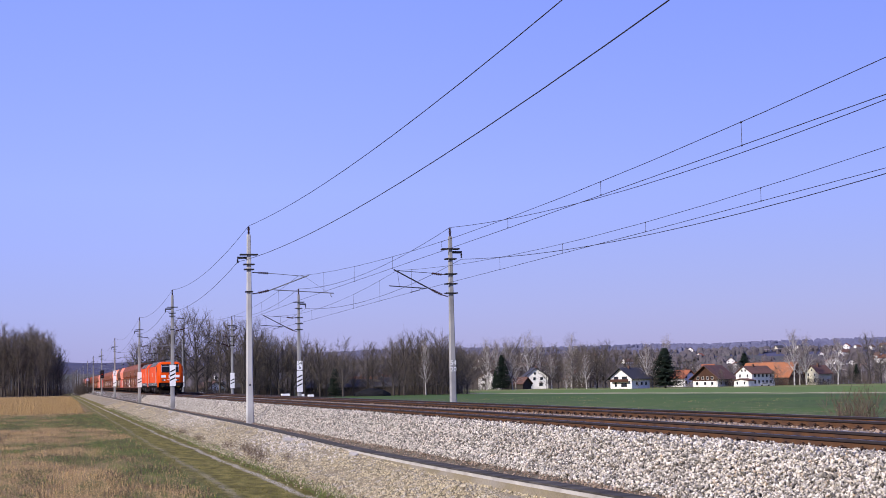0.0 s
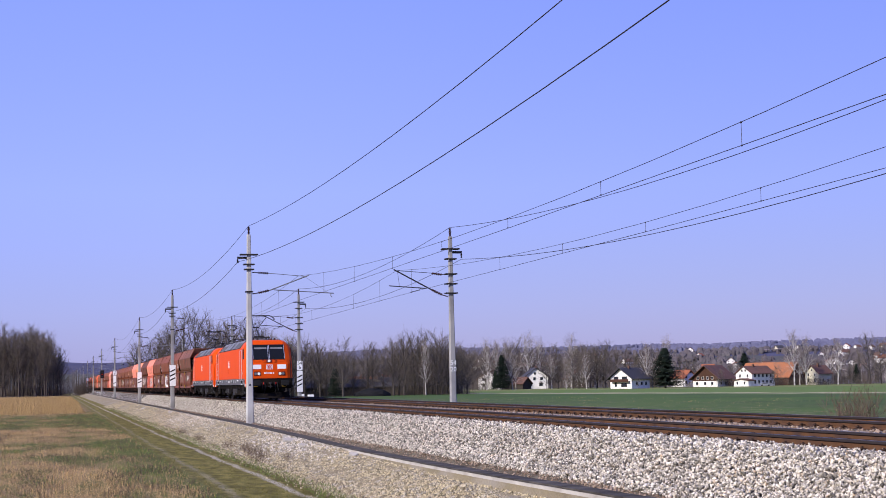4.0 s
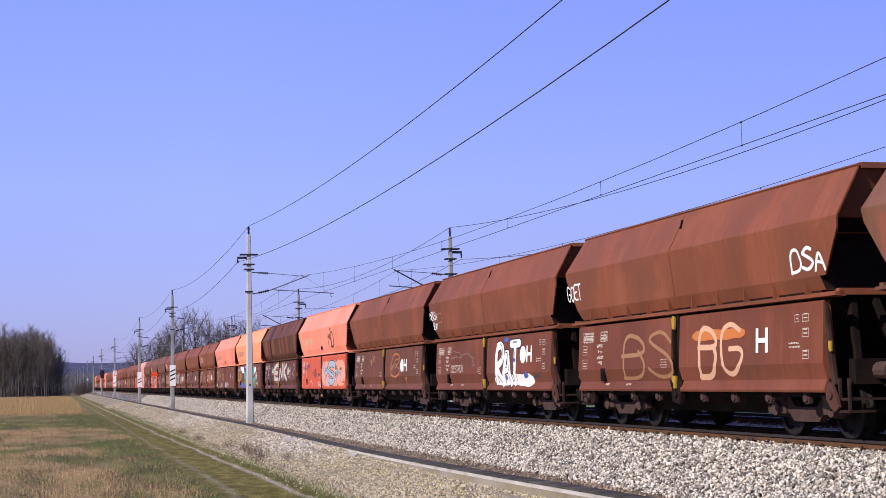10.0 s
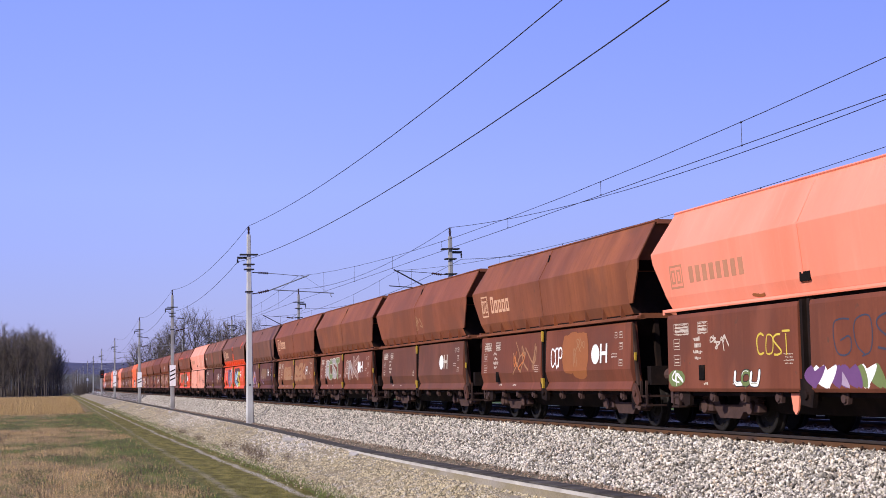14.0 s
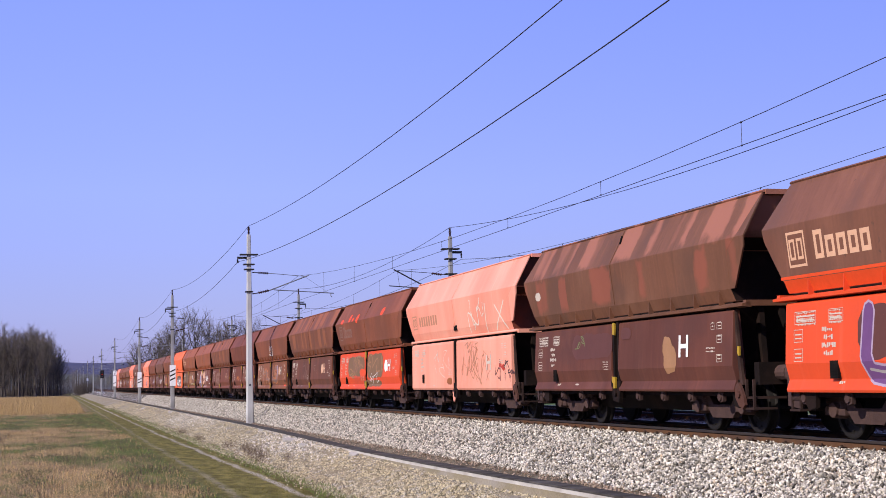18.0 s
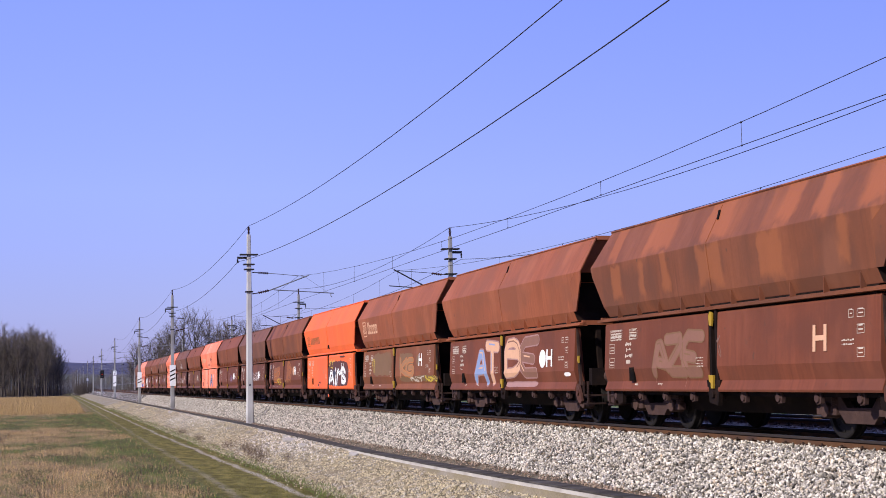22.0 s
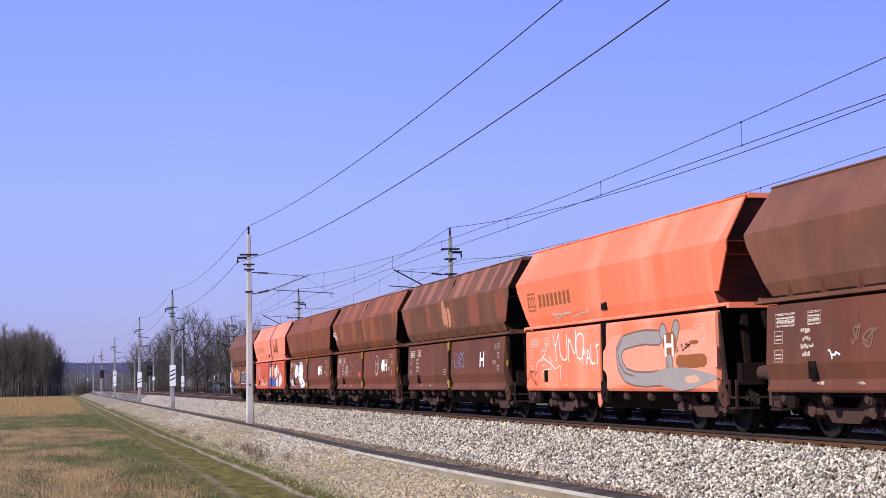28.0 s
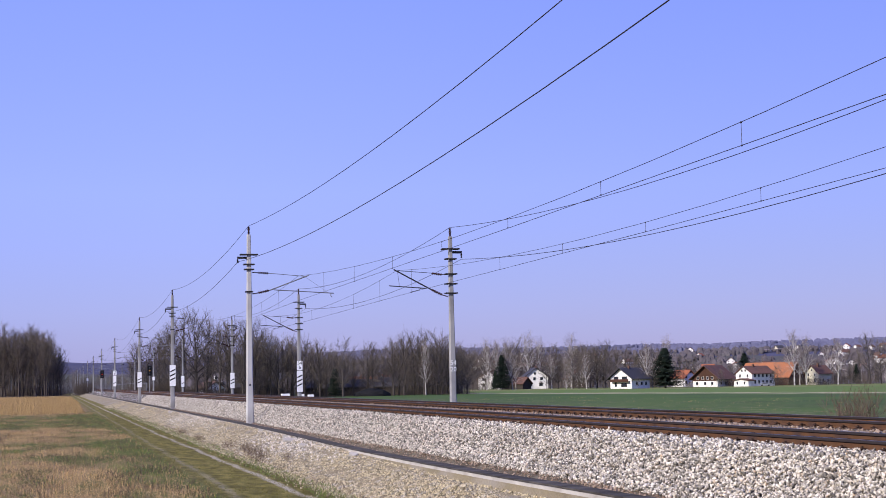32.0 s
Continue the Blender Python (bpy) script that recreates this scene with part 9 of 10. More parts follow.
LIGHT = {"oak": bare_tree(71, 20, 0.40, 0.55, 20, limbs=6, twigs=5), "ash": bare_tree(72, 20, 0.30, 0.80, 20, fork=0.22, limbs=6, twigs=5), "birch": bare_tree(73, 20, 0.20, 0.80, 16, True, 0.32, limbs=6, twigs=5), "grove": bare_tree(74, 20, 0.18, 0.93, 15, fork=0.42, limbs=6, twigs=5)}


def far_trees(places, label):
    """Many trees too far to tell apart singly, as one mass: bearing, distance, height and kind of each."""
    rng = np.random.default_rng(len(places))
    mats = [BARK, TWIG, BIRCHBARK, BIRCHTWIG]
    read = {}
    for kind, meshes in LIGHT.items():
        for q, me in enumerate(meshes):
            v, i, n = np.empty(len(me.vertices) * 3), np.empty(len(me.loops), np.int32), np.empty(len(me.polygons), np.int32)
            me.vertices.foreach_get("co", v)
            me.loops.foreach_get("vertex_index", i)
            me.polygons.foreach_get("loop_total", n)
            read[kind, q] = v.reshape(-1, 3), i, n
    V, I, T, M, base = [], [], [], [], 0
    for bearing, r, h, kind in places:
        x, y = polar(bearing, r)
        a, k, wide = rng.uniform(0, 6.283), h / 20, rng.uniform(0.95, 1.25)
        turn = np.array([[math.cos(a), math.sin(a), 0], [-math.sin(a), math.cos(a), 0], [0, 0, 1]])
        for q in (0, 1):
            v, i, n = read[kind, q]
            V.append(v @ turn * (k * wide, k * wide, k) + (x, y, land(x, y)))
            I.append(i + base)
            T.append(n)
            M.append(np.full(len(n), q + 2 * (kind == "birch"), np.int32))
            base += len(v)
    V, I, T, M = np.concatenate(V), np.concatenate(I), np.concatenate(T), np.concatenate(M)
    me = bpy.data.meshes.new("far_trees")
    me.vertices.add(len(V))
    me.vertices.foreach_set("co", V.reshape(-1))
    me.loops.add(len(I))
    me.loops.foreach_set("vertex_index", I)
    me.polygons.add(len(T))
    me.polygons.foreach_set("loop_start", np.concatenate([[0], np.cumsum(T)[:-1]]).astype(np.int32))
    me.polygons.foreach_set("loop_total", T)
    for m in mats:
        me.materials.append(m)
    me.polygons.foreach_set("material_index", M)
    me.update(calc_edges=True)
    return tagged(new("far_trees", me), label, "trees", kind="stuff")


# outline of the tree belt across the field: bearing, distance, height, kind
BELT = [(3.0, 395, 14, "ash"), (3.4, 400, 15, "oak"), (3.9, 410, 17, "ash"), (4.3, 395, 19, "ash"), (4.8, 400, 22.5, "oak"), (5.3, 396, 23.5, "oak"), (5.7, 405, 22, "ash"), (6.2, 395, 20, "ash"), (6.6, 400, 21, "oak"), (7.1, 392, 21, "ash"),
        (7.55, 398, 21.5, "oak"), (8.0, 400, 19, "ash"), (8.5, 395, 17, "oak"), (9.0, 400, 17, "ash"), (9.5, 395, 16.5, "oak"), (10.1, 392, 15.5, "oak"), (10.6, 398, 13, "ash"), (11.0, 385, 15.5, "oak"), (11.4, 400, 12.5, "ash"),
        (12.0, 398, 14.5, "oak"), (12.6, 405, 13.5, "ash"), (13.0, 395, 16, "oak"), (13.4, 392, 17, "ash"), (13.8, 398, 17.5, "oak"), (14.2, 390, 17.5, "ash"), (12.15, 393, 14.4, "grove"), (14.7, 397, 17.5, "oak"), (15.1, 395, 16, "ash"),
        (15.5, 402, 14.5, "oak"), (15.9, 410, 13, "oak")]
for b, r, h, k in BELT:
    tree(b, r, h, k, "tree belt across the field")
tree(14.26, 388, 15.4, "birch", "tree belt across the field", 0.6)
for i in range(48):
    b = 7.2 + 8.8 * (i + _tree_rng.random()) / 48
    if 11.15 < b < 11.75 or 12.3 < b < 12.8:
        continue
    top = float(np.interp(b, [7.2, 8.0, 10.6, 11.2, 12.4, 13.2, 15.2, 16.0], [20, 19, 14, 13, 11.5, 16.5, 16.0, 12]))
    tree(b, _tree_rng.uniform(393, 425), top * _tree_rng.uniform(0.78, 1.0), _tree_rng.choice(["ash", "oak", "grove"]), "tree belt across the field")
for i in range(46):
    b = 2.8 + 13.2 * (i + _tree_rng.random()) / 46
    tree(b, _tree_rng.uniform(408, 470), _tree_rng.uniform(9, 15.5) + (5 if 4 < b < 8 else 0), _tree_rng.choice(["ash", "grove", "grove"]), "tree belt across the field")
GARDEN = [(16.3, 640, 20, "oak"), (16.7, 650, 23, "birch"), (17.1, 640, 22, "birch"), (17.5, 655, 23, "birch"), (17.9, 645, 23, "ash"), (18.35, 640, 25, "birch"), (18.8, 660, 23, "birch"), (19.3, 650, 20, "ash"), (20.0, 640, 24, "birch"),
          (20.5, 620, 19, "ash"), (20.8, 640, 17, "oak"), (21.0, 596, 18, "oak"), (21.32, 592, 19.6, "oak"), (22.5, 660, 15, "ash"), (23.1, 655, 17, "oak"), (23.74, 640, 22.5, "birch"), (24.2, 640, 14, "ash"), (24.5, 660, 13, "oak"),
          (28.55, 604, 22.6, "birch"), (28.75, 612, 17, "birch"), (29.0, 606, 20.6, "birch"), (29.85, 640, 17, "birch"), (30.17, 612, 19.2, "birch"), (30.6, 640, 15, "ash"), (31.0, 650, 15, "ash"),
          (31.34, 596, 20.6, "oak"), (31.75, 612, 18, "oak"), (32.4, 615, 19, "ash"), (25.78, 598, 7.3, "oak"), (27.92, 600, 8.2, "oak"), (27.75, 601, 6.5, "oak"), (22.62, 566, 4.6, "oak"), (24.35, 590, 6.5, "oak")]
THICKET = random.Random(12)
for i in range(34):
    b = 16.0 + 7.6 * (i + THICKET.random()) / 34
    if not (18.2 < b < 18.95 or 21.4 < b < 22.9):
        GARDEN.append((b, THICKET.uniform(575, 606), THICKET.uniform(11, 19), THICKET.choice(["ash", "birch", "oak"])))
BEHIND = []
for i in range(52):
    b = 15.6 + 8.0 * (i + THICKET.random()) / 52
    BEHIND.append((b, THICKET.uniform(640, 720), THICKET.uniform(14, 21) - 0.6 * max(0.0, b - 19), THICKET.choice(["ash", "oak", "grove"])))
for b, r, h, k in GARDEN:
    tree(b, r, h, k, "trees round the farmsteads")
for i in range(110):
    BEHIND.append((19.5 + 13.2 * (i + THICKET.random()) / 110, THICKET.uniform(650, 950), THICKET.uniform(7, 12.5), THICKET.choice(["ash", "oak", "oak", "birch"])))
for i in range(40):
    BEHIND.append((16 + 16.5 * (i + THICKET.random()) / 40, THICKET.uniform(680, 780), THICKET.uniform(9, 15), THICKET.choice(["ash", "oak", "ash"])))
far_trees(BEHIND, "mass of bare trees behind the farmsteads")
for b, r, h, w in ((17.28, 575, 14.0, 1.75), (17.02, 580, 8, 1.5), (10.69, 390, 7.6, 1.9), (23.65, 583, 16.0, 2.2), (30.85, 640, 8.5, 1.4), (26.7, 1000, 17, 1.9), (22.6, 1400, 17, 1.8), (22.75, 1410, 15, 1.8)):
    tree(b, r, h, "conifer", "conifers by the houses", w)
for i in range(62):
    b = -3.0 + 3.25 * (i + _tree_rng.random()) / 62
    r = _tree_rng.uniform(478, 560)
    tree(b, r, (23.0 if b < -0.6 else 20.5 if b < -0.1 else 16) * _tree_rng.uniform(0.80, 1.06), _tree_rng.choice(["grove", "grove", "grove", "ash"]), "wood beside the meadow", 1.0)

far_trees([(0.2 + 4.4 * (i + THICKET.random()) / 50, THICKET.uniform(760, 1250), THICKET.uniform(7, 12), THICKET.choice(["ash", "oak", "grove"])) for i in range(50)], "row of bare trees far down the line")

SHRUBS = [brush(51, 3.2, 4, 130), brush(52, 2.6, 5, 130), brush(53, 4.0, 4, 130)]


def shrub(bearing, r, s, label="bare winter thicket at the field's edge", flat=1.0, me=None):
    x, y = polar(bearing, r)
    o = new("shrub", me or _tree_rng.choice(SHRUBS))
    o.matrix_basis = pose(x, y, land(x, y), 0, 0, _tree_rng.uniform(0, 360)) @ Matrix.Diagonal((s * flat, s * flat, s, 1))
    return tagged(o, label, "shrub", "thickets")


for i in range(40):
    shrub(2.6 + 13.6 * (i + _tree_rng.random()) / 40, _tree_rng.uniform(394, 420), _tree_rng.uniform(0.5, 1.2), flat=1.5)
for i in range(22):
    shrub(3.2 + 6.0 * (i + _tree_rng.random()) / 22, _tree_rng.uniform(405, 440), _tree_rng.uniform(0.8, 1.4), flat=1.5)
for i in range(36):
    shrub(16 + 16 * (i + _tree_rng.random()) / 36, _tree_rng.uniform(610, 640), _tree_rng.uniform(0.9, 1.6), flat=1.7)
for i in range(34):
    shrub(-2.8 + 3.0 * (i + _tree_rng.random()) / 34, _tree_rng.uniform(500, 545), _tree_rng.uniform(0.7, 1.3), flat=1.6)
for i in range(14):
    shrub(0.75 + 0.5 * _tree_rng.random(), _tree_rng.uniform(430, 620), _tree_rng.uniform(0.7, 1.3), "bare shrubs on the railway verge")
shrub(30.85, 47, 0.62, "clump of thin bare reddish stems beside the line", 1.0, brush(54, 3.4, 1.5, 190, material("reddish_stems", (0.125, 0.085, 0.062), 0.9, vary=0.25, size=0.5, fine=3, bump=0.0)))
for b, r, s in ((19.7, 62, 0.28), (24.3, 55, 0.2), (14.0, 95, 0.4), (21.2, 57, 0.2), (13.2, 92, 0.35)):
    shrub(b, r, s, "tuft of dry stalks on the field's near edge", 0.9)

# ---- houses ----
PLASTER = material("white_plaster", (0.72, 0.70, 0.66), 0.85, vary=0.06, size=0.5, fine=6, bump=0.05, second=(0.456, 0.433, 0.395), amount=0.2)
CREAMWALL = material("cream_plaster", (0.517, 0.479, 0.365), 0.85, vary=0.06, size=0.5, fine=6, bump=0.05)
TIMBER = material("dark_timber", (0.057, 0.0266, 0.0167), 0.8, vary=0.3, size=1, fine=8, bump=0.2)
TILE_RED = material("red_tiles", (0.251, 0.0874, 0.0441), 0.8, vary=0.2, size=0.6, fine=5, bump=0.3, second=(0.152, 0.0684, 0.0418), amount=0.35)
TILE_ORANGE = material("orange_tiles", (0.30, 0.115, 0.050), 0.8, vary=0.2, size=0.5, fine=5, bump=0.3, second=(0.19, 0.095, 0.055), amount=0.4)
TILE_BROWN = material("brown_tiles", (0.125, 0.0646, 0.0456), 0.8, vary=0.2, size=0.6, fine=5, bump=0.3, second=(0.0836, 0.0532, 0.0418), amount=0.35)
TILE_DARK = material("slate_roof", (0.0418, 0.0395, 0.0426), 0.7, vary=0.2, size=0.6, fine=5, bump=0.3)
PANE = material("window_pane", (0.0228, 0.0266, 0.0342), 0.15, vary=0.2, size=1, fine=5, bump=0.0)
WOODSHED = material("weathered_boards", (0.042, 0.035, 0.030), 0.9, vary=0.3, size=1.0, fine=8, bump=0.3)


def house(bearing, r, w, d, eave, ridge, turn, wall, roof, label, gable_wins=(), side_wins=(), chimneys=1, overhang=0.6, gable_mat=None, balcony=None, group="houses of the village", sink=0.4):
    """A gabled house; the gable looks at the camera when turn is 0, the ridge runs away from it."""
    x, y = polar(bearing, r)
    th = thing("house", pose(x, y, land(x, y), 0, 0, -bearing + turn), label, "house", group)
    bm = bm_new()
    prism(bm, [(-w / 2, -sink), (w / 2, -sink), (w / 2, eave), (0, ridge - 0.15), (-w / 2, eave)], "y", 0, d)
    wl = part("wall", bm, wall, th)
    if gable_mat:
        bm = bm_new()
        e = eave * 0.60
        prism(bm, [(-w / 2 - 0.02, e), (w / 2 + 0.02, e), (w / 2 + 0.02, eave), (0, ridge - 0.2), (-w / 2 - 0.02, eave)], "y", -0.08, 0.0)
        part("gable_boarding", bm, gable_mat, th, "dark boarded gable")
    k = (ridge - eave) / (w / 2)
    for s in (-1, 1):
        bm = bm_new()
        xo = w / 2 + overhang
        zo = eave - overhang * k
        prism(bm, [(0, ridge), (s * xo, zo), (s * xo, zo + 0.28), (0, ridge + 0.28)], "y", -overhang, d + overhang)
        part("roof_slope", bm, roof, th)
    for i in range(chimneys):
        bm = bm_new()
        box(bm, 0.2, 0.9, d * (0.35 + 0.35 * i), d * (0.35 + 0.35 * i) + 0.7, ridge - 0.8, ridge + 1.0)
        part("chimney", bm, TILE_BROWN, th)
    for (wx, wz, ww, wh) in gable_wins:
        bm = bm_new()
        box(bm, wx - ww / 2 - 0.08, wx + ww / 2 + 0.08, -0.1 if gable_mat is None else -0.14, 0.02, wz - 0.08, wz + wh + 0.08)
        f = part("window", bm, TIMBER if wall is PLASTER and ww > 1.2 else PLASTER, th)
        bm = bm_new()
        box(bm, wx - ww / 2, wx + ww / 2, -0.13 if gable_mat is None else -0.18, 0.0, wz, wz + wh)
        part("pane", bm, PANE, f)
    for (s, wy, wz, ww, wh) in side_wins:
        bm = bm_new()
        box(bm, *sorted((s * w / 2, s * (w / 2 + 0.05))), wy - ww / 2 - 0.08, wy + ww / 2 + 0.08, wz - 0.08, wz + wh + 0.08)
        f = part("window", bm, PLASTER, th)
        bm = bm_new()
        box(bm, *sorted((s * w / 2, s * (w / 2 + 0.09))), wy - ww / 2, wy + ww / 2, wz, wz + wh)
        part("pane", bm, PANE, f)
    if balcony:
        z, bw = balcony
        bm = bm_new()
        box(bm, -bw / 2, bw / 2, -1.3, 0.0, z - 0.15, z)
        box(bm, -bw / 2, bw / 2, -1.3, -1.2, z, z + 0.95)
        part("balcony", bm, TIMBER, th, "dark wooden balcony")
    return th


W4 = [(-2.4, 1.2, 1.1, 1.3), (2.4, 1.2, 1.1, 1.3), (-2.4, 3.7, 1.1, 1.2), (2.4, 3.7, 1.1, 1.2), (0, 5.8, 1.0, 1.0)]
house(18.62, 610, 10.0, 13, 4.8, 8.6, 8, PLASTER, TILE_DARK, "white gabled house with dark roof behind garden trees", [(-2.3, 1.2, 1.0, 1.2), (1.9, 1.2, 1.3, 1.3), (2.2, 3.6, 1.2, 1.2), (-0.8, 3.6, 1.0, 1.2), (-0.6, 5.9, 0.9, 1.0)])
house(18.25, 600, 7, 9, 2.4, 4.8, 60, WOODSHED, TILE_BROWN, "low brown-roofed shed leaning beside the white house", chimneys=0)
house(21.93, 572, 10.0, 13, 4.3, 7.9, -34, PLASTER, TILE_DARK, "white chalet-style house with dark roof and wooden balcony", [(-2.4, 0.7, 1.0, 2.0), (1.4, 0.7, 2.4, 1.3), (-2.2, 3.1, 2.0, 1.5), (1.7, 3.1, 2.2, 1.5)], [(1, 3.5, 1.2, 1.2, 1.3), (1, 7, 1.2, 1.2, 1.3), (1, 10, 1.2, 1.2, 1.3)], 1, 1.2, None, (2.7, 8.4))
house(25.18, 610, 11.0, 15.9, 4.0, 8.6, -25, PLASTER, TILE_BROWN, "farmhouse with white ground floor and dark timber gable", [(-3.6, 0.8, 0.9, 1.2), (0, 0.8, 0.9, 1.2), (3.2, 0.8, 0.9, 1.2), (-3.2, 3.0, 0.9, 1.1), (-1.0, 3.0, 0.9, 1.1), (1.2, 3.0, 0.9, 1.1), (3.2, 3.0, 0.9, 1.1)],
      [(1, 4, 0.8, 1.0, 1.2), (1, 8, 0.8, 1.0, 1.2), (1, 12, 0.8, 1.0, 1.2)], 0, 1.4, TIMBER)
house(26.66, 605, 8.8, 13.4, 5.2, 8.0, -42, PLASTER, TILE_BROWN, "long white farmhouse with brown tiled roof", [(-2.2, 1.1, 0.8, 1.3), (2.2, 1.1, 0.8, 1.3), (-2.0, 3.6, 0.8, 1.2), (2.0, 3.6, 0.8, 1.2), (-0.9, 5.9, 0.7, 0.9), (0.9, 5.9, 0.7, 0.9)],
      [(1, 1.6 + 2.4 * i, z, 0.9, 1.3) for i in range(5) for z in (1.0, 3.6)], 1)
house(26.55, 597, 7.6, 3.4, 2.3, 3.0, -42, PLASTER, TILE_BROWN, "small white lean-to in front of the long farmhouse", [(-2, 0.8, 0.8, 1.1), (1.8, 0.8, 0.8, 1.1)], (), 0)
house(28.66, 634, 14, 24, 3.6, 9.5, 61, TIMBER, TILE_ORANGE, "broad barn with steep orange-red tiled roof", chimneys=0)
house(29.21, 622, 6.6, 8.8, 4.8, 7.8, -38, CREAMWALL, TILE_BROWN, "cream gabled house with brown roof at the village edge", [(-1.7, 1.1, 0.8, 1.2), (1.5, 1.1, 0.8, 1.2), (-1.7, 3.6, 0.8, 1.1), (1.5, 3.6, 0.8, 1.1), (0, 5.6, 0.7, 0.8)], [(1, 3, 1.2, 0.9, 1.2), (1, 6.2, 1.2, 0.9, 1.2)])
house(24.62, 636, 6.5, 9, 4.0, 7.0, 40, PLASTER, TILE_RED, "white house with red roof behind the farmhouse", W4)
house(16.75, 625, 10, 12, 4.6, 7.6, -20, PLASTER, TILE_BROWN, "white house half hidden behind bare garden trees", W4)
house(20.3, 700, 9, 12, 4.2, 7.8, 15, PLASTER, TILE_RED, "white house with red roof among bare trees", W4)
house(11.32, 432, 5.2, 10, 2.8, 5.4, -48, PLASTER, TILE_RED, "white house with orange-red roof behind the tree belt", [(-1.8, 1.2, 1.0, 1.3), (1.8, 1.2, 1.0, 1.3), (0, 3.9, 1.0, 1.0)])
house(12.5, 470, 6.4, 9, 3.2, 6.4, -20, PLASTER, TILE_RED, "house with bright orange tiled roof behind the tree belt", [(-1.8, 1.2, 1.0, 1.3), (1.8, 1.2, 1.0, 1.3)])
house(6.05, 500, 7, 9, 2.8, 5.0, 25, PLASTER, TILE_BROWN, "white house showing between the belt's trunks", W4)
for b, r, w, d, e, rg, t in ((13.3, 425, 30, 9, 2.6, 4.6, 84), (15.6, 440, 34, 10, 2.8, 5.0, 80), (8.3, 520, 26, 9, 3.0, 5.0, 80)):
    house(b, r, d, w, e, rg, t, WOODSHED, TILE_DARK, "long low dark wooden shed behind the tree belt", chimneys=0, group="sheds behind the trees")

# scattered houses up the slope behind
_h = random.Random(9)
house(25.55, 1150, 13, 10, 4.5, 8.5, 70, PLASTER, TILE_RED, "broad white house with red roof on the slope", W4[:4], (), 0, group="town on the slope")
house(25.3, 1165, 10, 9, 4.5, 7.5, 80, PLASTER, TILE_RED, "white house with red roof beside the broad one", W4[:4], (), 0, group="town on the slope")
house(28.05, 1180, 9, 9, 4.2, 8.0, 10, PLASTER, TILE_BROWN, "small white gabled house on the slope", W4[:4], (), 0, group="town on the slope")
TOWN = []
for i in range(62):
    b = 14.5 + 18 * _h.random()
    r = _h.uniform(1250, 2300)
    s = _h.uniform(0.6, 0.95)
    TOWN.append((b, r))
    house(b, r, 10 * s, 13 * s, 5.2 * s, 9.0 * s, _h.uniform(-60, 60), PLASTER if _h.random() < 0.8 else CREAMWALL, _h.choice([TILE_RED, TILE_BROWN, TILE_BROWN, TILE_DARK]), "small white house of the town on the slope", W4[:4], (), 0, group="town on the slope")
_x, _y = polar(18.75, 1350)
_ch = thing("church_tower", pose(_x, _y, land(_x, _y), 0, 0, -19), "slim white church tower with pointed dark roof", "church")
_bm = bm_new()
box(_bm, -1.7, 1.7, 0.9, 4.3, -1, 11)
part("tower_wall", _bm, PLASTER, _ch)
_bm = bm_new()
loft(_bm, [ring for ring in ([(-1.9, 0.7, 11), (1.9, 0.7, 11), (1.9, 4.5, 11), (-1.9, 4.5, 11)], [(-0.8, 1.8, 13), (0.8, 1.8, 13), (0.8, 3.4, 13), (-0.8, 3.4, 13)], [(-0.1, 2.5, 17), (0.1, 2.5, 17), (0.1, 2.7, 17), (-0.1, 2.7, 17)])])
part("spire", _bm, TILE_DARK, _ch)

# ---- far woods on the hills ----
PALE = polar(28.45, 2040)


def hill_field():
    V, F = [], []
    for j in range(6):
        for i in range(13):
            x, y = polar(27.3 + 2.3 * i / 12, 2000 + 22 * j)
            V.append((x, y, land(x, y) + 2.5))
    for j in range(5):
        for i in range(12):
            F.append((j * 13 + i, j * 13 + i + 1, j * 13 + i + 14, j * 13 + i + 13))
    tagged(new("field", raw("field", V, F, material("bare_soil", (0.30, 0.25, 0.27), 0.95, vary=0.15, size=0.02, fine=0.2, bump=0.0, spec=0.0))), "pale bare field on the wooded slope", "field", kind="structure")


hill_field()
# crowns on the horizon carry the haze as a blue tint in their colour
FARWOOD_HAZE = material("far_woods", (0.116, 0.116, 0.178), 0.95, vary=0.06, size=0.01, fine=0.2, bump=0.0, second=(0.098, 0.102, 0.160), amount=0.4, island=0.12, spec=0.0)
MIDWOOD = material("slope_woods", (0.092, 0.080, 0.086), 0.95, vary=0.2, size=0.02, fine=0.3, bump=0.0, second=(0.080, 0.078, 0.084), amount=0.4, island=0.2, spec=0.0)


def crown_lit(m, share):
    """Leans the shading of thin crowns towards the open sky, as a mass of twigs has no single facing."""
    N, L = m.node_tree.nodes, m.node_tree.links
    g, k = N.new("ShaderNodeNewGeometry"), N.new("ShaderNodeMix")
    k.data_type = "VECTOR"
    k.inputs[0].default_value, k.inputs[5].default_value = share, (-0.35, -0.2, 0.92)
    L.new(g.outputs["Normal"], k.inputs[4])
    L.new(k.outputs[1], N["Principled BSDF"].inputs["Normal"])


crown_lit(FARWOOD_HAZE, 0.75)
crown_lit(MIDWOOD, 0.6)


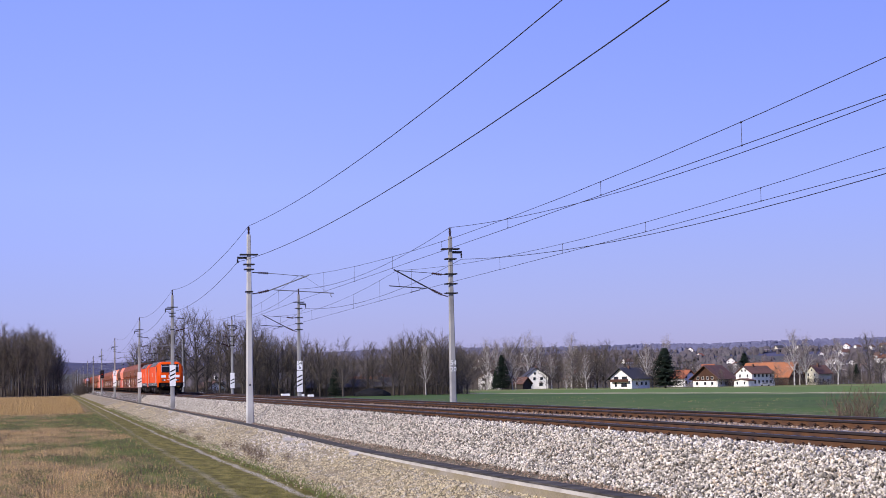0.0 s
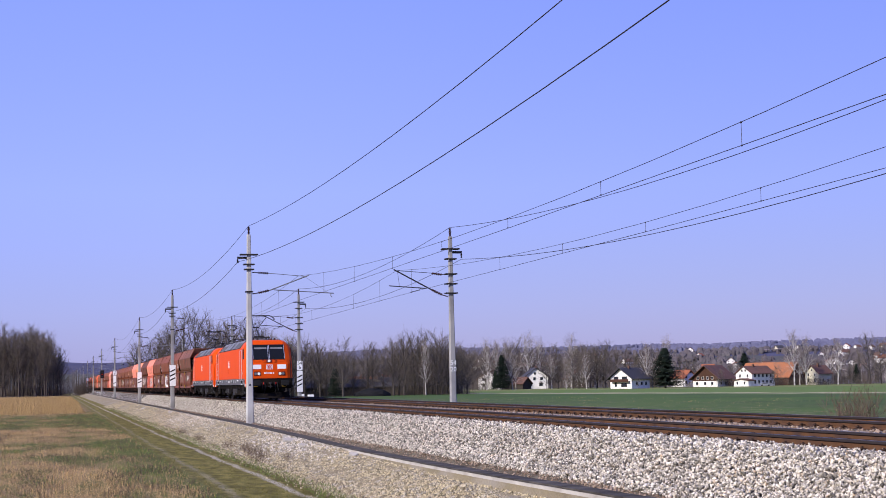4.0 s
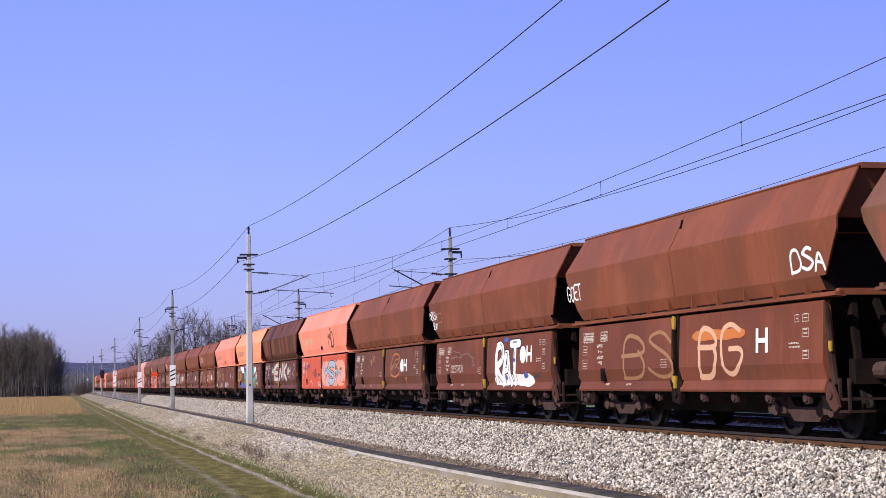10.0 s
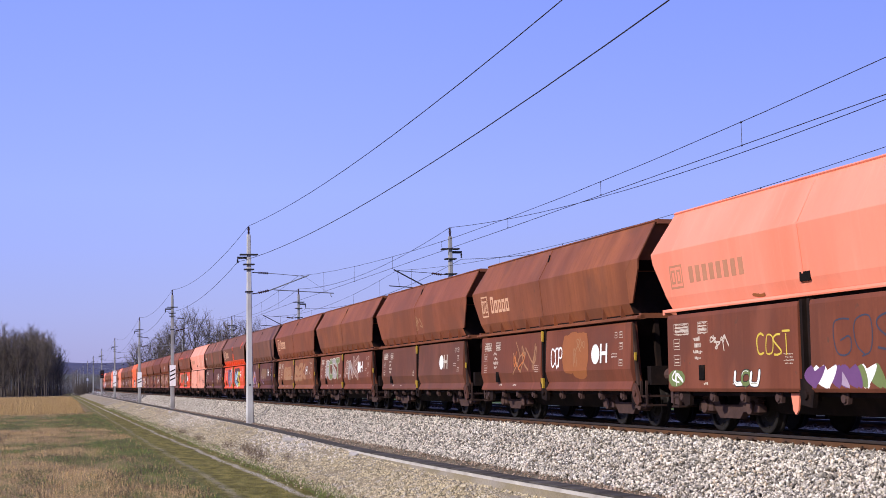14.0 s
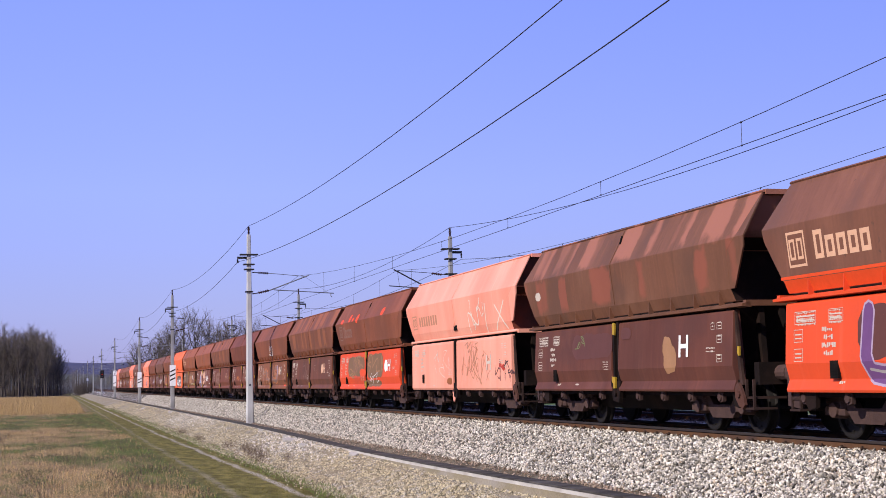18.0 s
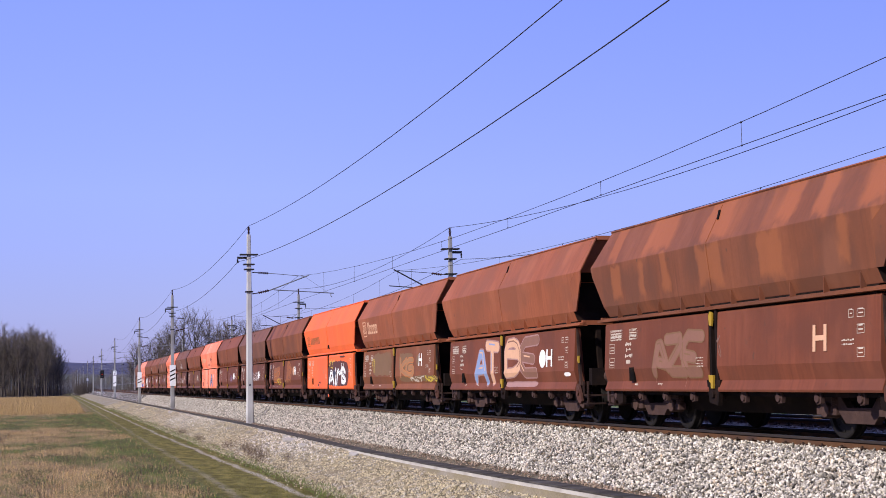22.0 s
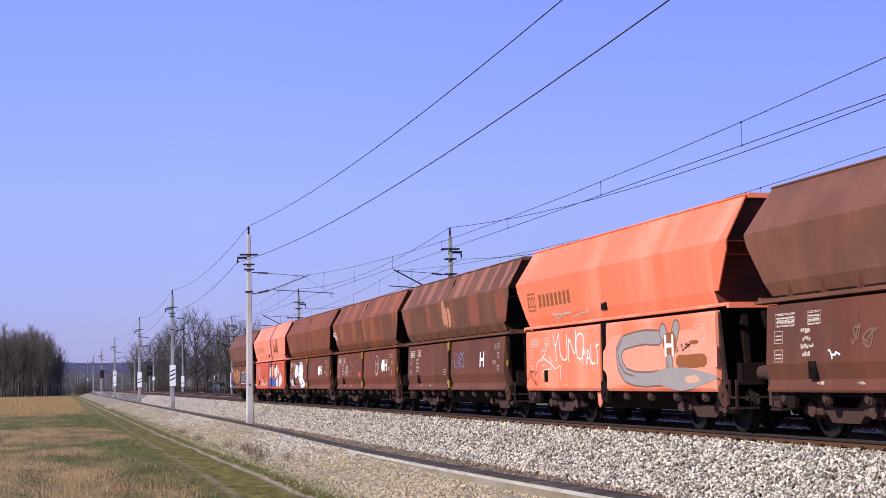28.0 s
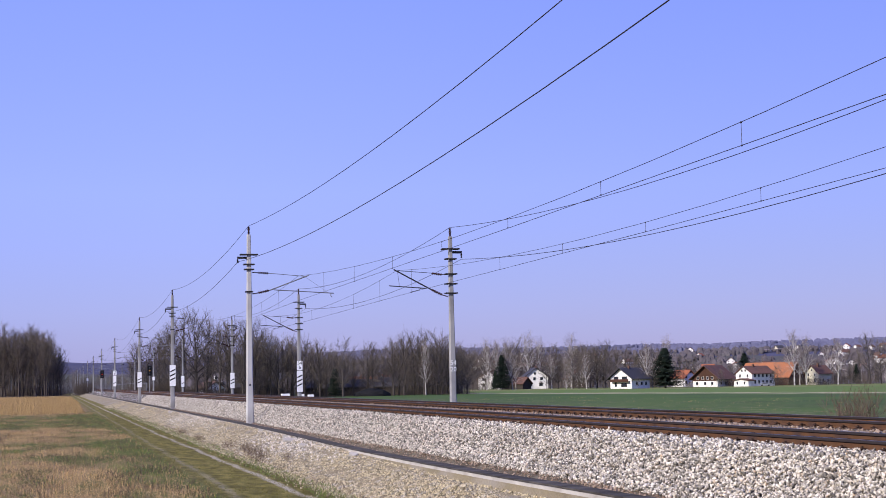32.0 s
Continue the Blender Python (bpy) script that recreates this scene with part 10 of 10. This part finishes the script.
def wood_mass(name, b0, b1, r0, r1, n, h0, h1, mat, seed, label):
    """Thousands of far crowns, each an uneven rounded or pointed head."""
    rng = random.Random(seed)
    V, F = [], []
    for _ in range(n):
        b, r = rng.uniform(b0, b1), rng.uniform(r0, r1)
        if any(abs(b - tb) * tr < 620 and -10 < tr - r < 75 for tb, tr in TOWN):
            continue
        x, y = polar(b, r)
        dens = noise.noise(Vector((x / 170, y / 170, 7)))
        if dens < -0.12 or math.hypot(x - PALE[0], y - PALE[1]) < 60:
            continue
        z = land(x, y)
        h = rng.uniform(h0, h1)
        fir = rng.random() < 0.06
        w = h * (0.22 if fir else rng.uniform(0.38, 0.6))
        i, turn = len(V), rng.uniform(0, 6.28)
        for low, out in (((-0.1, 0.8), (0.35, 0.75), (0.75, 0.38)) if fir else ((-0.1, 0.75), (0.45, 1.0), (0.82, 0.66))):
            for q in range(6):
                a, g = turn + q * 1.047, out * w * rng.uniform(0.6, 1.25)
                V.append((x + g * math.cos(a), y + g * math.sin(a), z + h * (low + rng.uniform(-0.10, 0.10))))
        V.append((x + rng.uniform(-0.2, 0.2) * w, y, z + h * (1.3 if fir else rng.uniform(0.92, 1.08))))
        for q in range(6):
            n2 = (q + 1) % 6
            F.extend(((i + q, i + n2, i + 6 + n2, i + 6 + q), (i + 6 + q, i + 6 + n2, i + 12 + n2, i + 12 + q), (i + 12 + q, i + 12 + n2, i + 18)))
    o = new(name, raw(name, V, F, mat))
    return tagged(o, label, "woods", kind="stuff")


wood_mass("far_woods", 5, 36, 2200, 3500, 15000, 5, 8.5, FARWOOD_HAZE, 1, "blue-grey wooded hills along the horizon")
wood_mass("slope_woods", 5, 34, 850, 2300, 6500, 4, 8.5, MIDWOOD, 2, "bare brownish woods among the houses on the slope")
# ---- grass, stalks and small things ----
DRYBLADE = material("dry_blades", (0.45, 0.305, 0.14), 0.9, vary=0.25, size=0.3, fine=4, bump=0.0, island=0.35, spec=0.1)
GREENBLADE = material("green_blades", (0.118, 0.158, 0.040), 0.9, vary=0.3, size=0.3, fine=4, bump=0.0, island=0.4, spec=0.1)
GOLDBLADE = material("golden_reed", (0.35, 0.24, 0.108), 0.9, vary=0.2, size=0.15, fine=2, bump=0.0, island=0.3, spec=0.1)
DEADWEED = material("dead_weeds", (0.114, 0.0798, 0.057), 0.9, vary=0.3, size=0.5, fine=5, bump=0.0, island=0.3, spec=0.1)


def blades(name, P, h0, h1, w, mat, label, seed, lean=0.35):
    """Grass blades, each a thin leaning triangle, rooted at the places P."""
    rng = np.random.default_rng(seed)
    n = len(P)
    a = rng.uniform(0, 6.283, n)
    h = rng.uniform(h0, h1, n)
    k = np.abs(rng.normal(0, lean, n))
    side = np.stack([np.cos(a + 1.57), np.sin(a + 1.57), np.zeros(n)], 1) * (w * rng.uniform(0.6, 1.4, n))[:, None]
    tip = np.stack([np.cos(a) * h * k, np.sin(a) * h * k, h * np.sqrt(np.maximum(0.1, 1 - np.minimum(k, 0.9) ** 2))], 1)
    V = np.stack([P - side, P + side, P + tip], 1)
    me = bpy.data.meshes.new(name)
    me.vertices.add(n * 3)
    me.vertices.foreach_set("co", V.reshape(-1))
    me.loops.add(n * 3)
    me.loops.foreach_set("vertex_index", np.arange(n * 3, dtype=np.int32))
    me.polygons.add(n)
    me.polygons.foreach_set("loop_start", np.arange(n, dtype=np.int32) * 3)
    me.polygons.foreach_set("loop_total", np.full(n, 3, dtype=np.int32))
    me.update(calc_edges=True)
    me.materials.append(mat)
    return tagged(new(name, me), label, "grass", kind="stuff")


def meadow_places(n, y0, y1, seed, keep, x_right=4.0):
    rng = np.random.default_rng(seed)
    out = []
    while len(out) < n:
        y = y0 + (y1 - y0) * rng.random() ** 1.25
        x = rng.uniform(-0.052 * y - 0.6, x_right)
        if keep(x, y, rng):
            out.append((x, y, land(x, y) - 0.01))
    return np.array(out)


def dry_share(x, y):
    s = float(np.interp(y, [30, 55, 75, 82, 100, 107, 150, 162, 450], [0.62, 0.60, 0.32, 0.82, 0.74, 0.2, 0.3, 1, 1]))
    return s - 0.12 * min(4.0, max(0.0, x)) + 0.9 * noise.noise(Vector((x * 0.45, y * 0.16, 3.0)))


blades("meadow_grass", meadow_places(66000, 30, 165, 1, lambda x, y, r: r.random() < min(0.97, max(0.14, 1.7 * (dry_share(x, y) - 0.45) + 0.5))), 0.06, 0.22, 0.006, DRYBLADE, "dry straw-coloured grass of last year on the meadow", 11, 2.2)
blades("meadow_grass", meadow_places(70000, 30, 165, 2, lambda x, y, r: r.random() > min(0.95, max(0.10, 1.7 * (dry_share(x, y) - 0.45) + 0.5))), 0.04, 0.15, 0.006, GREENBLADE, "fresh green grass growing through the meadow", 12, 1.6)
blades("meadow_weeds", meadow_places(24000, 30, 165, 21, lambda x, y, r: noise.noise(Vector((x * 0.8, y * 0.3, 5.0))) > 0.05), 0.05, 0.26, 0.006, DEADWEED, "brown dead stalks scattered over the meadow", 22, 0.8)
blades("golden_grass", meadow_places(44000, 160, 430, 3, lambda x, y, r: x < 3.1 + (y - 162) * 0.009 - 0.5 * r.random()), 0.2, 0.55, 0.018, GOLDBLADE, "tall golden dry grass at the far end of the meadow", 13, 0.4)


def verge_places(n, x0, x1, y0, y1, seed, spread):
    rng = np.random.default_rng(seed)
    y = y0 + (y1 - y0) * rng.random(n) ** 1.4
    c = np.array([noise.noise(Vector((0.0, float(v) * 0.22, 9.0))) for v in y])
    x = rng.uniform(x0, x1, n) + c * spread
    return np.array([(a, b, land(float(a), float(b)) - 0.005) for a, b in zip(x, y)])


blades("verge_grass", verge_places(22000, 6.3, 6.95, 30, 190, 4, 0.35), 0.03, 0.10, 0.008, GREENBLADE, "green grass tufts along the foot of the bank", 14, 0.6)
blades("verge_grass", verge_places(12000, 6.3, 7.15, 30, 190, 5, 0.45), 0.03, 0.11, 0.008, DEADWEED, "brown dry grass along the foot of the bank", 15, 0.6)
blades("way_grass", verge_places(22000, 4.1, 6.3, 32, 140, 6, 0.2), 0.02, 0.055, 0.009, material("moss_blades", (0.112, 0.102, 0.026), 0.95, vary=0.3, size=0.6, fine=5, bump=0.0, island=0.3, spec=0.1), "short mossy grass on the mown way", 16, 0.8)
blades("trackside_weeds", verge_places(5200, 9.80, 10.3, 18, 130, 7, 0.06), 0.02, 0.09, 0.008, DEADWEED, "dry weeds between trough and ballast", 17, 0.8)
blades("far_verge_grass", verge_places(9000, 21.0, 24.5, 22, 150, 8, 0.3), 0.15, 0.45, 0.010, DRYBLADE, "dry grass along the far side of the line", 18, 0.5)
_r = np.random.default_rng(31)
_c = np.stack([_r.uniform(27, 80, 420) ** 1.0, _r.uniform(30, 230, 420)], 1)
_p = np.repeat(_c, 9, 0) + _r.normal(0, 0.5, (420 * 9, 2))
blades("field_edge_grass", np.array([(a, b, land(float(a), float(b)) - 0.01) for a, b in _p]), 0.04, 0.16, 0.012, DRYBLADE, "dry pale tufts standing in the field beside the line", 19, 0.4)
for x, y, s in ((7.2, 55.5, 0.20), (7.05, 51.8, 0.2), (7.3, 58.5, 0.12), (7.6, 49.0, 0.1), (7.15, 62, 0.14), (6.9, 73, 0.13), (6.95, 84, 0.14)):
    o = new("weed_clump", brush(int(y * 10), 3.2, 3.0, 110, DEADWEED))
    o.matrix_basis = pose(x, y, land(x, y)) @ Matrix.Diagonal((s, s, s, 1))
    tagged(o, "clump of dead brown weeds at the foot of the bank", "weeds", "weeds on the bank")

# ---- dark screen along the far side of the line, a long way off ----
def screen():
    th = thing("noise_barrier", pose(22.6, 380, -1.4), "long low dark timber noise barrier beside the far track", "noise barrier")
    bm = bm_new()
    box(bm, -0.06, 0.06, 0.1, 3.9, 0.1, 3.0)
    for k in range(1, 10):
        box(bm, -0.075, -0.06, 0.1, 3.9, 0.3 * k, 0.3 * k + 0.03)
    panel = finish(bm, "screen_panel", WOODSHED)
    bm = bm_new()
    box(bm, -0.12, 0.12, -0.1, 0.1, -0.4, 3.2)
    post = finish(bm, "screen_post", STEEL)
    for k in range(58):
        for nm, me in (("screen_panel", panel), ("screen_post", post)):
            o = part(nm, me, None, th)
            o.location.y = 4.0 * k


screen()
# ---- signals and cabinets ----
def signal(x, y, h, label, lit):
    th = thing("railway_signal", pose(x, y, land(x, y) if x < 10.2 else -0.25), label, "railway signal", "signals of the line")
    bm = bm_new()
    tube(bm, (0, 0, -0.2), (0, 0, h), 0.08, n=8)
    part("post", bm, STEEL, th)
    bm = bm_new()
    box(bm, -0.38, 0.38, -0.22, -0.10, h - 1.7, h)
    hd = part("signal_head", bm, BLACK, th, "black signal head", 0.05)
    for i, z in enumerate((h - 0.4, h - 0.85, h - 1.3)):
        bm = bm_new()
        tube(bm, (0.0, -0.22, z), (0.0, -0.42, z), 0.13, 0.13, 12, False)
        part("lamp_hood", bm, BLACK, hd)
        bm = bm_new()
        tube(bm, (0.0, -0.225, z), (0.0, -0.23, z), 0.10, n=12)
        part("signal_lens", bm, lit if i == 1 else LENS, hd)
    bm = bm_new()
    for k in range(10):
        box(bm, 0.12, 0.40, -0.02, 0.02, 0.3 + k * 0.3, 0.33 + k * 0.3)
    part("ladder", bm, STEEL, th)


AMBER = material("amber_lens", (0.456, 0.228, 0.0228), 0.3, emit=(1.0, 0.45, 0.05, 0.6), bump=0.0)
REDLENS = material("red_lens", (0.38, 0.0228, 0.0152), 0.3, emit=(1.0, 0.06, 0.03, 0.4), bump=0.0)
signal(15.02, 245, 4.6, "black railway signal on a post between the tracks", AMBER)
signal(9.55, 318, 5.6, "black railway signal standing beside the near track", REDLENS)
for x, y, s in ((20.6, 134, 0.5), (20.9, 127, 0.35), (20.4, 119, 0.3)):
    bm = bm_new()
    box(bm, -0.75 * s, 0.75 * s, -0.3, 0.3, -0.4, 0.14)
    mesh_thing("cable_box", bm, WHITE, "low white lineside cable box", "cable box", "boxes beside the far track", m=pose(x, y, -0.10), bevel=0.03)


def car(bearing, r, col, label, turn):
    x, y = polar(bearing, r)
    th = thing("car", pose(x, y, land(x, y) + 0.05, 0, 0, -bearing + turn), label, "car")
    bm = bm_new()
    prism(bm, [(-2.1, 0.35), (2.1, 0.35), (2.15, 0.8), (1.3, 0.95), (0.7, 1.45), (-1.2, 1.45), (-1.9, 0.95), (-2.15, 0.8)], "y", -0.85, 0.85)
    part("body", bm, col, th, "", 0.06)
    bm = bm_new()
    prism(bm, [(-1.15, 1.0), (0.95, 1.0), (0.62, 1.38), (-1.05, 1.38)], "y", -0.87, 0.87)
    part("windows", bm, GLASS, th)
    for wx in (-1.35, 1.35):
        for wy in (-0.8, 0.8):
            bm = bm_new()
            tube(bm, (wx, wy - 0.1, 0.32), (wx, wy + 0.1, 0.32), 0.32, n=14)
            part("wheel", bm, RUBBER, th)


car(27.45, 590, material("car_silver", (0.342, 0.35, 0.365), 0.3, 0.6, vary=0.05, bump=0.0), "silver car parked before the long farmhouse", 8)
bm = bm_new()
bmesh.ops.create_icosphere(bm, subdivisions=3, radius=1.0)
for v in bm.verts:
    v.co = Vector((v.co.x * 5.0, v.co.y * 3.0, max(-0.2, v.co.z) * 2.1)) * (1 + 0.12 * noise.noise(v.co * 2.2))
_x, _y = polar(12.15, 388)
mesh_thing("covered_heap", bm, RUBBER, "low heap under a black sheet at the field's edge", "heap", m=pose(_x, _y, land(_x, _y)))
def motions():
    """The train runs through at an even pace; its wheels roll while they are within sight."""
    # it runs very nearly even; towards the end it falls a little behind
    def at(u, t):
        return pose(LINE, u - SPEED * t + float(np.interp(t, (0, 16, 17, 18, 19, 20, 29, 30, 31, 32), (0, 0, 0.16, 0.05, -0.12, 0.04, 0.06, 0.2, 0.4, 0.1))), 0)
    for k, th in enumerate(LOCOS):
        walk(th, [(t, at(NOSE + (LEN - 0.25) * k, t)) for t in (0, 4, 8, 12, 16, 17, 18, 19, 20, 24, 28, 29, 30, 31, 32)])
    for k, th in enumerate(WAGONS):
        walk(th, [(t, at(RAKE + WLEN * k, t)) for t in (0, 4, 8, 12, 16, 17, 18, 19, 20, 24, 28, 29, 30, 31, 32)])
    for ws, w, u, r, y0 in LOCO_WHEELS + WAGON_WHEELS:
        begin = max(0.0, (y0 + u - 120.0) / SPEED)
        end = min(32.0, (y0 + u - 8.0) / SPEED)
        rows = [(0.0, pose(0, w, r))]
        n0, n1 = math.ceil(begin * 30), math.floor(end * 30)
        if n1 - n0 > 2:
            for n in range(max(n0, 1), n1 + 1):
                rows.append((n / 30, pose(0, w, r, math.degrees(SPEED * (n - n0) / 30 / r) % 360)))
        if rows[-1][0] < 32.0:
            rows.append((32.0, rows[-1][1]))
        walk(ws, rows)


motions()
